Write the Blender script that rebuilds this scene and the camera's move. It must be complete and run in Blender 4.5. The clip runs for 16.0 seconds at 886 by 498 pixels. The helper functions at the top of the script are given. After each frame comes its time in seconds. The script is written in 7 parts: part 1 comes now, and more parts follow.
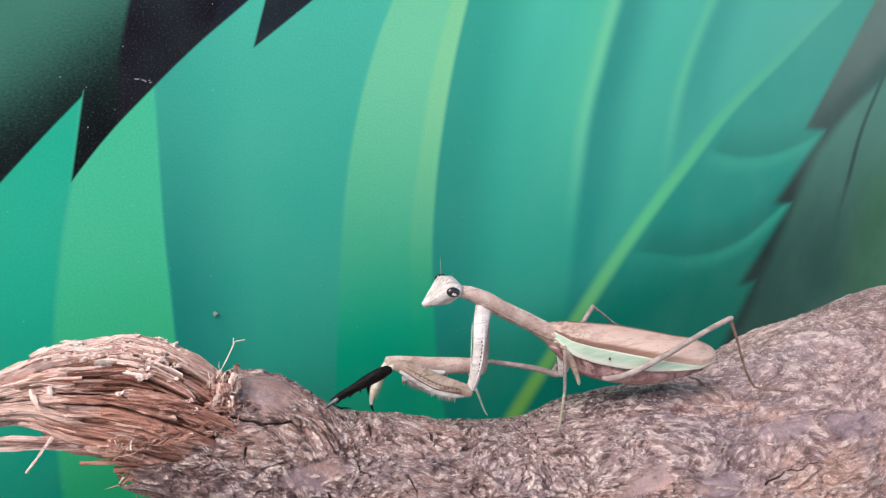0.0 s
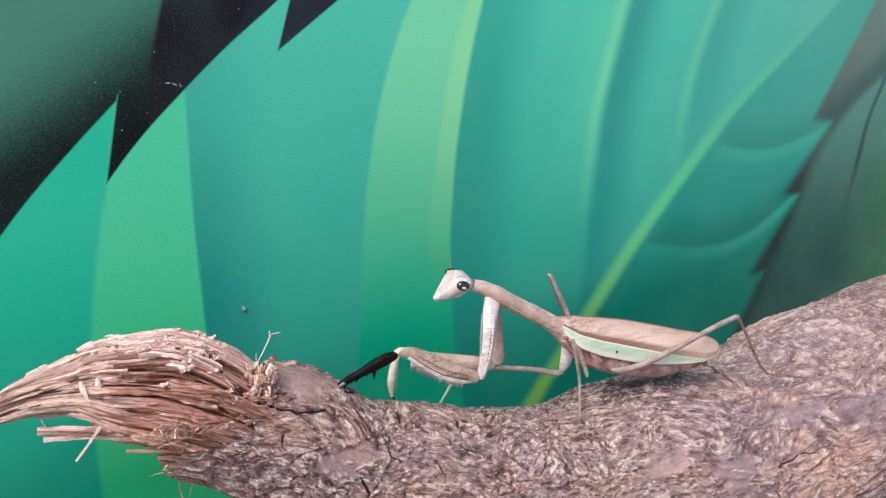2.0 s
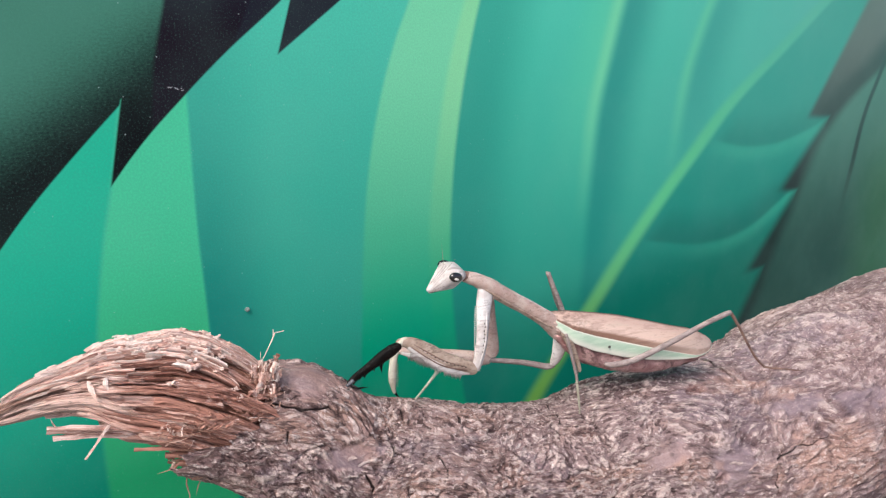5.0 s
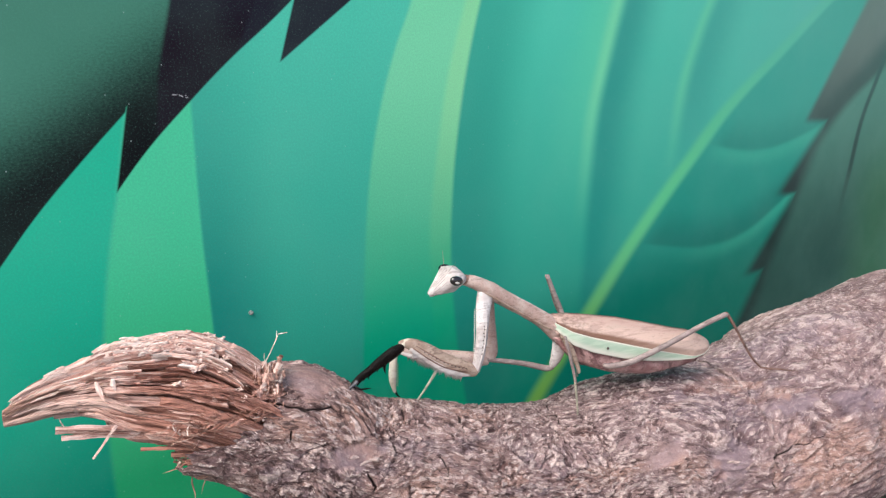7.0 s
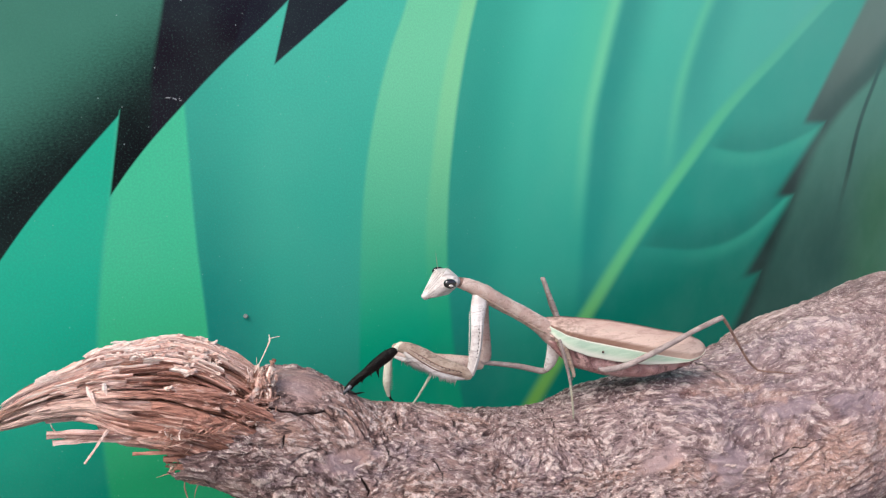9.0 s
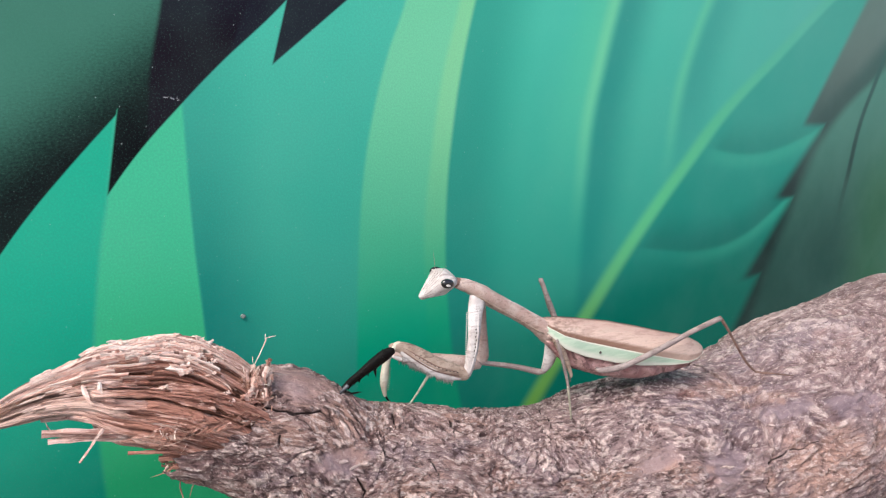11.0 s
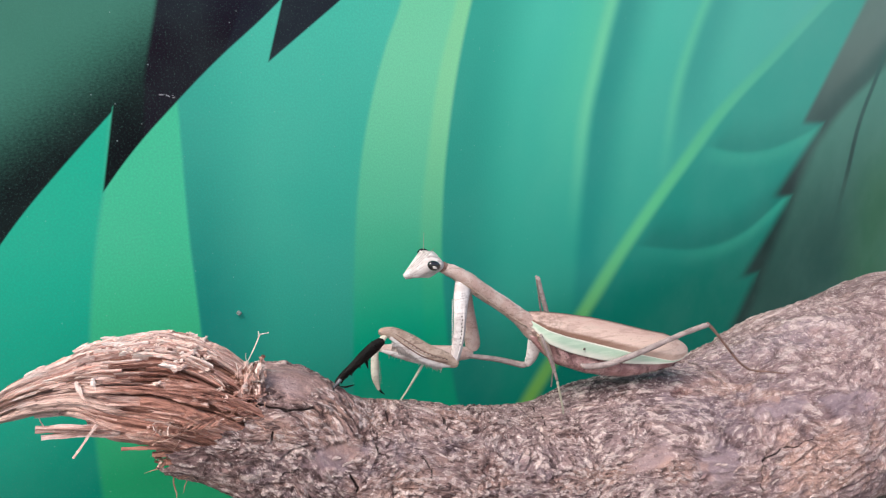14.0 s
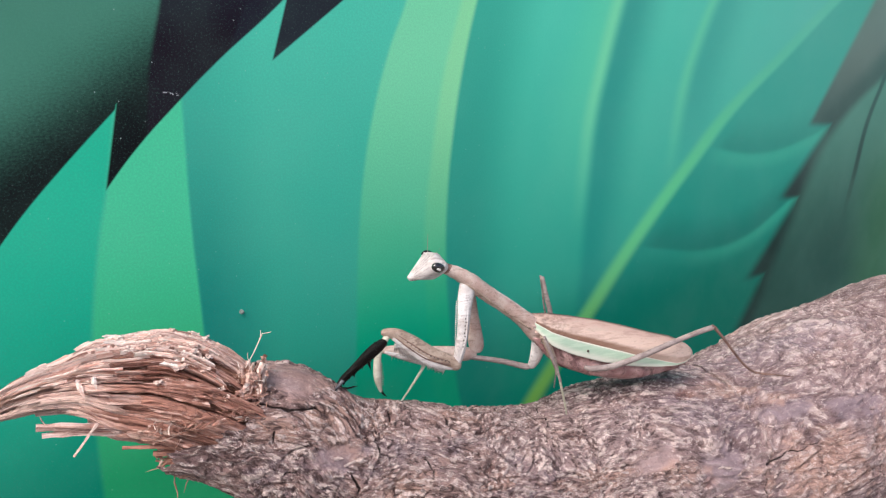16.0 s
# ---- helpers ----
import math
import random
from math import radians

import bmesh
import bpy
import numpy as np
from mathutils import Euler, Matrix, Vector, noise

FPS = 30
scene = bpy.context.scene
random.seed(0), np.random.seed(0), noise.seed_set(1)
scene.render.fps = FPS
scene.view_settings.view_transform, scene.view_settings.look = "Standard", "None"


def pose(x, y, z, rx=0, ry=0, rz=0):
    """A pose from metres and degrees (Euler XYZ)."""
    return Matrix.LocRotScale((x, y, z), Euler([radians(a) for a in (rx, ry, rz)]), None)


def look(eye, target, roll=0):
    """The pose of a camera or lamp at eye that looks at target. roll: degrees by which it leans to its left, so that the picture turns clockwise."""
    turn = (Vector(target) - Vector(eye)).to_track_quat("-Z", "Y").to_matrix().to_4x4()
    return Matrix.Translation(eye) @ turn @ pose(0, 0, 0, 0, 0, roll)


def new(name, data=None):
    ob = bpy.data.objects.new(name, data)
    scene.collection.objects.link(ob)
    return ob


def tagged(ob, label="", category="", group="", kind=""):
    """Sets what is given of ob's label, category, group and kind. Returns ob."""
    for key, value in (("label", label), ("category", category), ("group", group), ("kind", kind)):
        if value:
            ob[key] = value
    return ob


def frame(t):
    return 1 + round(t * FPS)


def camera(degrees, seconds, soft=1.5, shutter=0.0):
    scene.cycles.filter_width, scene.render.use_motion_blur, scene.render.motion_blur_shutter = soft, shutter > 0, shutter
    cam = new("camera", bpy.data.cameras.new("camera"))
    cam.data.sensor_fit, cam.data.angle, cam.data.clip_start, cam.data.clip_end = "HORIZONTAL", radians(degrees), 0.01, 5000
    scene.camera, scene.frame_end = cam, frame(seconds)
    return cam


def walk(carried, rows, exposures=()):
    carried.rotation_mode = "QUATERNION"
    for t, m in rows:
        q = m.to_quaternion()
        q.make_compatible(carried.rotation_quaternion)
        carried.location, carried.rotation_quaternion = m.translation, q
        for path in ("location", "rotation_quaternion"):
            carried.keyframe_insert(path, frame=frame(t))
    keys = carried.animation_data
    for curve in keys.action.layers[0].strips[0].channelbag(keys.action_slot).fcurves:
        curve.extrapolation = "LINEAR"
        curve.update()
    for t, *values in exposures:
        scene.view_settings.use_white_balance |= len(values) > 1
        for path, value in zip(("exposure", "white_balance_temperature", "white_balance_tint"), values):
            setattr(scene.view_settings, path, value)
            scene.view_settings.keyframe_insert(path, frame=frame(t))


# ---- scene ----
LENS = 55.0
cam = camera(LENS, 16.0, 1.25)
walk(cam, [
    (0, pose(0.00407, -0.17545, 0.20248, 73.754, -0.800, -0.129)),
    (0.5, pose(0.00278, -0.17820, 0.20369, 73.847, -0.500, -0.216)),
    (1, pose(-0.00009, -0.18038, 0.20436, 73.785, -0.342, -0.027)),
    (1.5, pose(-0.00066, -0.18062, 0.20400, 73.499, -0.277, -0.052)),
    (2, pose(0.00000, -0.18207, 0.20432, 73.389, -0.000, -0.000)),
    (2.5, pose(0.00035, -0.18344, 0.20507, 73.453, 0.322, -0.130)),
    (3, pose(0.00057, -0.18414, 0.20542, 73.348, 0.501, -0.129)),
    (3.5, pose(0.00067, -0.18494, 0.20555, 73.331, 0.635, 0.014)),
    (4, pose(-0.00012, -0.18450, 0.20474, 73.355, 0.580, -0.037)),
    (6.5, pose(0.00066, -0.18776, 0.20444, 73.793, 0.871, -0.369)),
    (7, pose(0.00071, -0.18862, 0.20489, 73.872, 0.959, -0.075)),
    (7.5, pose(0.00024, -0.18839, 0.20522, 73.810, 0.938, -0.074)),
    (8, pose(0.00085, -0.18747, 0.20462, 73.859, 0.936, 0.020)),
    (8.5, pose(0.00137, -0.18791, 0.20486, 73.932, 1.012, -0.073)),
    (9, pose(0.00224, -0.18786, 0.20489, 74.007, 1.062, -0.049)),
    (11.5, pose(0.00319, -0.18777, 0.20365, 74.211, 0.921, 0.078)),
    (12, pose(0.00247, -0.18743, 0.20300, 74.224, 0.815, 0.025)),
    (12.5, pose(0.00332, -0.18724, 0.20338, 74.015, 0.812, 0.112)),
    (13, pose(0.00385, -0.18739, 0.20386, 73.939, 0.796, 0.115)),
    (13.5, pose(0.00454, -0.18797, 0.20416, 73.977, 0.867, 0.155)),
    (14, pose(0.00522, -0.18827, 0.20435, 74.026, 0.882, 0.282)),
    (14.5, pose(0.00588, -0.18837, 0.20475, 73.980, 0.911, 0.380)),
    (15, pose(0.00510, -0.18857, 0.20424, 74.178, 0.811, 0.404)),
    (15.5, pose(0.00498, -0.18781, 0.20395, 74.082, 0.690, 0.644)),
    (16, pose(0.00549, -0.18726, 0.20422, 73.987, 0.618, 0.695)),
], [(0, 0.48), (16, 0.48)])

# ---- world and light ----
world = bpy.data.worlds.new("sky")
scene.world = world
world.use_nodes = True
_wt = world.node_tree
_sky = _wt.nodes.new("ShaderNodeTexSky")
_sky.sky_type = "NISHITA"
_sky.sun_disc = False
SUN_TO = Vector((-0.38, -0.60, 0.90)).normalized()
_sky.sun_elevation = math.asin(SUN_TO.z)
_sky.sun_rotation = math.atan2(SUN_TO.x, SUN_TO.y)
_sky.dust_density = 4.0
_wt.links.new(_sky.outputs[0], _wt.nodes["Background"].inputs[0])
_wt.nodes["Background"].inputs[1].default_value = 0.14
_sun = bpy.data.lights.new("sun", "SUN")
_sun.energy, _sun.angle, _sun.color = 2.6, radians(36), (1.0, 0.965, 0.94)
sun = new("sun", _sun)
sun.matrix_world = look(SUN_TO * 3, (0, 0, 0))


# ---- node helpers ----
def lin(r, g, b):
    """Linear colour from display values 0..255."""
    return tuple(((c / 255 + 0.055) / 1.055) ** 2.4 if c > 10 else c / 255 / 12.92 for c in (r, g, b)) + (1.0,)


class Num:
    """A number socket with arithmetic."""

    def __init__(self, tree, socket):
        self.tree, self.socket = tree, socket

    def op(self, kind, other=0.0, third=None):
        n = self.tree.nodes.new("ShaderNodeMath")
        n.operation = kind
        self.tree.links.new(self.socket, n.inputs[0])
        for k, v in ((1, other), (2, third)):
            if isinstance(v, Num):
                self.tree.links.new(v.socket, n.inputs[k])
            elif v is not None:
                n.inputs[k].default_value = v
        return Num(self.tree, n.outputs[0])

    def __add__(self, o):
        return self.op("ADD", o)

    def __sub__(self, o):
        return self.op("SUBTRACT", o)

    def __mul__(self, o):
        return self.op("MULTIPLY", o)

    def less(self, o):
        return self.op("MINIMUM", o)

    def more(self, o):
        return self.op("MAXIMUM", o)

    def step(self, lo, hi, out0=0.0, out1=1.0, kind="SMOOTHSTEP"):
        n = self.tree.nodes.new("ShaderNodeMapRange")
        n.interpolation_type = kind
        self.tree.links.new(self.socket, n.inputs[0])
        for k, v in zip((1, 2, 3, 4), (lo, hi, out0, out1)):
            n.inputs[k].default_value = v
        return Num(self.tree, n.outputs[0])

    def curve(self, pts, lo, hi, vlo, vhi):
        """A smooth curve through pts (from, to), held beyond its ends."""
        u = self.step(lo, hi, kind="LINEAR")
        n = self.tree.nodes.new("ShaderNodeFloatCurve")
        c = n.mapping.curves[0]
        pts = sorted(((a - lo) / (hi - lo), (b - vlo) / (vhi - vlo)) for a, b in pts)
        c.points[0].location, c.points[1].location = pts[0], pts[-1]
        for a, b in pts[1:-1]:
            c.points.new(a, b)
        n.mapping.update()
        self.tree.links.new(u.socket, n.inputs[1])
        return Num(self.tree, n.outputs[0]) * (vhi - vlo) + vlo


class Mat:
    """A node material in the making."""

    def __init__(self, name, rough=0.6, metal=0.0, spec=0.5):
        self.m = bpy.data.materials.new(name)
        self.m.use_nodes = True
        self.t = self.m.node_tree
        self.b = self.t.nodes["Principled BSDF"]
        self.b.inputs["Roughness"].default_value = rough
        self.b.inputs["Metallic"].default_value = metal
        self.b.inputs["Specular IOR Level"].default_value = spec
        self.co = self.t.nodes.new("ShaderNodeTexCoord").outputs["Object"]

    def mapped(self, scale=(1, 1, 1), rot=(0, 0, 0)):
        n = self.t.nodes.new("ShaderNodeMapping")
        n.inputs["Scale"].default_value = scale
        n.inputs["Rotation"].default_value = [radians(a) for a in rot]
        self.t.links.new(self.co, n.inputs[0])
        return n.outputs[0]

    def xyz(self):
        n = self.t.nodes.new("ShaderNodeSeparateXYZ")
        self.t.links.new(self.co, n.inputs[0])
        return [Num(self.t, o) for o in n.outputs]

    def noise(self, scale, detail=4.0, rough=0.55, stretch=(1, 1, 1), rot=(0, 0, 0), warp=0.0):
        n = self.t.nodes.new("ShaderNodeTexNoise")
        n.inputs["Scale"].default_value = scale
        n.inputs["Detail"].default_value = detail
        n.inputs["Roughness"].default_value = rough
        n.inputs["Distortion"].default_value = warp
        self.t.links.new(self.mapped(stretch, rot), n.inputs["Vector"])
        return Num(self.t, n.outputs[0])

    def cells(self, scale, stretch=(1, 1, 1), rot=(0, 0, 0), feature="F1"):
        n = self.t.nodes.new("ShaderNodeTexVoronoi")
        n.feature = feature
        n.inputs["Scale"].default_value = scale
        self.t.links.new(self.mapped(stretch, rot), n.inputs["Vector"])
        return Num(self.t, n.outputs["Distance"])

    def attribute(self, name):
        n = self.t.nodes.new("ShaderNodeAttribute")
        n.attribute_name = name
        return Num(self.t, n.outputs["Fac"])

    def chance(self):
        return Num(self.t, self.t.nodes.new("ShaderNodeObjectInfo").outputs["Random"])

    def mix(self, fac, a, b):
        n = self.t.nodes.new("ShaderNodeMix")
        n.data_type = "RGBA"
        if isinstance(fac, Num):
            self.t.links.new(fac.socket, n.inputs[0])
        else:
            n.inputs[0].default_value = fac
        for k, v in ((6, a), (7, b)):
            if isinstance(v, tuple):
                n.inputs[k].default_value = v
            else:
                self.t.links.new(v, n.inputs[k])
        return n.outputs[2]

    def vivid(self, colour, saturation, value):
        n = self.t.nodes.new("ShaderNodeHueSaturation")
        n.inputs["Saturation"].default_value, n.inputs["Value"].default_value = saturation, value
        self.t.links.new(colour, n.inputs["Color"])
        return n.outputs[0]

    def done(self, colour, bump=None, strength=0.5, distance=0.0005, rough=None, coat=0.0, coat_rough=0.3):
        if isinstance(colour, tuple):
            self.b.inputs["Base Color"].default_value = colour
        else:
            self.t.links.new(colour, self.b.inputs["Base Color"])
        if bump is not None:
            n = self.t.nodes.new("ShaderNodeBump")
            n.inputs["Strength"].default_value = strength
            n.inputs["Distance"].default_value = distance
            self.t.links.new(bump.socket, n.inputs["Height"])
            self.t.links.new(n.outputs[0], self.b.inputs["Normal"])
        if rough is not None:
            self.t.links.new(rough.socket, self.b.inputs["Roughness"])
        self.b.inputs["Coat Weight"].default_value = coat
        self.b.inputs["Coat Roughness"].default_value = coat_rough
        return self.m


# ---- materials ----
def mural_material():
    """Airbrushed leaves: s runs along the wall and z up, in millimetres."""
    k = Mat("mural_paint", 0.42, spec=0.12)
    x, _, z = k.xyz()
    s, z = x * 1000.0, z * 1000.0

    def edge(pts, soft=0.8, over=s, by=z, lo=0.0, hi=260.0):
        """1 past the line s = f(z), 0 before it."""
        d = over - by.curve(pts, lo, hi, -200, 500)
        return d.step(-soft, soft)

    # leaf ground
    up = z.step(45, 200, kind="LINEAR")
    col = k.mix(up, lin(8, 118, 100), lin(84, 188, 164))
    col = k.mix(s.step(40, 260).less(up.step(0.2, 0.9, 0.15, 1.0)) * 0.55, col, lin(80, 170, 158))
    # pale blade on the far left
    a_l = edge([(260, -82), (163, -100.5), (152, -103.4), (138, -106.4), (124, -108.6), (103, -110.1), (70, -110.4), (0, -109)], 1.0)
    a_r = edge([(260, -80), (181, -80.1), (148, -80.5), (132, -80.1), (113, -79.6), (88, -77.7), (69, -75.7), (0, -66)], 0.7)
    left = k.mix(z.step(60, 170), lin(12, 128, 106), lin(56, 178, 146))
    col = k.mix(a_l.op("SUBTRACT", 1.0).op("ABSOLUTE"), col, left)
    blade = k.mix(z.step(70, 175), lin(50, 164, 106), lin(84, 194, 152))
    col = k.mix(a_l * (a_r * -1.0 + 1.0), col, blade)
    # dark fold after it
    shade = a_r * (s - z.curve([(260, -80), (148, -80.5), (88, -77.7), (0, -66)], 0, 260, -200, 500)).step(2, 26, 1.0, 0.0)
    col = k.mix(shade * z.step(100, 190, 0.75, 0.25), col, lin(12, 112, 106))
    # broad light blade
    b_l = edge([(260, 6), (206, -10.4), (192, -17), (174, -23.4), (155, -27.7), (133, -30.4), (106, -32.2), (82, -33.4), (0, -35)], 1.0)
    b_r = edge([(260, 36), (205, 16.3), (187, 11), (166, 6.6), (145, 3.9), (124, 3.1), (105, 4.2), (88, 6.2), (68, 9.8), (0, 28)], 1.2)
    b_m = edge([(260, 28), (205, 10.1), (184, 3), (160, -2), (137, -5.3), (119, -5.3), (99, -4.6), (74, -1.6), (0, 10)], 1.5)
    light = k.mix(z.step(90, 198), lin(20, 152, 118), lin(122, 206, 164))
    col = k.mix(b_l * (b_r * -1.0 + 1.0), col, light)
    light2 = k.mix(z.step(95, 190), lin(32, 156, 118), lin(140, 210, 158))
    col = k.mix(b_m * (b_r * -1.0 + 1.0) * 0.8, col, light2)
    # dark fold to its right
    fold = b_r * (s - z.curve([(260, 36), (205, 16.3), (166, 6.6), (124, 3.1), (68, 9.8), (0, 28)], 0, 260, -200, 500)).step(8, 34, 1.0, 0.0)
    col = k.mix(fold * z.step(60, 215, 0.5, 0.36), col, lin(8, 104, 98))
    # third blade, soft on one side, and its fold
    cpts = [(260, 108), (205, 85.7), (183, 78.3), (165, 73.1), (145, 70.4), (124, 68.2), (102, 66.7), (0, 64)]
    c_d = s - z.curve(cpts, 0, 260, -200, 500)
    col = k.mix(c_d.step(-30, -6) * c_d.step(-3, 4, 1, 0) * z.step(120, 200, 0.0, 0.7), col, lin(96, 196, 160))
    col = k.mix(c_d.step(-9, -3) * c_d.step(-3, 4, 1, 0) * z.step(115, 190, 0.0, 0.62), col, lin(128, 208, 160))
    col = k.mix(c_d.step(-3, 4) * c_d.step(5, 30, 1, 0) * z.step(60, 200, 0.35, 0.6), col, lin(22, 112, 112))
    # thin fold line
    d_d = s - z.curve([(260, 185), (204, 142.5), (187, 133), (172, 127), (154, 123.3), (138, 121), (0, 110)], 0, 260, -200, 500)
    col = k.mix(d_d.step(-9, -2) * d_d.step(-4, 5, 1, 0) * z.step(130, 180, 0, 0.6), col, lin(112, 202, 156))
    col = k.mix(d_d.step(-4, 5) * d_d.step(6, 32, 1, 0) * z.step(120, 180, 0, 0.45), col, lin(30, 122, 120))
    # the half below the midrib
    rib = [(260, 350), (203, 236), (181, 197), (159, 158), (141, 134.3), (127.5, 116.5), (108.4, 92.9), (90.6, 73.7), (73.6, 55.2), (58.5, 40.4), (0, -10)]
    r_d = s - z.curve(rib, 0, 260, -200, 500)
    deep = k.mix(z.step(60, 190), lin(6, 112, 98), lin(48, 150, 134))
    col = k.mix(r_d.step(0, 6) * 0.85, col, deep)
    # lobes under the rib, each with a light rim
    for arc, tone in (([(92, 113.1), (118.6, 105.7), (147, 100), (178, 100.7), (203, 108.5), (260, 135)], 0.9),
                      ([(92, 175), (121, 154.4), (146, 145.2), (182, 138), (220, 140.1), (260, 150)], 0.6)):
        a_d = z - s.curve(arc, 80, 270, 0, 260)
        inside = r_d.step(2, 20)
        col = k.mix(a_d.step(0, 2) * a_d.step(3, 20, 1, 0) * inside * tone * 0.55, col, lin(8, 92, 84))
        col = k.mix(a_d.step(-8, -1) * a_d.step(-1.5, 3, 1, 0) * inside * s.step(115, 170, 0.08, 0.34), col, lin(74, 178, 148))
    # it deepens towards the foot, partly the branch's shade on the wall painted in
    col = k.mix(z.step(82, 114, 0.4, 0.0), col, lin(4, 86, 68))
    # midrib
    half = z.step(50, 205, 5.6, 6.4, kind="LINEAR")
    rib = r_d + z.step(90, 150, 0.0, 2.5)
    band = (rib.op("ABSOLUTE") - half).step(-5.0, 3.5, 1, 0)
    col = k.mix(band * z.step(115, 205, 0.84, 0.22), col, k.mix(z.step(55, 130), lin(112, 160, 70), lin(104, 196, 136)))
    # neighbouring leaf on the right, with saw teeth
    teeth = None
    for (s0, z0), (s1, z1), (s2, z2) in (((272.7, 202.6), (224.1, 147.8), (243.3, 145.9)), ((243.3, 145.9), (204.6, 115.1), (219.4, 112.9)),
                                         ((219.4, 112.9), (182.0, 80.0), (195.7, 79.3)), ((195.7, 79.3), (168.0, 46), (182, 44))):
        over_line = s - ((z - z1) * ((s0 - s1) / (z0 - z1)) + s1)
        above_foot = z - ((s - s1) * ((z2 - z1) / (s2 - s1)) + z1)
        wide = 3.6 if z0 > 200 else 6.5
        one = over_line.step(-wide, wide) * above_foot.step(-2.0, 2.5)
        teeth = one if teeth is None else teeth.more(one)
    body = (s - z.curve([(260, 330), (203, 290), (174, 272), (146, 243.3), (113, 219.4), (79, 195.7), (44, 178), (0, 160)], 0, 260, -200, 500)).step(-2, 3)
    teeth = teeth.more(body)
    inner = s - z.curve([(260, 420), (171, 298.5), (154, 261.4), (137.5, 236), (110, 216), (79, 196), (0, 160)], 0, 260, -200, 500)
    leaf2 = k.mix(inner.step(-3, 14), k.mix(z.step(95, 150), lin(20, 40, 38), lin(44, 38, 44)), k.mix(z.step(70, 170), lin(36, 74, 66), lin(76, 120, 106)))
    # grey wash at its top: the wall's sheen put into the paint
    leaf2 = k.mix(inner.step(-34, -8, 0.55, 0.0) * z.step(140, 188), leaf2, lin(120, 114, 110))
    vein = s - z.curve([(260, 345), (165.7, 294.9), (143.6, 282), (118, 274.9), (0, 240)], 0, 260, -200, 500)
    leaf2 = k.mix(vein.op("ABSOLUTE").step(0.8, 3.8, 1, 0) * z.step(90, 130), leaf2, lin(28, 42, 44))
    leaf2 = k.mix((s - 285.0).step(-20, 30) * z.step(150, 100) * 0.45, leaf2, lin(62, 112, 76))
    col = k.mix(teeth, col, leaf2)
    # dark gap and grey leaf on the upper left
    main = (z - s.curve([(-200, 60), (-130, 128), (-100.7, 162.6), (-92.2, 171.8), (-81.2, 181.7), (-69.8, 191.2), (-52.8, 203.9), (-20, 232), (60, 300)], -200, 60, 0, 320)).step(-0.4, 0.4)
    low_d = z - s.curve([(-200, 66), (-160, 113), (-127.9, 150.1), (-119.5, 159.6), (-109.6, 169.3), (-96.3, 181.4), (-60, 214)], -200, -60, 0, 320)
    low = low_d.step(-0.4, 0.4)
    notch = (s - ((z - 181.4) * (4.4 / 18.8) - 96.3)).step(-0.4, 0.4)
    dark = low * (notch * -1.0 + 1.0)
    dark = dark.more(main * notch).more(low_d.step(0.4, 1.2) * s.step(-75, -65, 1, 0))
    tooth = (s - ((z - 204.6) * (4.7 / 13.9) - 49.8)).step(-0.4, 0.4) * (z - ((s + 54.5) * (15.1 / 22.7) + 190.7)).step(-0.4, 0.4)
    dark = dark.more(tooth * s.step(20, 40, 1, 0))
    grey = (s - z.curve([(260, -70), (206, -83), (199, -85), (191, -87.2), (183, -88.4), (150, -92), (0, -110)], 0, 260, -200, 500)).step(-0.8, 0.8, 1, 0)
    gap = k.mix(((s + 61.0 + (z - 206.0) * -0.45).step(-1, 1) * 0.3).more(z.step(196, 210) * 0.25), lin(24, 6, 24), lin(40, 48, 60))
    fade = (z - s * 0.58).step(229, 268)
    fade = (fade + (k.noise(1700, 2, 0.6, (0.7, 1, 1.2)) - 0.5) * 0.45).step(0, 1)
    greyleaf = k.mix(fade, lin(13, 8, 15), lin(72, 126, 108))
    gap = k.mix(grey, gap, greyleaf)
    col = k.mix(dark, col, gap)
    # print grain, scuffs and dust
    grain = k.noise(1900, 3, 0.7)
    col = k.mix(grain.step(0.3, 0.7, 0.0, 0.16) * s.step(-40, 60, 1.0, 0.3), col, lin(20, 56, 50))
    col = k.mix(grain.step(0.55, 0.7, 0, 0.10) * s.step(-60, 20, 1.0, 0.1), col, lin(130, 180, 165))
    # grey veil growing to the upper right, the wall's glossy haze painted in
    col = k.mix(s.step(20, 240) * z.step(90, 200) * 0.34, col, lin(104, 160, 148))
    dust = k.cells(420).step(0.05, 0.10, 1, 0) * k.noise(300, 1).step(0.50, 0.62)
    col = k.mix(dust * dark.step(0, 1, 0.22, 0.5), col, lin(180, 195, 195))
    scuff = (z + s * 0.22 - 166.0 + (k.noise(700, 2) - 0.5) * 1.2).op("ABSOLUTE").step(0.1, 0.28, 1, 0) * s.step(-85, -84.4) * s.step(-81, -80.4, 1, 0)
    col = k.mix(scuff * k.noise(1500, 2).step(0.4, 0.6) * 0.6, col, lin(190, 190, 195))
    stain = k.noise(25, 4).step(0.35, 0.75, 0.0, 0.05)
    col = k.mix(stain, col, lin(150, 200, 185))
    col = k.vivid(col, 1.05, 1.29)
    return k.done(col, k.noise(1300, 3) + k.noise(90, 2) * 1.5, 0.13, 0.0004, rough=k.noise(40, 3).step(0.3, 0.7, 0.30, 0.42))


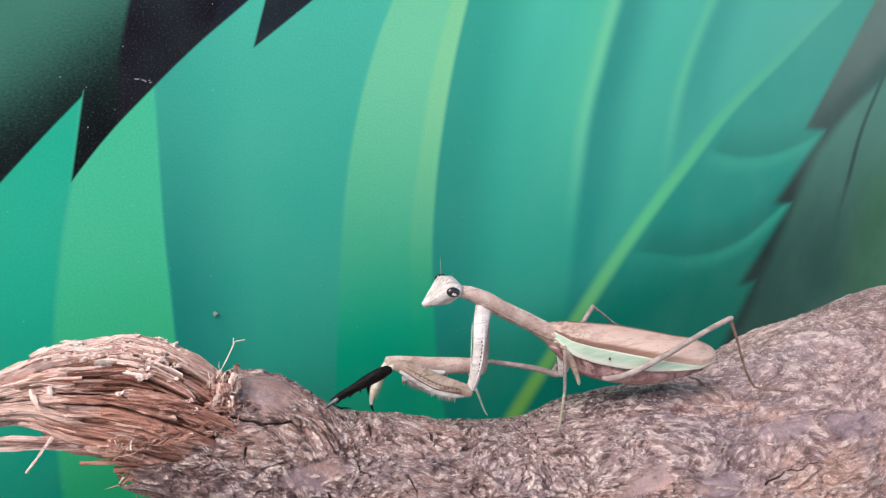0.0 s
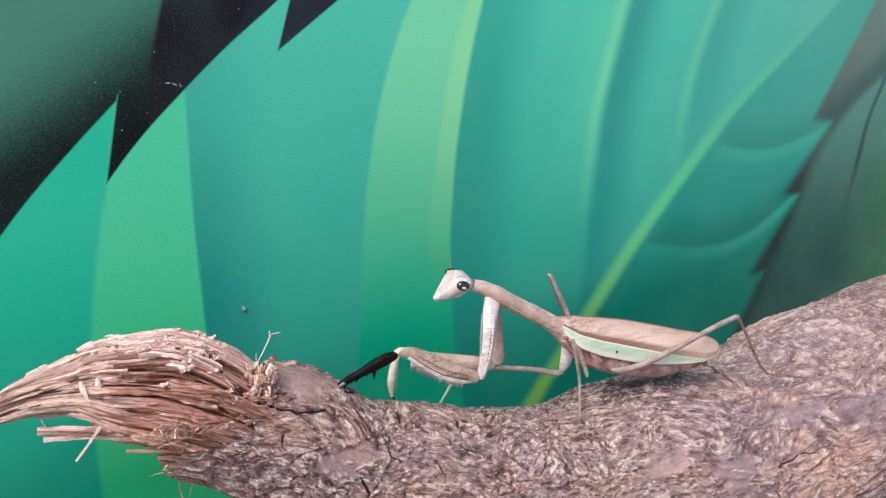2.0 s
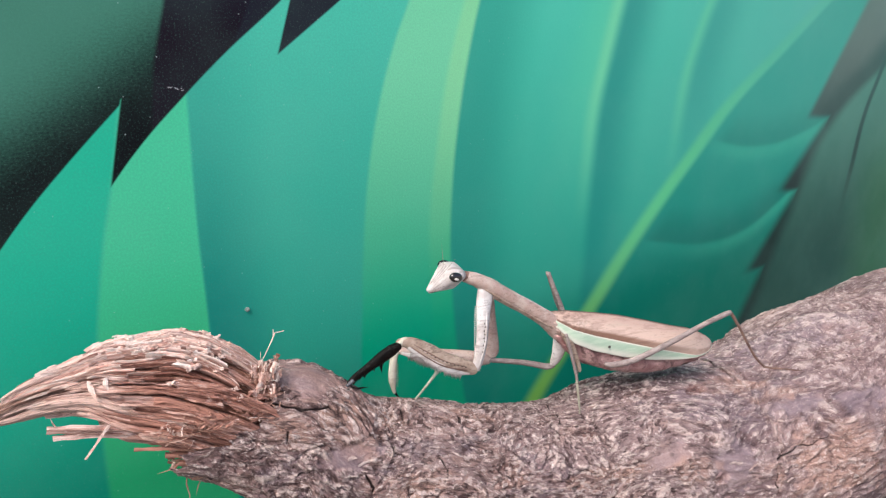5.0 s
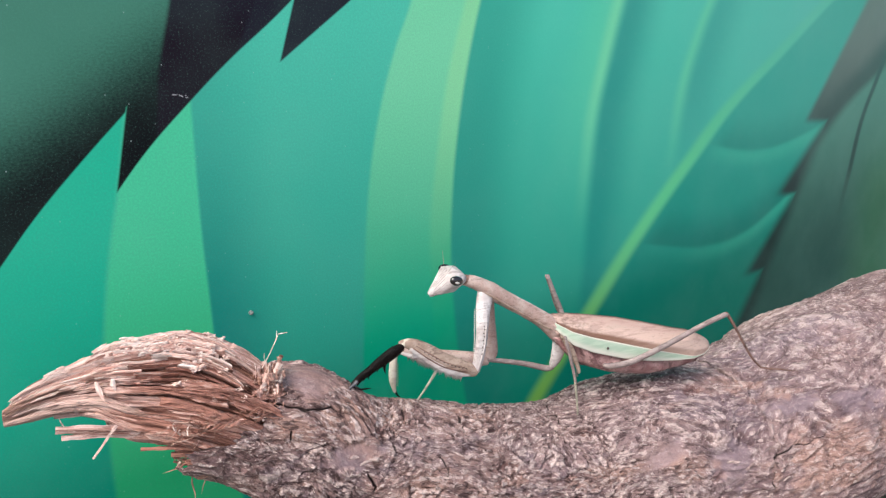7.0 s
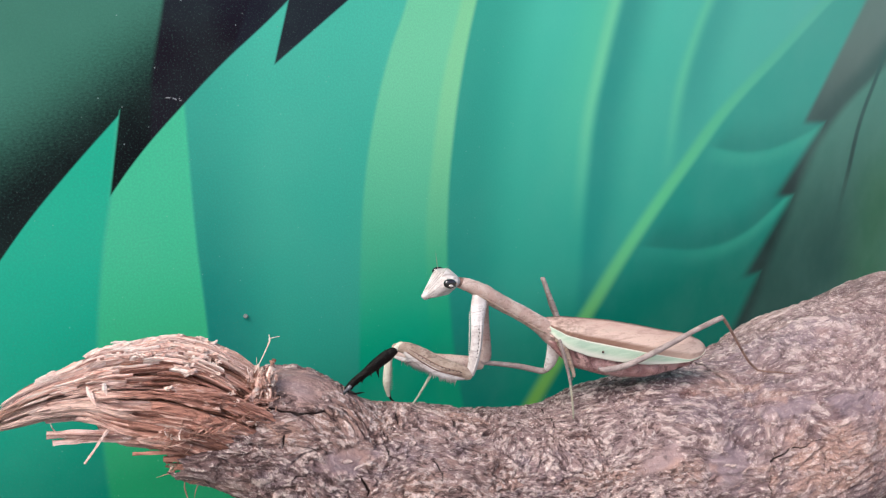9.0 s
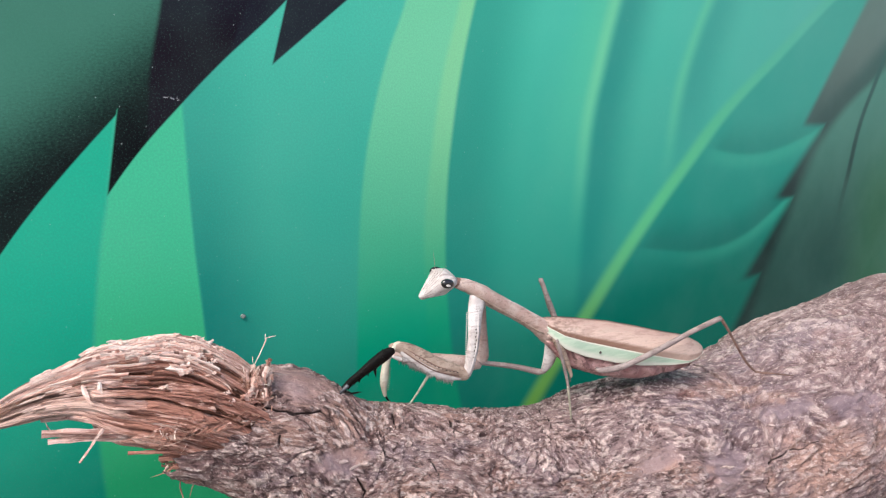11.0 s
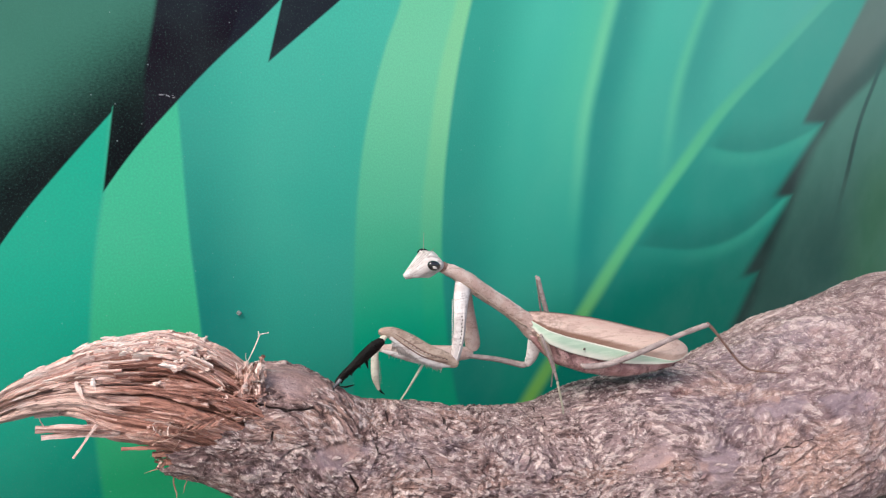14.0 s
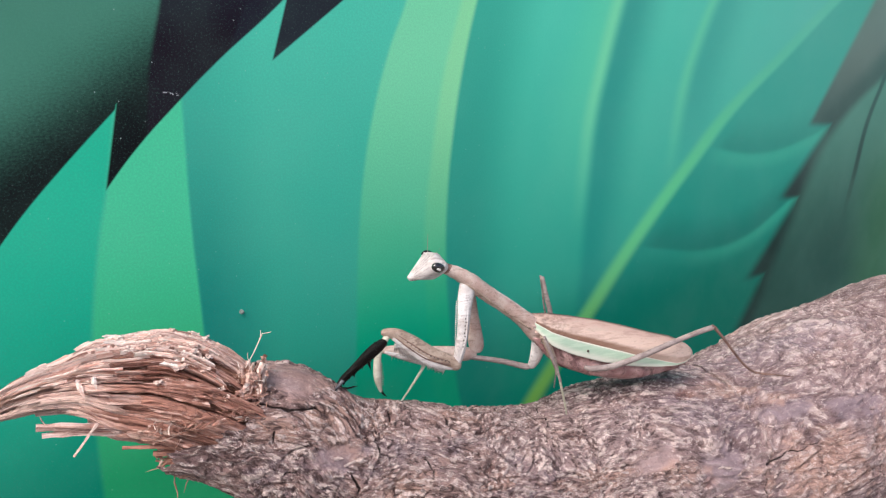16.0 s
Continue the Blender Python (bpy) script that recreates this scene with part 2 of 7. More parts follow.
def bark_material(name="bark", paler=0.0):
    """Scaly bark; the flow attribute runs along the limb and round it, tone differs from scale to scale."""
    k = Mat(name, 0.85, spec=0.22)
    n = k.t.nodes.new("ShaderNodeAttribute")
    n.attribute_name = "flow"
    k.co = n.outputs["Vector"]
    tone, calm, tan, mauve, pit = (k.attribute(w) for w in ("tone", "calm", "tan", "mauve", "pit"))
    big = k.noise(48, 4, 0.6, (0.55, 1, 1), warp=0.7)
    blotch = k.noise(150, 4, 0.6, (0.5, 1, 1), warp=0.8)
    strand = k.noise(600, 7, 0.70, (0.55, 1, 1), warp=0.5)
    thread = k.noise(1250, 5, 0.68, (0.6, 1, 1), warp=0.3)
    fine = k.noise(3000, 3, 0.6)
    lively = calm * -0.8 + 1.0
    col = k.mix(big.step(0.38, 0.62), lin(124, 100, 102), lin(162, 137, 136))
    col = k.mix(mauve * blotch.step(0.35, 0.55, 0.4, 0.9) * 0.8, col, lin(138, 121, 129))
    col = k.mix(blotch.step(0.52, 0.64, 0, 0.4) * lively, col, lin(188, 154, 144))
    col = k.mix(tan * blotch.step(0.36, 0.52, 0.4, 0.9) * 0.75, col, lin(184, 146, 132))
    col = k.mix(pit * 0.6, col, lin(116, 80, 74))
    col = k.mix(tone.step(0.55, 1.0, 0, 0.8) * lively, col, lin(222, 200, 194))
    col = k.mix(tone.step(0.0, 0.4, 0.7, 0) * lively, col, lin(82, 62, 62))
    col = k.mix(strand.step(0.54, 0.62, 0, 0.8) * lively, col, lin(228, 206, 200))
    col = k.mix(thread.step(0.56, 0.65, 0, 0.75) * lively, col, lin(244, 226, 220))
    col = k.mix(strand.step(0.38, 0.47, 0.85, 0) * lively, col, lin(70, 51, 51))
    col = k.mix(thread.step(0.36, 0.45, 0.5, 0) * lively, col, lin(58, 42, 44))
    col = k.mix(fine.step(0.34, 0.46, 0.3, 0), col, lin(80, 62, 64))
    if paler:
        col = k.mix(k.chance() * paler, col, lin(232, 210, 204))
    # cracks turn near black by depth, the shade inside them painted in
    col = k.mix(k.attribute("gash").step(0.15, 0.6, 0, 0.9), col, lin(30, 20, 20))
    height = (strand * 1.0 + thread * 0.8) * lively + fine * 0.25 + blotch * 0.5
    return k.done(col, height, 1.0, 0.0012)


def wood_material(name, dark, mid, pale, bias=0.5, tip_pale=0.0):
    """Fibrous wood; the grain runs along the coordinate that the mesh carries as grain."""
    k = Mat(name, 0.75, spec=0.3)
    n = k.t.nodes.new("ShaderNodeAttribute")
    n.attribute_name = "grain"
    k.co = n.outputs["Vector"]
    x, _, _ = k.xyz()
    fib = k.noise(800, 8, 0.74, (0.085, 1, 1), warp=0.3)
    crumb = k.noise(900, 5, 0.7, (0.45, 1, 1), warp=0.4)
    fine = k.noise(2200, 3, 0.6, (0.05, 1, 1))
    big = k.noise(60, 3, 0.5, (0.5, 1, 1))
    col = k.mix(fib.step(0.34, 0.52), dark, mid)
    # paler out towards the tip
    tip = x.step(-0.06, -0.086, 0, tip_pale)
    col = k.mix((fib + (big - 0.5) * 0.6 + k.chance() * 0.10 + tip).step(bias, bias + 0.2, 0, 0.9), col, pale)
    col = k.mix(crumb.step(0.55, 0.62, 0, 0.7) * big.step(0.38, 0.56), col, pale)
    col = k.mix(crumb.step(0.36, 0.44, 0.5, 0), col, dark)
    col = k.mix(fine.step(0.35, 0.55, 0.3, 0), col, dark)
    return k.done(col, fib + fine * 0.6 + crumb * 0.9, 0.9, 0.0009)


def shell_material(name, base, dark, pale, streak=(0.12, 1, 1), scale=700, rough=0.5, patch=0.6, lo=0.54, spec=0.35, relief=1.0):
    """The chitin of the insect: streaked along the part, mottled, speckled and slightly glossy."""
    k = Mat(name, rough, spec=spec)
    a = k.noise(scale, 4, 0.6, streak, warp=0.4)
    b = k.noise(scale * 0.4, 4, 0.6)
    c = k.noise(scale * 3.2, 3, 0.6)
    d = k.noise(scale * 1.6, 3, 0.6, (0.3, 1, 1))
    col = k.mix(b.step(0.38, 0.62), base, pale)
    col = k.mix(a.step(lo, lo + 0.10, 0, patch), col, dark)
    col = k.mix(d.step(0.56, 0.66, 0, patch * 0.7), col, dark)
    col = k.mix(c.step(0.54, 0.68, 0, patch * 0.8), col, dark)
    col = k.mix(c.step(0.32, 0.42, 0.35, 0), col, pale)
    return k.done(col, a + c * 0.6 + d * 0.5, 0.6, 0.00025 * relief)


def wing_material():
    k = Mat("wing_leather", 0.5, spec=0.35)
    v = k.attribute("across")
    x, _, _ = k.xyz()
    vein = k.noise(800, 4, 0.6, (0.06, 1, 1), (0, 14, 0), 0.3)
    cross = k.noise(1600, 3, 0.6, (0.5, 1, 1))
    col = k.mix(v.step(0.05, 0.5), lin(182, 152, 141), lin(208, 181, 168))
    col = k.mix(vein.step(0.49, 0.61, 0, 0.32), col, lin(134, 104, 94))
    col = k.mix(vein.step(0.36, 0.46, 0.5, 0), col, lin(186, 166, 154))
    col = k.mix(cross.step(0.56, 0.70, 0, 0.22), col, lin(116, 90, 82))
    col = k.mix(v.step(0.50, 0.60) * v.step(0.685, 0.70, 1, 0) * x.step(0.012, 0.044, 0.9, 0.35), col, lin(116, 80, 62))
    col = k.mix(v.step(0.0, 0.07, 0.7, 0), col, lin(96, 72, 64))
    col = k.mix(x.step(0.0, 0.012, 0.5, 0) * cross.step(0.4, 0.6), col, lin(90, 66, 58))
    return k.done(col, vein + cross * 0.5, 0.6, 0.00025)


def stripe_material():
    k = Mat("wing_margin_mint", 0.45, spec=0.35)
    v = k.attribute("across")
    n = k.noise(1100, 4, 0.6, (0.12, 1, 1))
    col = k.mix(n.step(0.4, 0.62), lin(162, 184, 163), lin(180, 196, 176))
    col = k.mix(v.step(0.84, 0.96, 0, 0.9), col, lin(206, 204, 192))
    col = k.mix(v.step(0.705, 0.75, 0.9, 0), col, lin(206, 206, 194))
    return k.done(col, n, 0.4, 0.0002)


def eye_material():
    k = Mat("eye_gloss", 0.12)
    return k.done(k.mix(k.noise(900, 2).step(0.4, 0.7), lin(12, 10, 12), lin(34, 26, 28)), coat=1.0, coat_rough=0.05)


def plain_material(name, a, b, scale, rough=0.8, strength=0.3):
    k = Mat(name, rough)
    n = k.noise(scale, 5)
    return k.done(k.mix(n.step(0.3, 0.7), a, b), n + k.noise(scale * 8, 3) * 0.3, strength, 0.002)


MURAL, BARK = mural_material(), bark_material()
# redder heart, also darkened: shade in gaps between splinters put into colour
WOOD = wood_material("torn_wood", lin(62, 36, 29), lin(150, 105, 88), lin(222, 184, 168), 0.60, 0.4)
SPLINTER = wood_material("splinter_wood", lin(90, 52, 43), lin(190, 137, 121), lin(242, 207, 195), 0.58, 0.42)
# lighter copy of the splinter wood; on the crest it paints in top light
PALE_SPLINTER = wood_material("pale_splinter_wood", lin(118, 74, 63), lin(216, 171, 158), lin(250, 225, 217), 0.53, 0.12)
CRUMB = wood_material("crumb_wood", lin(236, 178, 162), lin(255, 226, 214), lin(255, 242, 235), 0.48)
FIBRE = wood_material("fibre_wood", lin(110, 72, 60), lin(196, 150, 132), lin(240, 210, 198), 0.55)
TAN = shell_material("shell_tan", lin(176, 148, 139), lin(104, 80, 72), lin(192, 172, 164), patch=0.5, lo=0.57)
THIGH = shell_material("shell_thigh", lin(154, 132, 118), lin(98, 76, 66), lin(178, 158, 144), (0.1, 1, 1), 800, patch=0.6, lo=0.53)
PALE = shell_material("shell_pale", lin(190, 180, 178), lin(118, 96, 92), lin(212, 206, 205), patch=0.48, lo=0.56)
LEG = shell_material("shell_leg", lin(140, 124, 122), lin(88, 70, 68), lin(164, 149, 145), patch=0.5)
GREENISH = shell_material("shell_sallow", lin(150, 145, 129), lin(96, 84, 72), lin(174, 170, 152), patch=0.5)
PINK = shell_material("shell_pink", lin(160, 116, 116), lin(84, 54, 56), lin(206, 168, 164), (1.0, 1, 0.3), 480, 0.42, 0.6, 0.52)
SALLOW = shell_material("shell_cream", lin(190, 183, 166), lin(140, 114, 92), lin(206, 202, 188), patch=0.4)
SHIN = shell_material("shell_shin", lin(172, 176, 160), lin(128, 122, 108), lin(192, 198, 182), patch=0.35)
BLACK = shell_material("shell_black", lin(6, 4, 4), lin(2, 2, 2), lin(18, 10, 9), (0.6, 1, 1), 900, rough=0.38, spec=0.14, relief=2.5)
CLAW = shell_material("shell_claw", lin(60, 58, 64), lin(20, 18, 20), lin(120, 120, 128), rough=0.18, spec=0.6)
shell_brown = shell_material("shell_brown", lin(112, 84, 76), lin(70, 50, 46), lin(136, 106, 96))
wing_material_made, STRIPE = wing_material(), stripe_material()
EYE = eye_material()
EYE_GLINT = shell_material("glint_pale", lin(214, 206, 202), lin(150, 140, 138), lin(236, 230, 226), rough=0.2)
DOT = plain_material("dark_dots", lin(60, 50, 48), lin(84, 72, 68), 900)
SPECK = plain_material("speck_grey", lin(92, 108, 104), lin(150, 160, 156), 1400)
FLAKE = bark_material("bark_flake", 0.5)
FLOOR = plain_material("floor_grey", lin(108, 106, 104), lin(126, 122, 118), 6.0)


# ---- mesh helpers ----
MM = 0.001


def part(name, bm, material, parent=None, label="", pivot=(0, 0, 0), smooth=True):
    """Links a bmesh, given in millimetres of its thing's space, as one mesh turning about pivot."""
    for v in bm.verts:
        v.co = (v.co - Vector(pivot)) * MM
    bmesh.ops.recalc_face_normals(bm, faces=bm.faces)
    me = bpy.data.meshes.new(name)
    bm.to_mesh(me)
    bm.free()
    if smooth:
        me.shade_smooth()
    me.materials.append(material)
    ob = new(name, me)
    ob.location = Vector(pivot) * MM
    if parent is not None:
        ob.parent = parent
    if label:
        ob["label"] = label
    return ob


def ring_at(bm, c, side, up, w, h, n, power=1.0):
    out = []
    for i in range(n):
        a = 2 * math.pi * i / n
        ca, sa = math.cos(a), math.sin(a)
        ca = math.copysign(abs(ca) ** power, ca)
        sa = math.copysign(abs(sa) ** power, sa)
        out.append(bm.verts.new(c + side * (w * ca) + up * (h * sa)))
    return out


def loft(bm, rows, n=12, power=1.0, sub=4):
    """A closed tube through rows of (x, y, z, half width across y, half height), smoothly filled in."""
    rows = np.array(rows, float)
    dense = []
    for i in range(len(rows) - 1):
        p0, p1, p2, p3 = rows[max(i - 1, 0)], rows[i], rows[i + 1], rows[min(i + 2, len(rows) - 1)]
        for t in np.linspace(0, 1, sub, endpoint=False):
            dense.append(0.5 * (2 * p1 + (p2 - p0) * t + (2 * p0 - 5 * p1 + 4 * p2 - p3) * t**2 + (3 * p1 - p0 - 3 * p2 + p3) * t**3))
    dense.append(rows[-1])
    dense = np.array(dense)
    dense[:, 3:] = np.maximum(dense[:, 3:], 0.02)
    rings = []
    for i, r in enumerate(dense):
        a, b = dense[max(i - 1, 0)], dense[min(i + 1, len(dense) - 1)]
        t = Vector(b[:3] - a[:3]).normalized()
        side = Vector((0, 1, 0)) - t * t.y
        if side.length < 0.3:
            side = Vector((1, 0, 0)) - t * t.x
        side.normalize()
        up = side.cross(t)
        rings.append(ring_at(bm, Vector(r[:3]), side, up, r[3], r[4], n, power))
    for a, b in zip(rings, rings[1:]):
        for i in range(n):
            bm.faces.new((a[i], a[(i + 1) % n], b[(i + 1) % n], b[i]))
    for ring, r, s in ((rings[0], dense[0], dense[1]), (rings[-1], dense[-1], dense[-2])):
        t = Vector(r[:3] - s[:3]).normalized()
        tip = bm.verts.new(Vector(r[:3]) + t * min(r[3], r[4]) * 0.6)
        for i in range(n):
            bm.faces.new((ring[i], ring[(i + 1) % n], tip))
    return bm


def ball(bm, c, rx, ry, rz, tilt=0.0, n=10):
    m = Matrix.Translation(c) @ Euler((0, radians(tilt), 0)).to_matrix().to_4x4() @ Matrix.Diagonal((rx, ry, rz, 1))
    bmesh.ops.create_uvsphere(bm, u_segments=n + 4, v_segments=n, radius=1.0, matrix=m)
    return bm


def spine(bm, base, tip, r):
    """A small thorn."""
    base, tip = Vector(base), Vector(tip)
    d = (tip - base).normalized()
    side = d.orthogonal().normalized()
    up = d.cross(side)
    ring = ring_at(bm, base, side, up, r, r, 5)
    end = bm.verts.new(tip)
    for i in range(5):
        bm.faces.new((ring[i], ring[(i + 1) % 5], end))


def smooth_rows(rows, x):
    rows = np.array(rows, float)
    return [np.interp(x, rows[:, 0], rows[:, c]) for c in range(1, rows.shape[1])]


# ---- setting ----
def wall_with_mural():
    """An upright wall behind the branch; its own x runs along it."""
    bm = bmesh.new()
    x0, x1, z1, d = -2.2, 2.6, 2.4, 0.06
    vs = [bm.verts.new(p) for p in ((x0, 0, 0), (x1, 0, 0), (x1, 0, z1), (x0, 0, z1), (x0, d, 0), (x1, d, 0), (x1, d, z1), (x0, d, z1))]
    for f in ((0, 1, 2, 3), (5, 4, 7, 6), (4, 0, 3, 7), (1, 5, 6, 2), (3, 2, 6, 7), (4, 5, 1, 0)):
        bm.faces.new([vs[i] for i in f])
    me = bpy.data.meshes.new("wall_back")
    bmesh.ops.recalc_face_normals(bm, faces=bm.faces)
    bm.to_mesh(me)
    bm.free()
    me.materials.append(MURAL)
    ob = new("wall_back", me)
    ob.matrix_world = pose(0, 0.0748, 0, 0, 0, 39.46)
    return tagged(ob, "glossy wall painted with large airbrushed green leaves", "wall", kind="structure")


def floor_sheet():
    bm = bmesh.new()
    r = 60.0
    vs = [bm.verts.new((x, y, z)) for z in (0, -0.05) for x, y in ((-r, -r), (r, -r), (r, r), (-r, r))]
    bm.faces.new(vs[:4])
    bm.faces.new(vs[7:3:-1])
    for i in range(4):
        bm.faces.new((vs[i], vs[4 + i], vs[4 + (i + 1) % 4], vs[(i + 1) % 4]))
    bmesh.ops.recalc_face_normals(bm, faces=bm.faces)
    me = bpy.data.meshes.new("floor")
    bm.to_mesh(me)
    bm.free()
    me.materials.append(FLOOR)
    return tagged(new("floor", me), "plain pale grey concrete floor", "floor", kind="structure")


wall_with_mural()
floor_sheet()

def dirt_speck():
    """A crumb of dirt stuck to the wall."""
    bm = bmesh.new()
    bmesh.ops.create_icosphere(bm, subdivisions=2, radius=0.7)
    for v in bm.verts:
        v.co *= 1 + 0.5 * noise.noise(v.co * 1.3)
        v.co.y *= 0.6
    ob = part("dirt_speck", bm, SPECK)
    ob.matrix_world = pose(0, 0.0748, 0, 0, 0, 39.46) @ pose(-0.0689, -0.0003, 0.1242)
    tagged(ob, "small grey crumb of dirt stuck to painted wall", "dirt")


dirt_speck()

# The frame of the branch and the insect: x along both, y away, z up.
FRAME = pose(0, -0.006, 0.11, 0, 0, 22.3)

# ---- branch ----
# x, y, z of the heart line, half depth, half height
HEART = [(-64, -2, 15.8, 11, 10.5), (-52, -2, 12.4, 12.8, 11.8), (-46, -1.8, 9.4, 13.6, 12.9), (-39.5, -1.7, 7.0, 14, 15.6), (-34, -1.8, 3.6, 14.3, 16.0), (-29.4, -2, -0.3, 14.5, 15.0), (-22.9, -2, -5.3, 15.2, 15.2),
         (-10.7, -2.4, -10.6, 16.5, 16.8), (4.2, -2, -17.0, 18, 18.3), (20.5, -1, -22.0, 19.5, 20), (34.2, -0.5, -24.2, 20.5, 21),
         (39.6, 0, -24.0, 21, 22), (56, 2, -25.5, 24, 24), (80.8, 5, -30.9, 28, 27), (107, 8, -31, 31, 29),
         (128, 14, -29.9, 32, 31), (147, 18, -31, 32, 32), (183, 24, -29.8, 33, 34), (205, 28, -32, 33, 34),
         (225, 31, -46, 32, 33), (238, 33, -72, 31, 31), (243, 34, -112, 33, 31)]
# drying cracks on the side towards the room: x, z along each
CRACKS = [((-44, 18.4), (-41.1, 17.7), (-35.5, 15.8), (-30.5, 14.7), (-26.5, 12.2)), ((28.0, -2.6), (27.6, -3.5), (27.0, -4.6)),
          ((81.6, -27.9), (82.8, -19.7), (89.8, -17.7), (97.4, -17.8), (106.4, -15.6)), ((-24.1, -0.1), (-23.1, -2.6), (-23.8, -5)),
          ((-7.4, -0.3), (-5.6, -2.7), (-7.8, -6.4)), ((-12.1, 7.2), (-12.9, 5.8)), ((-17.3, 3.9), (-18.0, 2.4)), ((-39.6, 12.6), (-39.8, 9.4)),
          ((122.4, -11.8), (123.4, -14), (126, -14.9)), ((-38.4, 3.1), (-35.5, 3.6)), ((0.4, 3.1), (1.0, 2.2), (-0.2, 0.4)), ((11.3, 0.6), (10.8, -0.5))]
# zones of the bark: x, y, z of the middle, half length along the limb and across it
CALM = [(-33.5, -5.5, 18.3, 7.5, 5.5), (95, -13, -10, 11, 3.2), (118, -14, -12.3, 11, 4.2), (69, -20, -18, 6, 6.5), (-27, -15, 5, 7, 3), (52, -18, -12, 6, 2.5)]
TAN_ZONES = [(-16, -8, 7.6, 7, 3.4), (-25, -9, 10.5, 9, 5), (-38, -13, 12, 5, 4), (-14, -18, -5, 7, 3.6), (-31, -12.8, 12, 5.5, 2.6), (9, -17.5, -8.3, 5, 1.8), (32, -18, -13, 9, 2.4), (57, -20, -16, 6, 3.6), (106, -22, -24, 22, 9), (78, -4, -5, 12, 3.5), (4, -5, 3, 8, 3), (92, -10, -6, 10, 2.5)]
MAUVE_ZONES = [(-33, -16, 2, 14, 6.5), (-18, -15, 1.6, 6, 4), (18, -17, -9, 13, 5), (95, -13, -10, 12, 4), (118, -14, -12.3, 12, 5), (100, 8, 0, 40, 8), (-3, -13, 1.5, 7, 3.5), (69, -20, -18, 8, 7), (78, -8, -8, 28, 8)]
PITS = [(-19.9, -12, 6.5, 1.6, 2.0), (32, -10.9, -5.9, 2.4, 1.6), (67.4, -4.5, -3.8, 3.0, 2.2), (64, -21, -20, 2.5, 1.5), (8, -16, -6, 5, 1.2)]


def lattice(ix, iy, seed):
    """A fixed random number, 0 to 1, for each cell of a grid."""
    h = (ix.astype(np.int64) * 374761393 + iy.astype(np.int64) * 668265263 + seed * 974634777) & 0xFFFFFFFF
    h = ((h ^ (h >> 13)) * 1274126177) & 0xFFFFFFFF
    h = ((h ^ (h >> 16)) * 2246822519) & 0xFFFFFFFF
    return (h ^ (h >> 15)).astype(float) / 4294967295.0


def waves(x, y, seed=0):
    """Smooth noise over a plane, about -0.7 to 0.7."""
    ix, iy = np.floor(x), np.floor(y)
    fx, fy = x - ix, y - iy
    u, v = fx * fx * fx * (fx * (fx * 6 - 15) + 10), fy * fy * fy * (fy * (fy * 6 - 15) + 10)

    def corner(dx, dy):
        a = lattice(ix + dx, iy + dy, seed) * 2 * np.pi
        return np.cos(a) * (fx - dx) + np.sin(a) * (fy - dy)

    low = corner(0, 0) * (1 - u) + corner(1, 0) * u
    high = corner(0, 1) * (1 - u) + corner(1, 1) * u
    return low * (1 - v) + high * v


def rough_waves(x, y, seed, octaves=3):
    return sum(waves(x * 2 ** o, y * 2 ** o, seed + o) * 0.55 ** o for o in range(octaves))


def scales(x, y, seed):
    """Cells of uneven shape: nearest and second distance, a number for each cell, and the way from its middle."""
    ix, iy = np.floor(x), np.floor(y)
    d1, d2 = np.full(x.shape, 9.0), np.full(x.shape, 9.0)
    tone, dx1, dy1 = np.zeros(x.shape), np.zeros(x.shape), np.zeros(x.shape)
    for i in (-1, 0, 1):
        for j in (-1, 0, 1):
            cx, cy = ix + i, iy + j
            ox, oy = x - cx - lattice(cx, cy, seed), y - cy - lattice(cx, cy, seed + 1)
            d = np.hypot(ox, oy)
            nearer = d < d1
            d2 = np.where(nearer, d1, np.minimum(d2, d))
            tone = np.where(nearer, lattice(cx, cy, seed + 2), tone)
            dx1, dy1 = np.where(nearer, ox, dx1), np.where(nearer, oy, dy1)
            d1 = np.where(nearer, d, d1)
    return d1, d2, tone, dx1, dy1


def step_up(v, lo, hi):
    u = np.clip((v - lo) / (hi - lo), 0, 1)
    return u * u * (3 - 2 * u)


def zone(P, spots, ragged):
    out = np.zeros(P.shape[:2])
    for x, y, z, rx, r in spots:
        far_ = np.sqrt(((P[..., 0] - x) / rx) ** 2 + ((P[..., 1] - y) ** 2 + (P[..., 2] - z) ** 2) / r ** 2)
        out = np.maximum(out, 1 - step_up(far_ + ragged, 0.6, 1.3))
    return out


def near_crack(X, Z):
    """How deep a crack cuts at X, Z: 0 to 1."""
    best = np.full(X.shape, 9.0)
    for line in CRACKS:
        for n, ((x0, z0), (x1, z1)) in enumerate(zip(line, line[1:])):
            u = np.clip(((X - x0) * (x1 - x0) + (Z - z0) * (z1 - z0)) / ((x1 - x0) ** 2 + (z1 - z0) ** 2), 0, 1)
            along = (n + u) / (len(line) - 1)
            wide = (0.32 if len(line) > 3 else 0.28) * (1.05 - along ** 2)
            best = np.minimum(best, np.hypot(X - x0 - u * (x1 - x0), Z - z0 - u * (z1 - z0)) / np.maximum(wide, 0.05))
    return np.clip(1 - best, 0, 1)


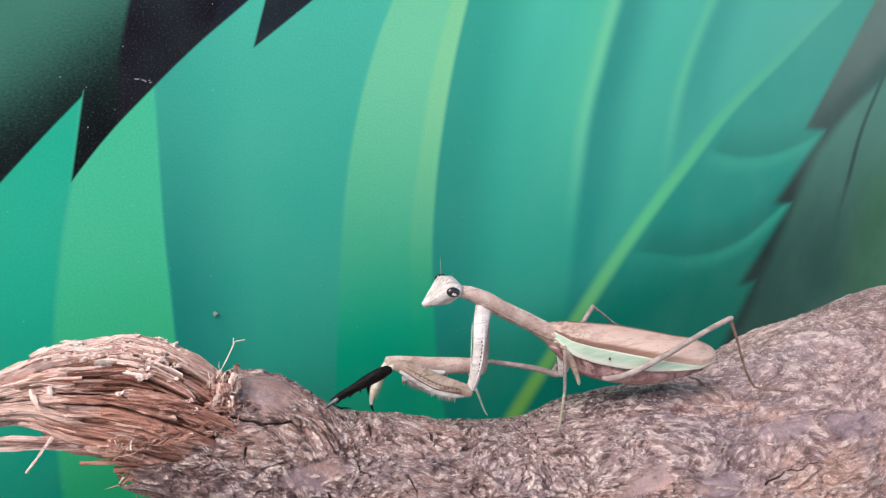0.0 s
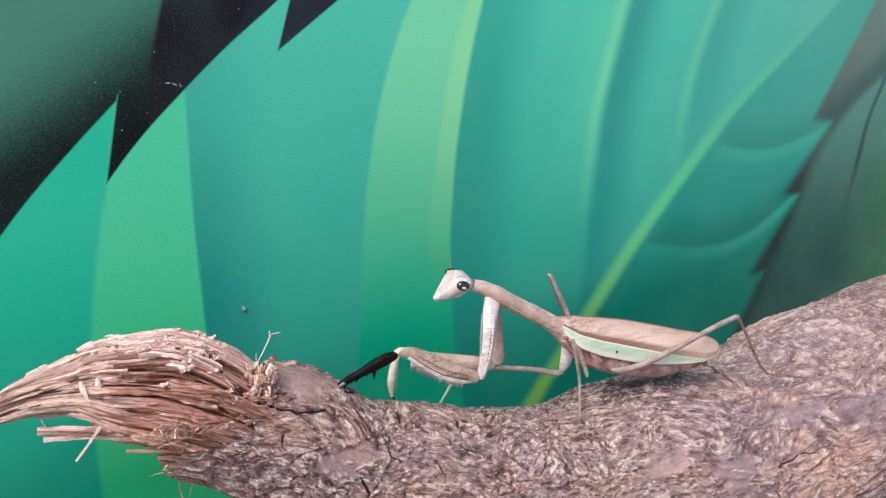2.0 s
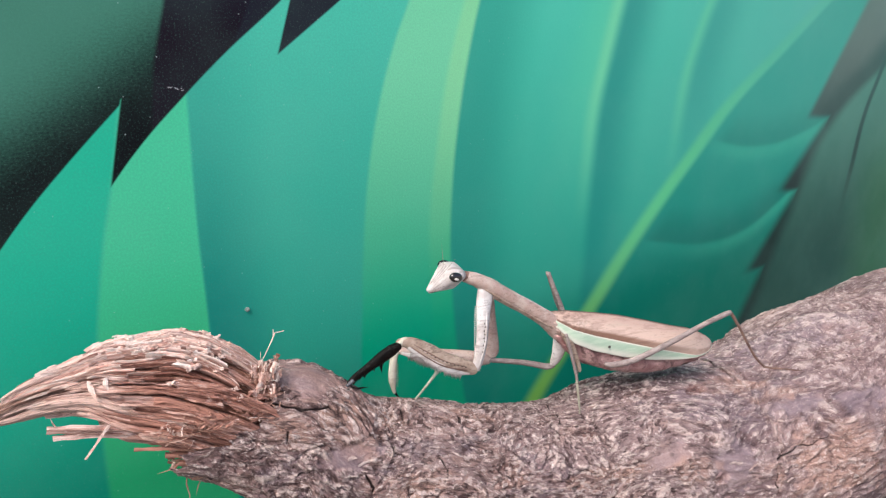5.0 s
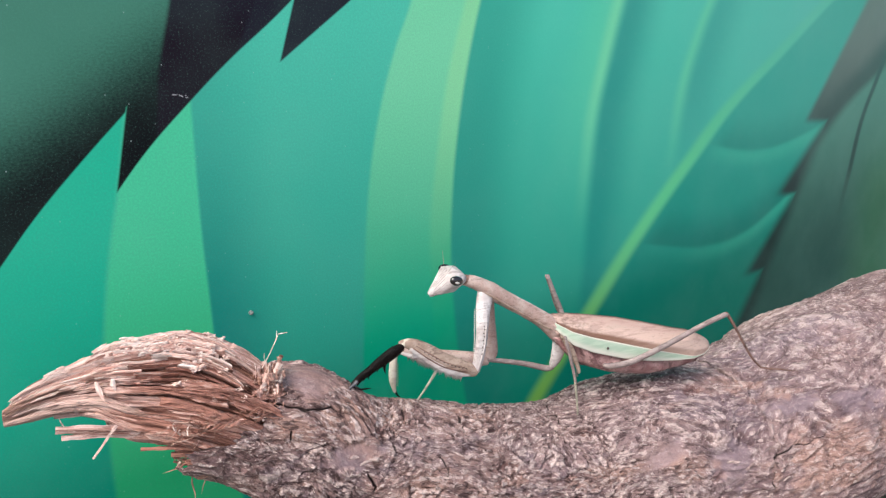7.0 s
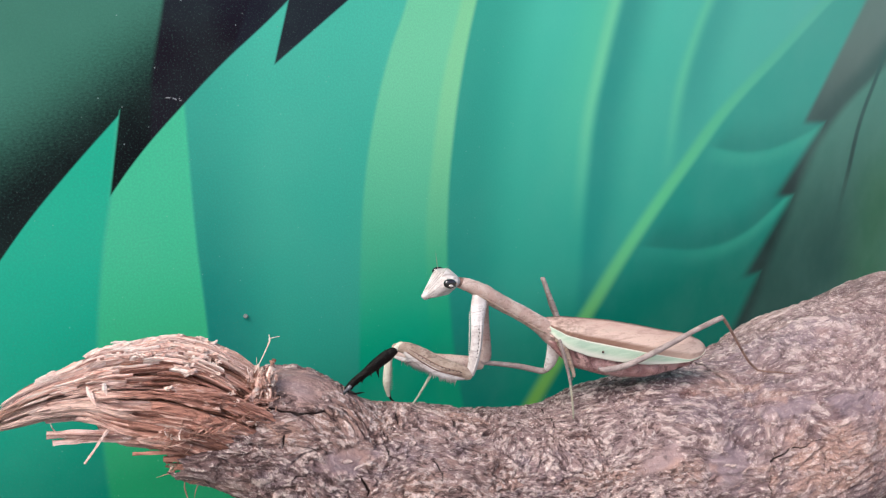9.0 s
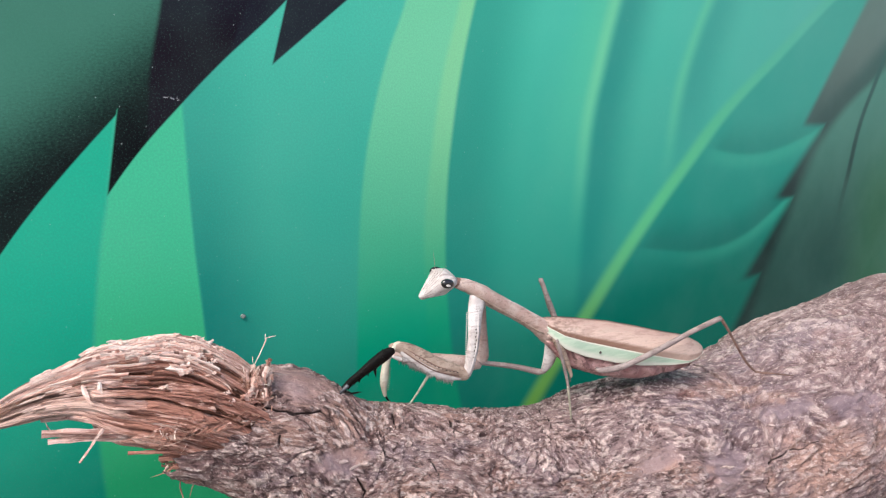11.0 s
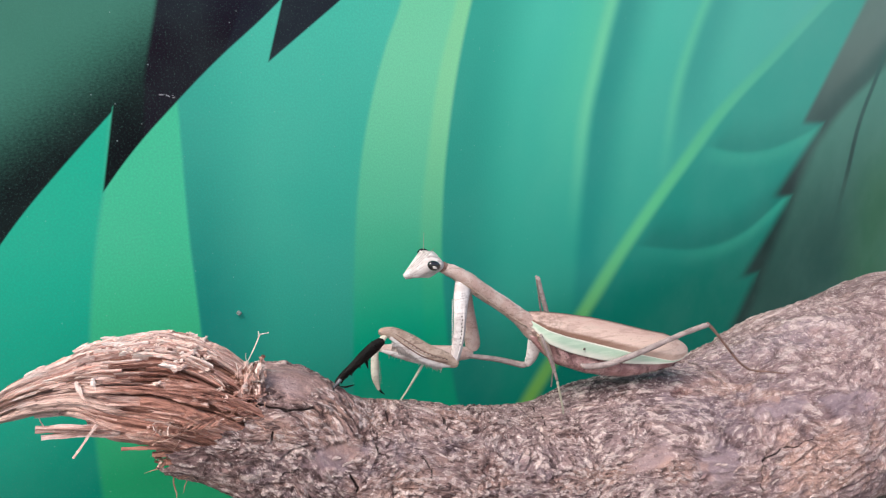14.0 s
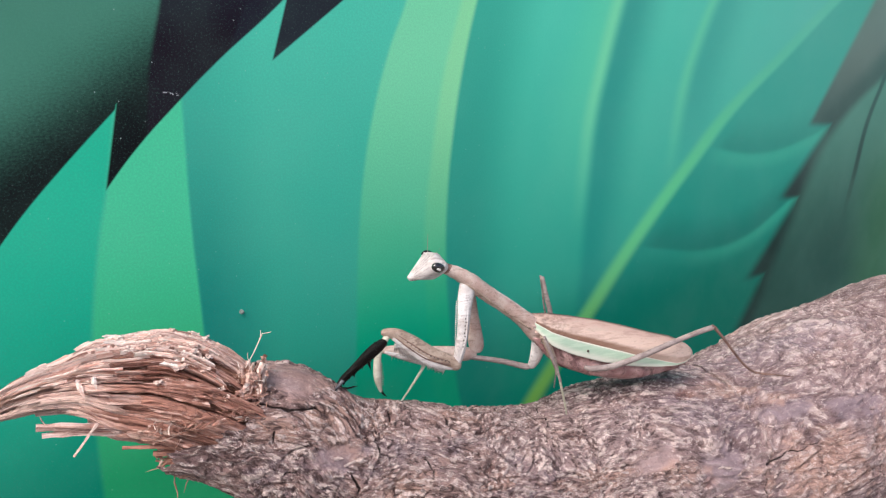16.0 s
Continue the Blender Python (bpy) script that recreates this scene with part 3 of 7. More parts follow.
def bark_tube(nu=1040, nv=520):
    """The barked limb: a swept tube with scales, ridges and pits, torn off along a ragged edge."""
    rows = np.array(HEART, float)
    along = np.r_[0, np.cumsum(np.linalg.norm(np.diff(rows[:, :3], axis=0), axis=1))]
    total = along[-1]
    near = np.linspace(0, 235, int(nu * 0.95))
    s = np.r_[near, np.linspace(235, total, nu - len(near) + 1)[1:]]

    def smooth(col):
        v = np.interp(np.arange(0, total + 1, 1.0), along, col)
        ker = np.hanning(11)
        v = np.convolve(np.pad(v, 5, mode="edge"), ker / ker.sum(), "valid")
        return np.interp(s, np.arange(len(v)), v)

    cx, cy, cz, ry, rz = (smooth(rows[:, i]) for i in range(5))
    t = np.stack([np.gradient(cx), np.gradient(cy), np.gradient(cz)], 1)
    t /= np.linalg.norm(t, axis=1)[:, None]
    side = np.array([0, 1, 0]) - t * t[:, 1:2]
    side /= np.linalg.norm(side, axis=1)[:, None]
    up = np.cross(side, t)
    up[(up[:, 2] < 0) & (cx < 215)] *= -1
    # three quarters of the points on the top and the near side
    u = np.arange(nv) / nv
    a = radians(55) + np.where(u < 0.75, u / 0.75 * radians(195), radians(195) + (u - 0.75) / 0.25 * radians(165))
    A, S = np.meshgrid(a, s)
    d = side[:, None, :] * (np.cos(A) * ry[:, None])[..., None] + up[:, None, :] * (np.sin(A) * rz[:, None])[..., None]
    P = np.stack([cx, cy, cz], 1)[:, None, :] + d
    X, Z = P[..., 0], P[..., 2]
    W = (A - radians(160)) * np.sqrt(ry * rz)[:, None]
    # ragged torn edge, running lower towards the tip
    edge = -39.0 - np.interp(np.sin(A), [-1, -0.3, -0.1, 0.1, 0.35, 1], [21, 21, 17, 12, 5.5, 0.5]) + 3.2 * rough_waves(A * 4, S * 0 + 3.3, 5)
    drawn = X < edge
    P[..., 0] = np.where(drawn, edge, X)
    d = np.where(drawn[..., None], d * 0.93, d)
    # the grain swirls a little
    sx = S + 5 * waves(S / 22, W / 16, 31) + 1.2 * waves(S / 7, W / 5, 33)
    wx = W + 5 * waves(S / 26, W / 18, 32) + 1.2 * waves(S / 6, W / 4.5, 34)
    ragged = 0.9 * rough_waves(S / 7, W / 5, 41)
    calm, tan, mauve, pit = (zone(P, spots, ragged * f) for spots, f in ((CALM, 0.7), (TAN_ZONES, 1.0), (MAUVE_ZONES, 0.9), (PITS, 0.6)))
    tan = np.maximum(tan, 0.5 * (1 - step_up(X, -5, 45)) * step_up(ragged, -0.5, 0.3))
    lively = (1 - 0.85 * calm) * (0.45 + 0.75 * step_up(waves(S / 16, W / 10, 61), -0.3, 0.35)) * (1 - 0.5 * step_up(X, 45, 75)) * step_up(X, -60, -44)
    out = 1.3 * waves(S / 24, W / 15, 1) + 0.8 * waves(S / 11, W / 6, 2)
    out += (0.45 - np.abs(waves(sx / 13, wx / 3.6, 3)) * 1.9) * 0.55 * (1 - 0.6 * calm)
    out += 0.45 * rough_waves(sx / 4.5, wx / 1.9, 14) * (1 - 0.7 * calm)
    lumps = step_up(X, 40, 70) * rough_waves(sx / 7.0, wx / 2.6, 15, 2)
    out += 0.75 * lumps
    c1, c2, tone, dx, dy = scales(sx / 2.6, wx / 1.6, 11)
    lip = step_up(c2 - c1, 0.0, 0.3)
    out += lively * ((tone - 0.5) * 0.34 + (lip - 0.7) * 0.2 + dx * 0.2 + dy * 0.22)
    e1, e2, tone_small, _, ey = scales(sx / 1.15, wx / 0.75, 21)
    out += lively * ((tone_small - 0.5) * 0.34 + (step_up(e2 - e1, 0.0, 0.3) - 0.6) * 0.22 + ey * 0.16)
    # long splits between the plates
    p1, p2, _, _, _ = scales(sx / 14, wx / 6, 71)
    out -= (1 - step_up(p2 - p1, 0.0, 0.05)) * 0.8 * step_up(waves(S / 18, W / 12, 72), -0.05, 0.3) * (1 - calm)
    out += 0.16 * rough_waves(S / 1.6, W / 0.9, 81, 2) * (0.3 + 0.7 * lively)
    out -= pit * (0.6 + 1.3 * rough_waves(S / 1.8, W / 1.4, 91))
    gash = np.where(np.cos(A) < 0.2, near_crack(X + 0.9 * waves(S / 2.6, W / 2.6, 7), Z + 0.7 * waves(S / 2.6, W / 2.6, 8)), 0)
    out -= gash * 1.1
    out *= np.where(X > 205, 0.5, 1.0)
    P = P + d / np.linalg.norm(d, axis=2)[..., None] * out[..., None]
    i, j = np.meshgrid(np.arange(nu - 1), np.arange(nv), indexing="ij")
    k = (j + 1) % nv
    keep = ~(drawn[:-1] & drawn[1:] & drawn[:-1][:, (np.arange(nv) + 1) % nv])
    faces = np.stack([i * nv + j, i * nv + k, (i + 1) * nv + k, (i + 1) * nv + j], 2)[keep].tolist()
    faces.append(tuple(range((nu - 1) * nv, nu * nv)))
    me = bpy.data.meshes.new("bark")
    me.from_pydata((P.reshape(-1, 3) * MM).tolist(), [], faces)
    # raised lumps are toned paler, hollows darker: relief shading put into colour
    mixed = np.clip(0.5 + ((tone - 0.5) * 0.55 + (tone_small - 0.5) * 0.8) * np.clip(lively * 1.3, 0, 1) + 0.7 * lumps, 0, 1)
    for name, values in (("gash", gash), ("tone", mixed), ("calm", np.maximum(calm, 0.45 * step_up(X, 45, 80))), ("tan", tan), ("mauve", mauve), ("pit", pit)):
        me.attributes.new(name, "FLOAT", "POINT").data.foreach_set("value", values.ravel())
    flow = np.stack([sx, wx, 0.6 * out], 2) * MM
    me.attributes.new("flow", "FLOAT_VECTOR", "POINT").data.foreach_set("vector", flow.ravel())
    me.shade_smooth()
    me.materials.append(BARK)
    return me


# x, centre z, half height, half depth of the torn end
TORN_ROWS = np.array([(-91.4, 20.5, 2.0, 1.5), (-89.4, 21.2, 2.8, 2.2), (-85.2, 22.4, 3.8, 3.2), (-81, 23.3, 4.3, 4.2), (-76.4, 23.5, 5.2, 5.2), (-73.5, 23.3, 6.5, 6.3), (-70.5, 22.1, 8.6, 7.7),
                      (-65.7, 21.2, 9.6, 9.1), (-61, 20.2, 10.9, 10.3), (-57.6, 19.0, 12.0, 11.1), (-52, 16.6, 13.0, 12.0), (-49, 15.0, 13.0, 12.2), (-43.6, 11.6, 12.3, 12.0), (-40, 9.3, 10.8, 11.2), (-36, 5.0, 10.0, 10.4), (-30, 0.0, 9.0, 9.0)])


def eased(rows, step=0.5, width=9):
    """The same rows at even steps along x, with the corners rounded."""
    xs = np.arange(rows[0, 0], rows[-1, 0] + step, step)
    ker = np.hanning(width + 2)[1:-1]
    cols = [np.convolve(np.pad(np.interp(xs, rows[:, 0], rows[:, c]), width // 2, mode="reflect", reflect_type="odd"), ker / ker.sum(), "valid") for c in range(1, rows.shape[1])]
    return np.stack([xs, *cols], 1)


TORN = eased(TORN_ROWS)


def torn_at(x, a, out=0.0):
    """A place on the torn end's surface at x and angle a, lifted by out."""
    cz, h, w = smooth_rows(TORN, x)
    ca, sa = math.cos(a), math.sin(a)
    return Vector((x, -1.8 + ca * (w + out), cz + sa * (h + out)))


def torn_core():
    """The heart of the torn wood: sheets of fibre split apart, their outer layers snapped off at different lengths."""
    nu, nv = 420, 620
    x = np.linspace(-91.4, -30, nu)
    cz, h, w = (np.interp(x, TORN[:, 0], TORN[:, c]) for c in (1, 2, 3))
    a = 2 * np.pi * np.arange(nv) / nv
    A, X = np.meshgrid(a, x)
    out = np.full(A.shape, -3.6)
    for layer, (cells, rise) in enumerate(((19, 0.9), (31, 0.8), (47, 0.7))):
        U = A / (2 * np.pi) * cells + 0.5 * waves(X / 20, A * 2, layer) + 0.12 * waves(X / 4, A * 9, layer + 9)
        n = np.floor(U) % cells
        f = U - np.floor(U)
        snap = -93 + 42 * lattice(n, n * 0 + layer, 50) + 1.6 * waves(f * 5, n * 3.7, 51)
        gone = -60 + 22 * lattice(n, n * 0 + layer, 52)
        there = ((X > snap) | (lattice(n, n * 0, 53 + layer) < 0.35)) & ~((X > gone) & (X < gone + 9) & (lattice(n, n * 0, 57 + layer) < 0.4))
        round_ = np.sqrt(np.clip(1 - (2 * f - 1) ** 4, 0, 1))
        out += there * rise * (0.35 + 0.65 * round_) * (0.7 + 0.6 * lattice(n, n * 0 + 7, 60 + layer))
    out += 0.35 * waves(X / 9, A * 11, 3) + 0.28 * waves(X / 5, A * 34, 4) + 0.16 * waves(X / 2, A * 60, 6) + 0.25 * rough_waves(X / 1.5, A * 7, 8) * step_up(waves(X / 8, A * 2, 12), -0.1, 0.3)
    out *= np.clip(h / 7.5, 0.12, 1)[:, None]
    P = np.stack([X, -1.8 + np.cos(A) * (w[:, None] + out), cz[:, None] + np.sin(A) * (h[:, None] + out)], 2) * MM
    i, j = np.meshgrid(np.arange(nu - 1), np.arange(nv), indexing="ij")
    k = (j + 1) % nv
    faces = np.stack([i * nv + j, i * nv + k, (i + 1) * nv + k, (i + 1) * nv + j], 2).reshape(-1, 4).tolist()
    faces += [tuple(range(nv))[::-1], tuple(range((nu - 1) * nv, nu * nv))]
    me = bpy.data.meshes.new("torn_end")
    me.from_pydata(P.reshape(-1, 3).tolist(), [], faces)
    grain = np.stack([X * MM, np.cos(A) * 0.013, np.sin(A) * 0.013 + out * MM], 2)
    me.attributes.new("grain", "FLOAT_VECTOR", "POINT").data.foreach_set("vector", grain.ravel())
    me.materials.append(WOOD)
    return me


def strip(bm, pts, w, h, twist=0.0, blunt=False):
    """A tapering splinter of four sides through pts, thickest after its root."""
    n = len(pts)
    rings = []
    lay = bm.verts.layers.float_vector.get("grain") or bm.verts.layers.float_vector.new("grain")
    for i, p in enumerate(pts):
        t = (Vector(pts[min(i + 1, n - 1)]) - Vector(pts[max(i - 1, 0)])).normalized()
        side = t.orthogonal().normalized()
        side.rotate(Matrix.Rotation(twist + i * 0.15, 3, t))
        up = t.cross(side)
        f = 0.85 + 0.15 * math.sin(i * 2.1) if blunt else max(0.12, math.sin(math.pi * (0.18 + 0.78 * i / (n - 1))))
        rings.append(ring_at(bm, Vector(p), side, up, w * f, h * f, 4))
        for c, v in enumerate(rings[-1]):
            v[lay] = Vector((pts[0][0] * MM + i * 0.0015, (pts[0][1] + w * (c in (0, 1))) * MM, (pts[0][2] + h * (c in (1, 2))) * MM))
    for a, b in zip(rings, rings[1:]):
        for i in range(4):
            bm.faces.new((a[i], a[(i + 1) % 4], b[(i + 1) % 4], b[i]))
    bm.faces.new(rings[0][::-1])
    bm.faces.new(rings[-1])


def plank(bm, x1, x0, a, wide, thick, level, lift, rnd, n=17):
    """A shred of wood lying along the torn end from x1 out to x0: ridged on top, its ends broken in teeth."""
    lay = bm.verts.layers.float_vector.get("grain") or bm.verts.layers.float_vector.new("grain")
    seed = rnd.uniform(0, 99)
    across = (-1.0, -0.68, -0.38, -0.1, 0.2, 0.5, 0.76, 1.0)
    ridge = [rnd.uniform(-0.35, 0.25) for _ in across]
    ridge[0], ridge[-1] = -0.3, -0.3
    teeth = [rnd.uniform(-1.6, 1.6) for _ in across]
    root = [rnd.uniform(-0.8, 0.8) for _ in across]
    slant = rnd.uniform(-0.10, 0.10) + (0.30 if a < 0.8 * math.pi else 0.0)
    rings = []
    for s in range(n):
        u = s / (n - 1)
        top, low = [], []
        for c, v in enumerate(across):
            x = x1 + (x0 - x1) * u + (teeth[c] * max(0.0, u * 4 - 3) + root[c] * max(0.0, 1 - u * 5))
            x = min(-34.0, max(-91.0, x))
            h = smooth_rows(TORN, x)[1]
            k = min(1.0, h / 7.0)
            aa = a + slant * step_in(x, -62.0, -40.0) + 0.035 * noise.noise(Vector((x * 0.13, seed, 0)))
            frayed = 0.8 + 0.3 * noise.noise(Vector((x * 0.2, seed, 5))) + 0.35 * noise.noise(Vector((x * 0.9, seed, c * 7.0)))
            arc = v * wide * frayed / max(h, 2.0) * k
            up = level + lift * u ** 3 + 0.35 * noise.noise(Vector((x * 0.25, seed, 9 + v)))
            up += thick * (1.0 + ridge[c] + 0.5 * noise.noise(Vector((x * 0.8, seed + c * 3, 0))))
            for line, o in ((top, up), (low, level - 0.9 + lift * u ** 3)):
                vert = bm.verts.new(torn_at(x, aa + arc * (1.0 if line is top else 0.9), o * k))
                vert[lay] = Vector((x * MM, (a * 13 + v * wide) * MM, (seed + o) * MM))
                line.append(vert)
        rings.append(top + low[::-1])
    m = len(rings[0])
    for p, q in zip(rings, rings[1:]):
        for i in range(m):
            bm.faces.new((p[i], p[(i + 1) % m], q[(i + 1) % m], q[i]))
    bm.faces.new(rings[0][::-1])
    bm.faces.new(rings[-1])


def step_in(v, lo, hi):
    u = min(1.0, max(0.0, (v - lo) / (hi - lo)))
    return u * u * (3 - 2 * u)


def lump_shape():
    bm = bmesh.new()
    bmesh.ops.create_icosphere(bm, subdivisions=1, radius=1.0)
    bm.verts.index_update()
    shape = [v.co.copy() for v in bm.verts], [[v.index for v in f.verts] for f in bm.faces]
    bm.free()
    return shape


LUMP = lump_shape()


def chips(bm, p, n, spread, count, size, rnd):
    """A clot of pale crumbled wood."""
    lay = bm.verts.layers.float_vector.get("grain") or bm.verts.layers.float_vector.new("grain")
    for _ in range(count):
        c = p + Vector((rnd.uniform(-1, 1) * spread * 1.7, rnd.uniform(-1, 1) * spread * 0.6, rnd.uniform(-1, 1) * spread * 0.6)) + n * rnd.uniform(-0.2, 0.3)
        m = Matrix.Translation(c) @ Euler((rnd.uniform(0, 6), rnd.uniform(-0.5, 0.5), rnd.uniform(-0.5, 0.5))).to_matrix().to_4x4() @ Matrix.Diagonal((size * rnd.uniform(0.5, 1.8), size * rnd.uniform(0.5, 1.1), size * rnd.uniform(0.3, 0.7), 1))
        made = []
        for co in LUMP[0]:
            v = bm.verts.new(m @ co + Vector((rnd.uniform(-1, 1), rnd.uniform(-1, 1), rnd.uniform(-1, 1))) * size * 0.4)
            v[lay] = v.co * MM
            made.append(v)
        for f in LUMP[1]:
            bm.faces.new([made[i] for i in f])


def flake(bm, p, n, along, long_, wide, curl, rnd):
    """A small lifting scale of bark."""
    t = (along - n * along.dot(n)).normalized()
    s = n.cross(t)
    lay = bm.verts.layers.float_vector.new("flow")
    grade = bm.verts.layers.float.new("tone")
    tone = rnd.uniform(0.25, 0.95)
    top, bot = [], []
    for i in range(8):
        a = 2 * math.pi * i / 8
        r = rnd.uniform(0.7, 1.15)
        x, y = math.cos(a) * long_ * r, math.sin(a) * wide * r
        lift = curl * (x / long_) ** 2 + 0.10 + (0.3 * curl if x > 0 else 0)
        q = p + t * x + s * y
        top.append(bm.verts.new(q + n * lift))
        bot.append(bm.verts.new(q + n * (lift - 0.35)))
    mid, low = bm.verts.new(p + n * 0.2), bm.verts.new(p - n * 0.2)
    for v in bm.verts:
        v[lay], v[grade] = Vector((v.co.x, v.co.z, v.co.y)) * MM, tone
    for i in range(8):
        k = (i + 1) % 8
        bm.faces.new((mid, top[i], top[k]))
        bm.faces.new((low, bot[k], bot[i]))
        bm.faces.new((top[i], bot[i], bot[k], top[k]))


def dense_line(pts, steps=3):
    out = []
    for p, q in zip(pts, pts[1:]):
        out += [Vector(p).lerp(Vector(q), u / steps) for u in range(steps)]
    return out + [Vector(pts[-1])]


def broken_branch():
    root = new("branch")
    root.matrix_world = FRAME
    tagged(root, "thick broken tree branch with grey-brown bark and torn splintered end", "branch")
    for name, me, label in (("bark", bark_tube(), "rough grey-mauve bark with pale flecks"), ("torn_end", torn_core(), "torn reddish fibrous heartwood")):
        ob = new(name, me)
        ob.parent = root
        ob["label"] = label
    rnd = random.Random(5)
    bark = [o for o in root.children if o.name.startswith("bark")][0].data
    made = 0
    while made < 240:
        v = bark.vertices[rnd.randrange(len(bark.vertices))]
        c, n = v.co / MM, v.normal
        if not (-30 < c.x < 150) or n.y > -0.15 or abs(n.x) > 0.5 or n.z < -0.55 or (c.x < -14 and rnd.random() < 0.6) or (n.z > 0.55 and rnd.random() < 0.75) or (c.x > 60 and n.z > 0.4) or (20 < c.x < 34 and n.z > 0.2):
            continue
        bm = bmesh.new()
        flake(bm, c, n.copy(), Vector((1, 0, rnd.uniform(-0.4, 0.4))), rnd.uniform(0.5, 1.5), rnd.uniform(0.25, 0.6), rnd.uniform(0.0, 0.4), rnd)
        part("bark_flake", bm, FLAKE, root, smooth=False)
        made += 1
    # shreds lying along the torn end: long ones beneath, shorter ones over them
    ends = []
    tracks = 21
    for tier in range(3):
        for i in range(tracks):
            a = (0.34 + 1.2 * (i + rnd.uniform(0.2, 0.8)) / tracks) * math.pi
            if rnd.random() < (0.27, 0.42, 0.35)[tier]:
                continue
            upper = a < 0.85 * math.pi
            if tier == 0:
                x1, x0 = rnd.uniform(-46, -37), rnd.uniform(-91, -72)
                wide, thick, level = rnd.uniform(0.8, 1.7), rnd.uniform(0.5, 0.9), rnd.uniform(-1.7, -0.4)
            elif tier == 1:
                x1 = rnd.uniform(-52, -36)
                x0 = x1 - rnd.uniform(10, 26)
                wide, thick, level = rnd.uniform(0.5, 1.4), rnd.uniform(0.5, 0.9), rnd.uniform(-0.8, 0.3)
            else:
                x1 = rnd.uniform(-78, -48) if upper else rnd.uniform(-84, -58)
                x0 = max(-90.5, x1 - rnd.uniform(6, 18))
                wide, thick, level = rnd.uniform(0.4, 0.9), rnd.uniform(0.35, 0.7), rnd.uniform(-0.5, 0.1)
            if a > 1.22 * math.pi:
                x0 = max(x0, rnd.uniform(-73, -64))
                level -= 0.3
            bm = bmesh.new()
            plank(bm, x1, x0, a, wide, thick, level, rnd.uniform(-0.2, 0.6), rnd)
            # crest planks get the lighter copy, light from above put into their colour
            part("splinter", bm, PALE_SPLINTER if a < rnd.uniform(0.55, 0.8) * math.pi or x0 < -80 and rnd.random() < 0.5 else SPLINTER, root, smooth=False)
            if upper and tier:
                ends.append((x0 + 0.6, a, level + thick))
    # thin slivers in the gaps
    for i in range(36):
        a = rnd.uniform(0.4, 1.4) * math.pi
        x1 = rnd.uniform(-74, -40)
        bm = bmesh.new()
        plank(bm, x1, max(-90.5, x1 - rnd.uniform(5, 20)), a, rnd.uniform(0.12, 0.35), rnd.uniform(0.2, 0.5), rnd.uniform(-0.9, 0.2), rnd.uniform(-0.1, 0.9), rnd, 6)
        part("splinter", bm, SPLINTER, root, smooth=False)
    # pale crumbled wood on the broken ends along the crest
    bm = bmesh.new()
    for x, a, out in ends + [(x, rnd.uniform(0.40, 0.62 + (x + 66) * 0.014) * math.pi, rnd.uniform(0.4, 0.9)) for x in np.linspace(-67, -48, 36)]:
        k = min(1.0, smooth_rows(TORN, x)[1] / 9)
        nrm = (torn_at(x, a, 1.0) - torn_at(x, a, 0.0)).normalized()
        chips(bm, torn_at(x, a, (out + 0.05) * k), nrm, rnd.uniform(0.4, 0.7) * k, rnd.randrange(12, 18), rnd.uniform(0.2, 0.36) * k, rnd)
    tagged(part("crumbled_wood", bm, CRUMB, root, "white crumbled wood on the broken ends", smooth=False), kind="stuff")
    for i in range(130):
        x = rnd.uniform(-84, -47)
        a = rnd.uniform(0.40, 0.72 if x > -62 else 0.85) * math.pi
        bm = bmesh.new()
        plank(bm, x, x - rnd.uniform(2.0, 7.0), a, rnd.uniform(0.1, 0.36), rnd.uniform(0.2, 0.45), rnd.uniform(0.1, 0.8), rnd.uniform(-0.1, 0.6), rnd, 7)
        part("crumb", bm, CRUMB if i % 3 else PALE_SPLINTER, root, smooth=False)
    # separate tongues under the tip
    for pts, w, h in (([(-62, -6, 13.8), (-70.4, -8.5, 17.2), (-76, -9, 18.5), (-82.2, -9, 19.5)], 0.8, 0.9),
                      ([(-60, -6, 12.6), (-68, -8.3, 15.4), (-76, -8.8, 17.2), (-81.4, -9, 17.7)], 0.8, 0.8),
                      ([(-46, -9, 8.2), (-56.5, -9.6, 10.3), (-63, -9.2, 11.6), (-67.9, -9, 12.3)], 0.5, 0.6),
                      ([(-48, -8, 6.6), (-56, -9, 8.6), (-59, -9, 9.3), (-62.4, -9, 9.9)], 0.7, 0.7),
                      ([(-46, -7, 4.0), (-53, -9, 6.2), (-56, -9.4, 7.2), (-60.0, -9, 7.6)], 0.9, 0.8),
                      ([(-71.6, -9.6, 18.6), (-73.2, -10.2, 17.0), (-74.8, -10.5, 15.0), (-76.4, -10.6, 13.1)], 0.34, 0.3),
                      ([(-80.6, -8.6, 19.6), (-81.0, -9.2, 20.8), (-81.3, -9.4, 22.2)], 0.14, 0.14)):
        bm = bmesh.new()
        strip(bm, dense_line(pts), w, h, rnd.uniform(0, 1.5), w > 0.3)
        part("splinter", bm, PALE_SPLINTER if pts[0][0] < -59 else SPLINTER, root, smooth=False)
    # two white slivers standing off the wood
    for pts in ([(-74.2, -8.4, 27.6), (-73.8, -9.6, 26.2), (-73.1, -10.2, 24.0)], [(-71.2, -9.0, 28.0), (-71.3, -9.6, 26.8), (-71.0, -9.8, 25.6)]):
        bm = bmesh.new()
        strip(bm, dense_line(pts), 0.5, 0.22, 0.4)
        part("sliver", bm, CRUMB, root, "white sliver of wood", smooth=False)
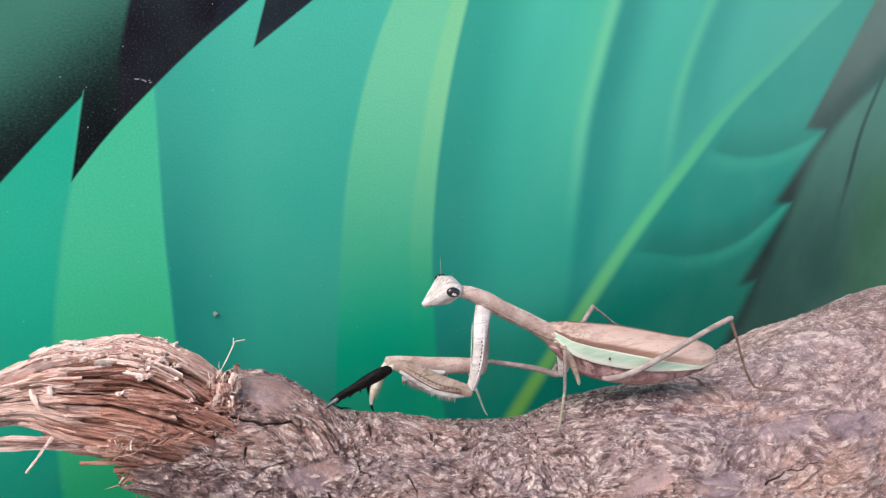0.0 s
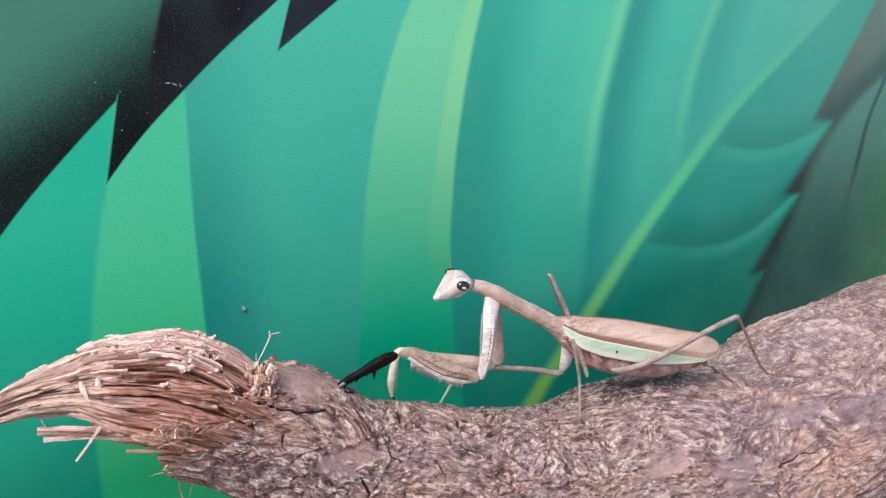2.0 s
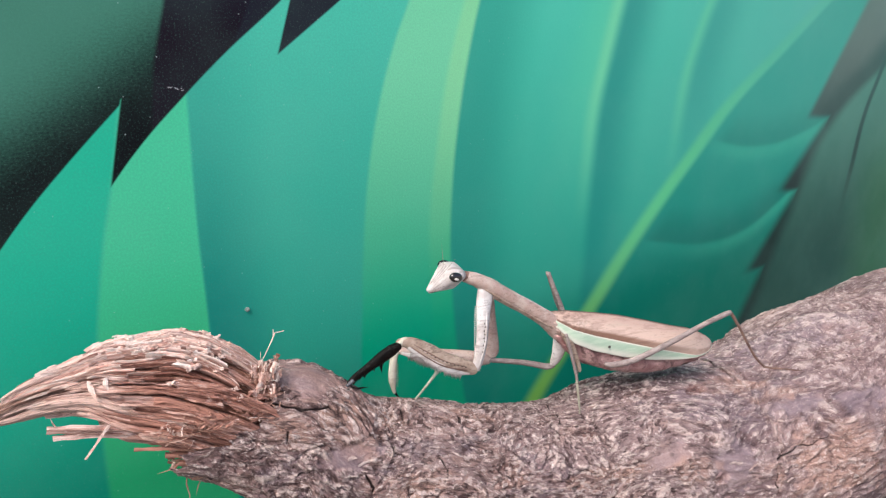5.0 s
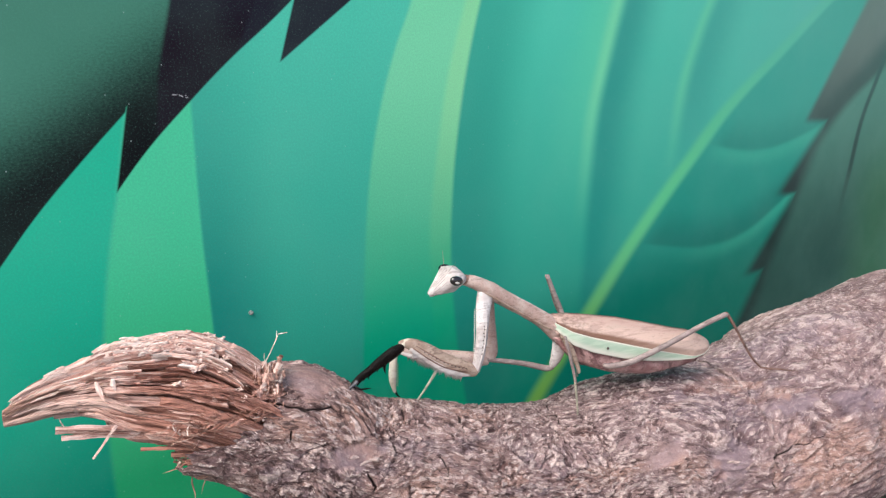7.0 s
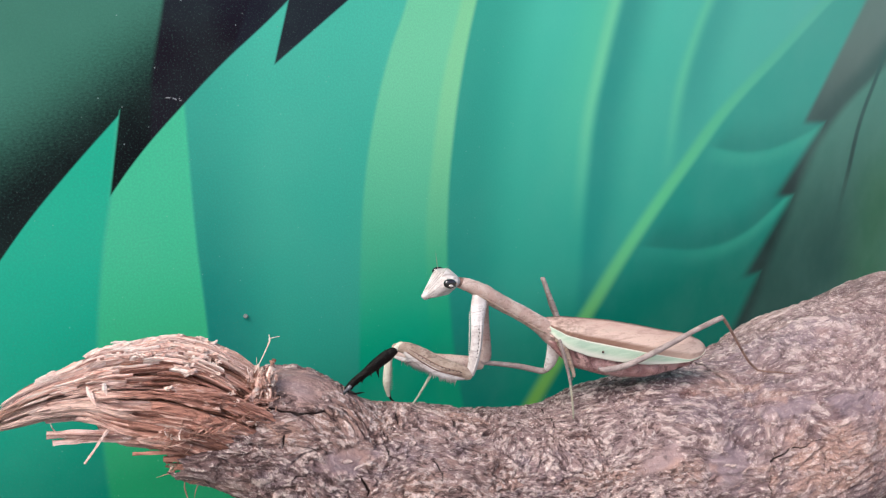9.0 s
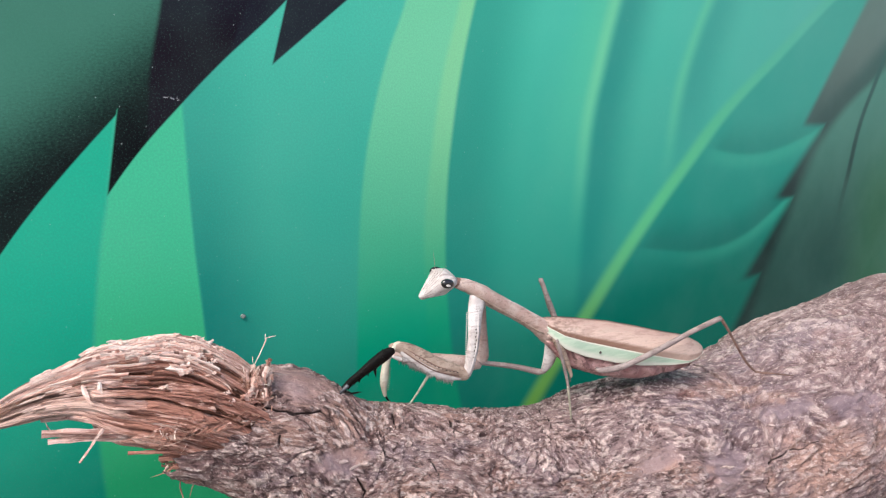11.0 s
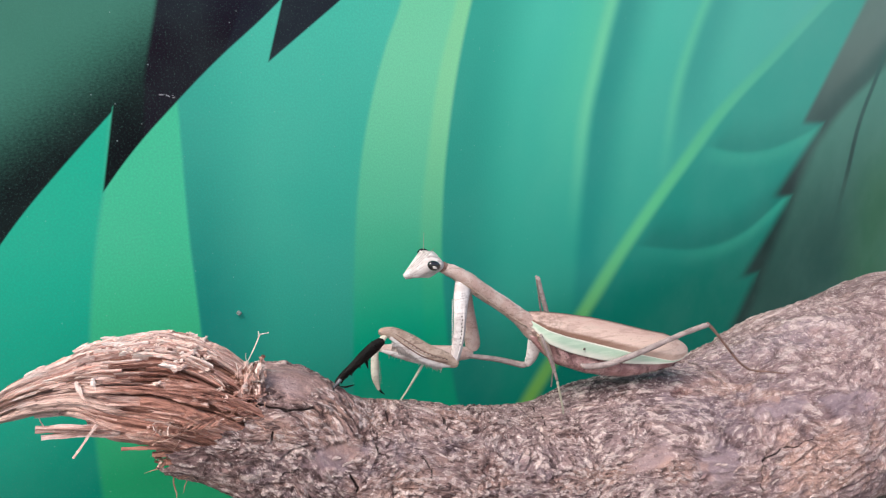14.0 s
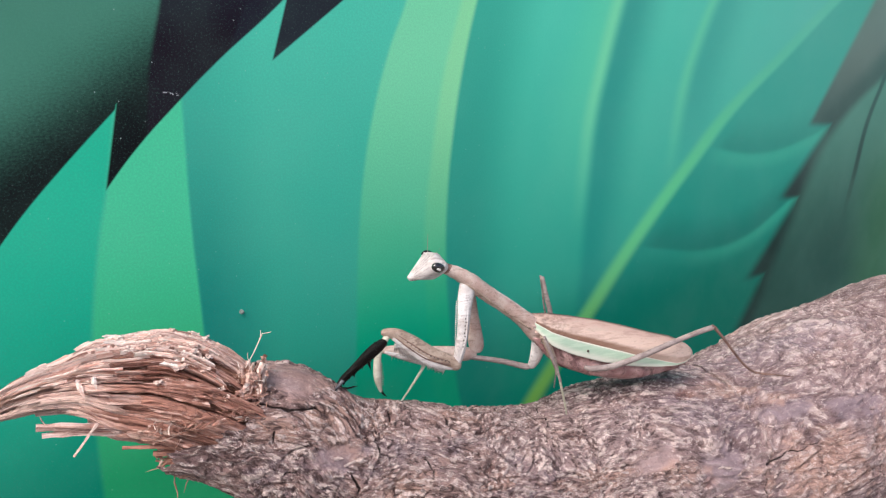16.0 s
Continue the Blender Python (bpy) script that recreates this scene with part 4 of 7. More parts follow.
    # ragged shreds under the break
    for i in range(34):
        x, z = rnd.uniform(-61, -53), 0.0
        z = 4.6 + (x + 57) * -0.55 + rnd.uniform(-0.6, 3.4)
        p = Vector((x, rnd.uniform(-9.5, -6), z))
        d = Vector((rnd.uniform(-1.0, 0.3), rnd.uniform(-0.4, 0.1), rnd.uniform(-0.9, 0.4))).normalized()
        bm = bmesh.new()
        strip(bm, [p + d * (u * rnd.uniform(1.2, 2.6)) for u in np.linspace(0, 1, 4)], rnd.uniform(0.2, 0.6), rnd.uniform(0.12, 0.35), rnd.uniform(0, 3), True)
        part("splinter", bm, FIBRE if i % 3 else SPLINTER, root, smooth=False)
    # curled fibres at the edge of the bark
    for i in range(128):
        if i < 100:
            p = Vector((rnd.gauss(-42.2, 1.6), rnd.uniform(-10, -4), rnd.uniform(15.5, 23.5)))
            d = Vector((rnd.uniform(-0.9, 0.6), rnd.uniform(-0.5, 0.1), rnd.uniform(-0.6, 1.1))).normalized()
        else:
            a = rnd.uniform(0.74, 1.15) * math.pi
            sa = math.sin(a)
            x = -39.0 - float(np.interp(sa, [-1, -0.3, -0.1, 0.1, 0.35, 1], [21, 21, 17, 12, 5.5, 0.5])) + rnd.gauss(-0.5, 1.6)
            p = torn_at(x, a, rnd.uniform(-0.2, 0.9))
            d = Vector((rnd.uniform(-1, 0.7), rnd.uniform(-0.6, 0.0), rnd.uniform(-0.6, 0.9))).normalized()
        pts = []
        step = rnd.uniform(0.2, 0.55)
        bend = Vector((rnd.gauss(0, 0.45), rnd.gauss(0, 0.3), rnd.gauss(0, 0.45)))
        for s in range(8):
            pts.append(p.copy())
            p = p + d * step
            d = (d + bend * 0.6 + Vector((0, 0, -0.05))).normalized()
        bm = bmesh.new()
        strip(bm, pts, rnd.uniform(0.08, 0.24), rnd.uniform(0.06, 0.13), rnd.uniform(0, 3), True)
        part("curled_fibre", bm, FIBRE if i % 4 else CRUMB, root, smooth=False)
    # shreds reaching over the ragged edge of the bark
    for i in range(90):
        a = rnd.uniform(0.55, 1.15) * math.pi
        x = -39.0 - float(np.interp(math.sin(a), [-1, -0.3, -0.1, 0.1, 0.35, 1], [21, 21, 17, 12, 5.5, 0.5])) + rnd.uniform(-3.0, 2.5)
        n = Vector((0.1, math.cos(a), math.sin(a)))
        p = torn_at(x, a, rnd.uniform(0.2, 1.2))
        d = Vector((rnd.uniform(-1.2, -0.3), 0, rnd.uniform(-0.4, 0.5)))
        d = (d - n * d.dot(n) * 0.8).normalized()
        size, bow = rnd.uniform(1.2, 4.5), rnd.uniform(-0.8, 0.8)
        side = n.cross(d)
        bm = bmesh.new()
        strip(bm, [p + d * (size * u) + side * (bow * u * u) + n * (0.4 * math.sin(u * 3)) for u in np.linspace(0, 1, 6)], rnd.uniform(0.1, 0.34), rnd.uniform(0.07, 0.16), rnd.uniform(0, 3), True)
        part("splinter", bm, SPLINTER if i % 2 else FIBRE, root, smooth=False)
    # a stiff brush of broken fibres standing at the edge of the bark
    for i in range(150):
        bm = bmesh.new()
        p = Vector((rnd.uniform(-44.6, -39.4), rnd.uniform(-11, -5), 0))
        p.z = rnd.uniform(16.0, 22.4) + (p.x + 44.6) * 0.5
        d = Vector((rnd.uniform(-0.2, 0.4), rnd.uniform(-0.3, 0.0), rnd.uniform(0.7, 1.2))).normalized()
        size = rnd.uniform(1.0, 2.6)
        bend = rnd.uniform(-0.5, 0.5)
        strip(bm, [p + d * (size * u) + Vector((bend * u * u, 0, 0)) for u in np.linspace(0, 1, 5)], rnd.uniform(0.25, 0.7), rnd.uniform(0.15, 0.3), rnd.uniform(0, 3), True)
        part("splinter", bm, (FIBRE, PALE_SPLINTER, PALE_SPLINTER, CRUMB)[i % 4], root, smooth=False)
    bm = bmesh.new()
    for i in range(26):
        x = rnd.uniform(-44.2, -40.0)
        chips(bm, Vector((x, rnd.uniform(-11, -8.5), rnd.uniform(15.5, 22.0) + (x + 44) * 0.5)), Vector((0, -1, 0)), 0.45, rnd.randrange(6, 11), rnd.uniform(0.2, 0.36), rnd)
    tagged(part("fibre_crumbs", bm, PALE_SPLINTER, root, "crumbled fibre at the edge of the bark", smooth=False), kind="stuff")
    # wisps rising over the edge
    for pts, w in (([(-43.2, -8, 24.4), (-41.6, -8, 27.0), (-40.2, -8, 29.6), (-39.4, -8, 31.2), (-37.6, -8, 31.3)], 0.14), ([(-43.0, -7, 24.0), (-40.8, -7, 27.6), (-39.6, -7, 30.2), (-39.5, -7, 31.6)], 0.1),
                   ([(-44.6, -8, 22.6), (-44.4, -8, 24.4), (-44.6, -8, 25.9)], 0.16), ([(-42.2, -8, 25.0), (-42.6, -8, 26.6), (-42.5, -8, 27.6)], 0.09), ([(-43.8, -9, 22.4), (-42.2, -9.4, 24.0), (-42.0, -9.4, 25.6)], 0.12)):
        bm = bmesh.new()
        strip(bm, dense_line(pts), w, w * 0.7, 0.5, True)
        part("wisp", bm, CRUMB, root, smooth=False)
    # thin strands hanging below
    for pts, w in (([(-58.6, -7, 4.2), (-59.0, -7, 1.6), (-58.6, -7, -1.0), (-58.8, -7, -3.0)], 0.16), ([(-55.8, -7, 2.6), (-56.8, -7, 0.6), (-57.4, -7, -1.4)], 0.12), ([(-60.5, -8, 6.0), (-62.4, -8, 5.9), (-64.4, -8, 5.6)], 0.12)):
        bm = bmesh.new()
        strip(bm, dense_line(pts), w, w * 0.8, 0.3)
        part("wisp", bm, FIBRE, root, smooth=False)
    return root


broken_branch()


# ---- the insect ----
def segment(name, rows, material, parent, label="", pivot=None, n=12, extra=None, power=1.0):
    bm = bmesh.new()
    loft(bm, rows, n, power)
    if extra:
        extra(bm)
    return part(name, bm, material, parent, label, pivot or rows[0][:3])


def wing_shell(side, margin, off, nu=46, nv=14):
    """A leathery forewing folded over the back: v runs from the midline out and down to the margin."""
    rows = [(27.5, 22.0, 19.4), (31.8, 21.6, 14.9), (37.7, 20.3, 11.9), (46, 18.3, 8.9), (54.5, 15.6, 6.6), (63.3, 12.6, 5.2), (68.2, 11.2, 4.9), (72, 9.4, 4.8), (74.4, 8.0, 5.2), (75.6, 6.9, 5.8)]
    xs = np.linspace(27.5, 75.6, nu)
    bm = bmesh.new()
    lay = bm.verts.layers.float.new("across")
    sheets = []
    for thick in (0.0, -0.25):
        grid = []
        for x in xs:
            top, bot = smooth_rows(rows, x)
            f = min(1.0, math.sqrt(max(0.0, (x - 26.6) / 6))) * min(1.0, math.sqrt(max(0.02, (76.0 - x) / 8)))
            line = []
            for j in range(nv):
                cut = np.interp(x, (30, 37, 45, 54, 63, 69, 73), (0.60, 0.63, 0.66, 0.71, 0.81, 0.95, 0.99))
                v = j / (nv - 1)
                v = cut + (1 - cut) * v if margin else min(1.0, cut + 0.06) * v
                a = v * math.pi * 0.5
                y = side * (0.2 - (4.2 * f) * math.sin(a) ** 0.8)
                z = bot + (top - bot) * (0.35 * math.cos(a) + 0.65 * (1 - v))
                d = Vector((0, -side * math.sin(a), math.cos(a)))
                vert = bm.verts.new(Vector((x, y, z)) + d * (off + thick))
                vert[lay] = 0.7 * v / cut if v < cut else 0.7 + 0.3 * (v - cut) / (1 - cut)
                line.append(vert)
            grid.append(line)
        for a, b in zip(grid, grid[1:]):
            for j in range(nv - 1):
                bm.faces.new((a[j], a[j + 1], b[j + 1], b[j]))
        sheets.append(grid)
    o, i = sheets
    rim = [*o[0], *[l[-1] for l in o[1:]], *o[-1][-2::-1], *[l[0] for l in o[-2:0:-1]]]
    rin = [*i[0], *[l[-1] for l in i[1:]], *i[-1][-2::-1], *[l[0] for l in i[-2:0:-1]]]
    for n in range(len(rim)):
        m = (n + 1) % len(rim)
        bm.faces.new((rim[n], rim[m], rin[m], rin[n]))
    return bm


def mantis():
    root = new("mantis")
    root.matrix_world = FRAME
    tagged(root, "pale brown praying mantis with black foreleg claw standing on branch", "mantis")
    p = {}
    back = (29.7, 0, 19.6)
    # hind body with wings
    rnd = random.Random(3)

    def folds(bm):
        for v in bm.verts:
            w = math.sin(v.co.x * 1.25 + 1.1 * v.co.z) * 0.6 + noise.noise(v.co * 0.6) * 0.8 + noise.noise(Vector((v.co.x * 1.4, 0, v.co.z * 0.4))) * 0.6
            v.co.y += w * (1 if v.co.y > 0 else -1)
            v.co.z += 0.3 * w

    p["abdomen"] = segment("abdomen", [(28.5, 0, 18, 1.6, 2.0), (32, 0, 15.8, 2.4, 3.2), (36.5, 0, 12.6, 3.0, 4.2), (43, 0, 9.4, 3.4, 4.4), (50, 0, 7.0, 3.4, 4.3),
                                       (57, 0, 5.2, 3.1, 3.9), (64, 0, 4.3, 2.5, 2.9), (70.4, 0, 4.0, 1.8, 2.0), (74, 0, 4.2, 0.9, 1.0)],
                           PINK, root, "pinkish-brown folded abdomen", back, 40, folds)
    for side, key in ((1, "forewing_near"), (-1, "forewing_far")):
        w = part("forewing", wing_shell(side, False, 0.25 if side > 0 else 0.1), wing_material_made, root, "leathery tan forewing", back)
        if side > 0:
            st = part("wing_margin", wing_shell(side, True, 0.36), STRIPE, w, "mint-green wing margin with cream edge", back)
            st.location = (0, 0, 0)
            bm = bmesh.new()
            ball(bm, (41.3, -4.75, 12.6), 0.34, 0.25, 0.34)
            dot = part("dark_spot", bm, DOT, w, "", back)
            dot.location = (0, 0, 0)
        p[key] = w
    # neck shield
    def keel(bm):
        for v in bm.verts:
            v.co.z += 0.12 * noise.noise(v.co * 1.3)

    p["pronotum"] = segment("pronotum", [(4.9, 0, 34.0, 0.9, 1.0), (6.2, 0, 33.8, 1.4, 1.4), (8.5, 0, 32.8, 1.75, 1.6), (11.6, 0, 30.8, 2.15, 1.95), (13.6, 0, 29.3, 2.0, 1.95),
                                         (17, 0, 27.0, 1.6, 1.9), (21.5, 0, 24.0, 1.5, 1.85), (26, 0, 20.8, 1.9, 2.1), (29.6, 0, 17.9, 2.1, 2.8), (32.5, 0, 16.0, 1.9, 2.9)],
                            TAN, root, "long slender tan neck shield", (6.2, 0, 34.1), 20, keel)
    # darker strip low on the side, standing in for shade under the neck
    bm = bmesh.new()
    loft(bm, [(9.5, -1.95, 31.0, 0.1, 0.16), (14, -1.95, 27.9, 0.1, 0.18), (20, -1.45, 23.6, 0.1, 0.16), (27, -1.95, 18.9, 0.1, 0.2)], 8)
    sl = part("side_line", bm, THIGH, p["pronotum"], "shade line along lower side of neck shield", (6.2, 0, 34.1))
    sl.location = (0, 0, 0)
    # pale strip on the ridge, the highlight of its top edge painted in
    bm = bmesh.new()
    loft(bm, [(7.5, -0.3, 34.9, 0.2, 0.12), (11.6, -0.4, 32.75, 0.22, 0.14), (17, -0.3, 29.0, 0.2, 0.14), (22, -0.3, 25.9, 0.2, 0.14), (28, -0.3, 21.6, 0.22, 0.14)], 8)
    kl = part("keel", bm, PALE, p["pronotum"], "ridge of neck shield with painted highlight", (6.2, 0, 34.1))
    kl.location = (0, 0, 0)
    bm = bmesh.new()
    for x, y, z, r in ((27.9, -1.9, 19.6, 0.8), (29.2, -2.0, 19.2, 0.9), (30.4, -2.2, 19.0, 0.7), (28.6, -2.2, 17.8, 0.8), (29.8, -2.4, 17.3, 0.7)):
        ball(bm, (x, y, z), r * 1.1, r * 0.45, r * 0.6, 35, 8)
    wk = part("wing_joint", bm, TAN, p["abdomen"], "knobbed pale wing joint", back)
    wk.location = (0, 0, 0)
    # head: a rounded triangle leaning towards the viewer
    lean = -15
    hp = (5.4, 0, 34.1)

    def tilt_head(bm):
        m = Matrix.Translation((1, 0, 34.6)) @ Matrix.Rotation(radians(lean), 4, Vector((-0.92, 0, -0.35))) @ Matrix.Translation((-1, 0, -34.6))
        for v in bm.verts:
            v.co = m @ v.co

    bm = bmesh.new()
    for x, y, z, rr in ((-3.1, 0, 32.1, 0.62), (-1.0, 0.9, 33.2, 0.9), (-1.0, -0.9, 32.9, 0.95), (1.3, -1.9, 35.7, 1.45), (1.3, 1.9, 35.7, 1.45), (3.0, -1.5, 35.6, 1.5), (3.0, 1.5, 35.6, 1.5),
                        (1.6, 0, 37.0, 0.8), (5.0, 0, 34.3, 1.05), (2.2, -0.5, 32.7, 1.0)):
        bmesh.ops.create_icosphere(bm, subdivisions=3, radius=rr, matrix=Matrix.Translation((x, y, z)))
    hull = bmesh.ops.convex_hull(bm, input=bm.verts)
    bmesh.ops.delete(bm, geom=[g for g in hull["geom_interior"] if isinstance(g, bmesh.types.BMVert)], context="VERTS")
    bmesh.ops.delete(bm, geom=[v for v in bm.verts if not v.link_faces], context="VERTS")
    tilt_head(bm)
    head = part("head", bm, PALE, root, "pale triangular head with streaked face", hp)
    p["head"] = head
    bm = bmesh.new()
    loft(bm, [(5.0, 0, 34.3, 1.15, 1.2), (5.6, 0, 34.1, 1.2, 1.25), (6.3, 0, 33.8, 1.15, 1.2)], 14)
    nr = part("neck_joint", bm, shell_brown, head, "reddish-brown neck joint", hp)
    nr.location = (0, 0, 0)
    # fine lines running down the face
    bpy.context.view_layer.update()
    for y0, z0, y1, z1, x0 in ((-1.2, 37.2, -0.4, 32.9, 1.2), (-2.0, 36.4, -0.7, 32.6, 0.3), (-0.5, 37.8, -0.1, 33.1, 1.4), (-2.6, 35.2, -0.9, 32.2, 0.2), (0.4, 38.0, 0.2, 33.2, 1.4), (-1.6, 34.2, -0.9, 31.9, 1.0), (-1.1, 32.7, -0.3, 31.7, -0.3)):
        pts = []
        for u in np.linspace(0, 1, 8):
            want = Vector((x0 + (-3.0 - x0) * u, y0 + (y1 - y0) * u, z0 + (z1 - z0) * u))
            want = (want - Vector(hp)) * MM
            ok, place, nrm, _ = head.closest_point_on_mesh(want)
            pts.append(place / MM + Vector(hp) + nrm * 0.01)
        bm = bmesh.new()
        strip(bm, pts, 0.07, 0.05)
        fl = part("face_line", bm, LEG, head, "", hp)
        fl.location = (0, 0, 0)

    def on_head(name, bm, mat, label=""):
        tilt_head(bm)
        o = part(name, bm, mat, head, label, hp)
        o.location = (0, 0, 0)
        return o

    for sy in (-1, 1):
        bm = bmesh.new()
        ball(bm, (1.7, sy * 2.85, 36.0), 1.7, 0.95, 1.15, 18, 14)
        eye = on_head("eye", bm, EYE, "glossy black oval eye")
        if sy < 0:
            # a pale flattened ball stands in for the reflection on the eye
            bm = bmesh.new()
            ball(bm, (1.5, sy * 3.72, 36.0), 0.62, 0.16, 0.3, 22)
            spot = on_head("eye_patch", bm, EYE_GLINT, "pale glint set into eye")
        bm = bmesh.new()
        pts = [Vector((0.4 + 0.35 * u - sy * 0.8 * u, sy * 0.8 + sy * 1.2 * u, 37.3 + (5.0 if sy > 0 else 3.0) * u)) for u in np.linspace(0, 1, 8)]
        strip(bm, pts, 0.06, 0.06)
        on_head("antenna", bm, GREENISH, "thread-thin antenna")
    bm = bmesh.new()
    loft(bm, [(-0.6, 0, 32.7, 0.9, 0.45), (-2.0, 0, 31.9, 0.9, 0.5), (-3.2, 0, 31.5, 0.5, 0.3)], 10)
    on_head("jaw", bm, PALE)
    bm = bmesh.new()
    strip(bm, [Vector(v) for v in ((-0.7, -1.0, 32.25), (-1.6, -1.0, 31.95), (-2.5, -0.8, 31.7), (-3.5, -0.35, 31.6))], 0.09, 0.09, 0.3)
    on_head("mouth", bm, shell_brown, "dark line of the mouth")

    # grasping foreleg towards the viewer
    def teeth_row(a, b, n, length, r, mid=0.0):
        def add(bm):
            A, B = Vector(a), Vector(b)
            for i in range(n):
                u = (i + 0.5) / n
                q = A.lerp(B, u) + Vector((0, 0, -mid * math.sin(math.pi * u)))
                l = Vector(length) * rnd.uniform(0.6, 1.15)
                spine(bm, q, q + l, r)
        return add

    near, far = -4.0, 3.0
    p["coxa_near"] = segment("foreleg_coxa", [(11.0, near + 3.9, 31.4, 0.8, 1.8), (10.3, near + 3.2, 29.9, 1.1, 2.15), (9.3, near + 2.1, 27.9, 1.1, 1.95), (8.6, near + 1.1, 25.9, 1.05, 1.7), (8.0, near + 0.2, 23.0, 1.0, 1.5), (7.6, near, 19.5, 0.95, 1.38),
                                              (6.8, near, 15.5, 0.9, 1.25), (5.9, near, 13.0, 0.85, 1.1)], PALE, root, "white upper foreleg with toothed edge", (8.9, near, 30.8), 14,
                             teeth_row((6.9, near + 1.6, 27.8), (5.8, near, 15.5), 26, (-0.4, -0.25, 0.1), 0.17))
    bm = bmesh.new()
    loft(bm, [(9.6, near + 1.2, 28.2, 0.16, 0.2), (9.0, near + 0.1, 25.6, 0.2, 0.24), (8.5, near - 0.8, 22.8, 0.2, 0.24), (8.0, near - 0.98, 19.2, 0.2, 0.22), (7.0, near - 0.9, 15.5, 0.16, 0.18), (6.2, near - 0.8, 13.4, 0.1, 0.1)], 8)
    rg = part("ridge", bm, PALE, p["coxa_near"], "pale ridge", (8.9, near, 30.8))
    rg.location = (0, 0, 0)
    for i in range(9):
        bm = bmesh.new()
        u = i / 8
        ball(bm, (8.1 - 0.75 * u + 0.2 * (i % 2), near - 0.72 - 0.3 * min(1.0, 2 * u) + 0.02, 24.0 - 6.6 * u), 0.16, 0.12, 0.2, 0, 6)
        d = part("dark_dot", bm, DOT, p["coxa_near"], "", (8.9, near, 30.8))
        d.location = (0, 0, 0)

    def comb(bm):
        teeth_row((2.5, near - 0.6, 13.0), (-9.5, near - 0.6, 20.2), 32, (-0.5, -0.3, -1.6), 0.46, 0.6)(bm)
        teeth_row((1.0, near - 0.9, 13.6), (-8.0, near - 0.9, 19.6), 20, (-0.4, -0.8, -1.2), 0.36, 0.5)(bm)

    p["femur_near"] = segment("foreleg_femur", [(6.3, near, 12.9, 0.8, 1.0), (5.3, near, 13.2, 1.1, 1.45), (2.1, near, 14.7, 1.35, 1.85), (-2.0, near, 16.6, 1.45, 2.2), (-5.7, near, 19.2, 1.35, 2.25),
                                                (-9.0, near, 21.9, 1.1, 1.5), (-11.5, near, 22.7, 0.8, 0.95), (-12.3, near, 22.5, 0.6, 0.7)], THIGH, root, "broad spined foreleg thigh", (5.9, near, 13.2), 16)
    bm = bmesh.new()
    comb(bm)
    cb = part("spine_comb", bm, PALE, p["femur_near"], "row of pale spines", (5.9, near, 13.2))
    cb.location = (0, 0, 0)

    bm = bmesh.new()
    loft(bm, [(3.5, near - 1.3, 13.7, 0.1, 0.12), (-2, near - 1.47, 15.8, 0.12, 0.16), (-6, near - 1.36, 18.6, 0.12, 0.16), (-9.5, near - 1.1, 21.6, 0.1, 0.12)], 8)
    under = bmesh.new()
    loft(under, [(4.2, near - 0.5, 12.7, 0.5, 0.5), (0.5, near - 0.8, 13.9, 0.6, 0.85), (-3.5, near - 0.9, 16.4, 0.6, 1.0), (-7, near - 0.8, 19.2, 0.5, 0.9), (-10, near - 0.6, 21.6, 0.35, 0.6)], 10)
    for dy, dz, mat, thick in ((-1.32, 0.75, TAN, 0.12), (-1.1, 1.45, TAN, 0.12), (-1.3, 1.12, shell_brown, 0.16)):
        fr = bmesh.new()
        loft(fr, [(3.0, near + dy * 0.92, 13.9 + dz * 0.75, 0.1, thick * 0.7), (-2, near + dy, 16.0 + dz, 0.14, thick), (-5.8, near + dy * 0.95, 18.7 + dz, 0.14, thick), (-9.0, near + dy * 0.75, 21.6 + dz * 0.5, 0.1, thick * 0.7)], 8)
        ri = part("ridge", fr, mat, p["femur_near"], "raised line along thigh", (5.9, near, 13.2))
        ri.location = (0, 0, 0)
    for i in range(12):
        u = (i + 0.5) / 12
        dm = bmesh.new()
        ball(dm, (3.6 - 11.0 * u, near - 1.32 - 0.14 * math.sin(math.pi * u), 14.1 + 5.4 * u + 0.9 * u * u - 0.5 * math.sin(math.pi * u) + 0.35), rnd.uniform(0.14, 0.26), 0.14, 0.13, 25, 6)
        dd = part("dark_dot", dm, DOT, p["femur_near"], "", (5.9, near, 13.2))
        dd.location = (0, 0, 0)
    uf = part("thigh_underside", under, PALE, p["femur_near"], "pale underside of thigh", (5.9, near, 13.2))
    uf.location = (0, 0, 0)
    rd = part("groove", bm, shell_brown, p["femur_near"], "dark line along thigh", (5.9, near, 13.2))
    rd.location = (0, 0, 0)

    def hooks(bm):
        for x, z, dx, dz in ((-16.3, 19.2, 0.2, -2.7), (-17.9, 18.4, 0.1, -1.2), (-19.8, 17.2, -0.2, -1.2), (-22.2, 15.8, -0.5, -1.0), (-15.8, 19.4, 0.1, -0.9), (-21, 16.6, -0.2, -0.7), (-23.4, 15.2, 0.6, -0.8)):
            spine(bm, (x, near - 0.5, z), (x + dx, near - 0.7, z + dz), 0.6 if dz < -2 else 0.42)
        # bristles and grains on the shin
        for i in range(70):
            u = rnd.random()
            x, z, h = -13.4 - 9.4 * u, 21.9 - 6.1 * u, 1.55 - 1.0 * u
            a = rnd.uniform(-0.5, 1.5) * math.pi
            o = Vector((0, -0.6 * h * abs(math.cos(a)), h * 0.9 * math.sin(a)))
            q = Vector((x, near - 0.5, z)) + o
            spine(bm, q, q + o.normalized() * rnd.uniform(0.2, 0.5) + Vector((-0.2, 0, 0)), rnd.uniform(0.12, 0.3))

    tn = near - 0.5
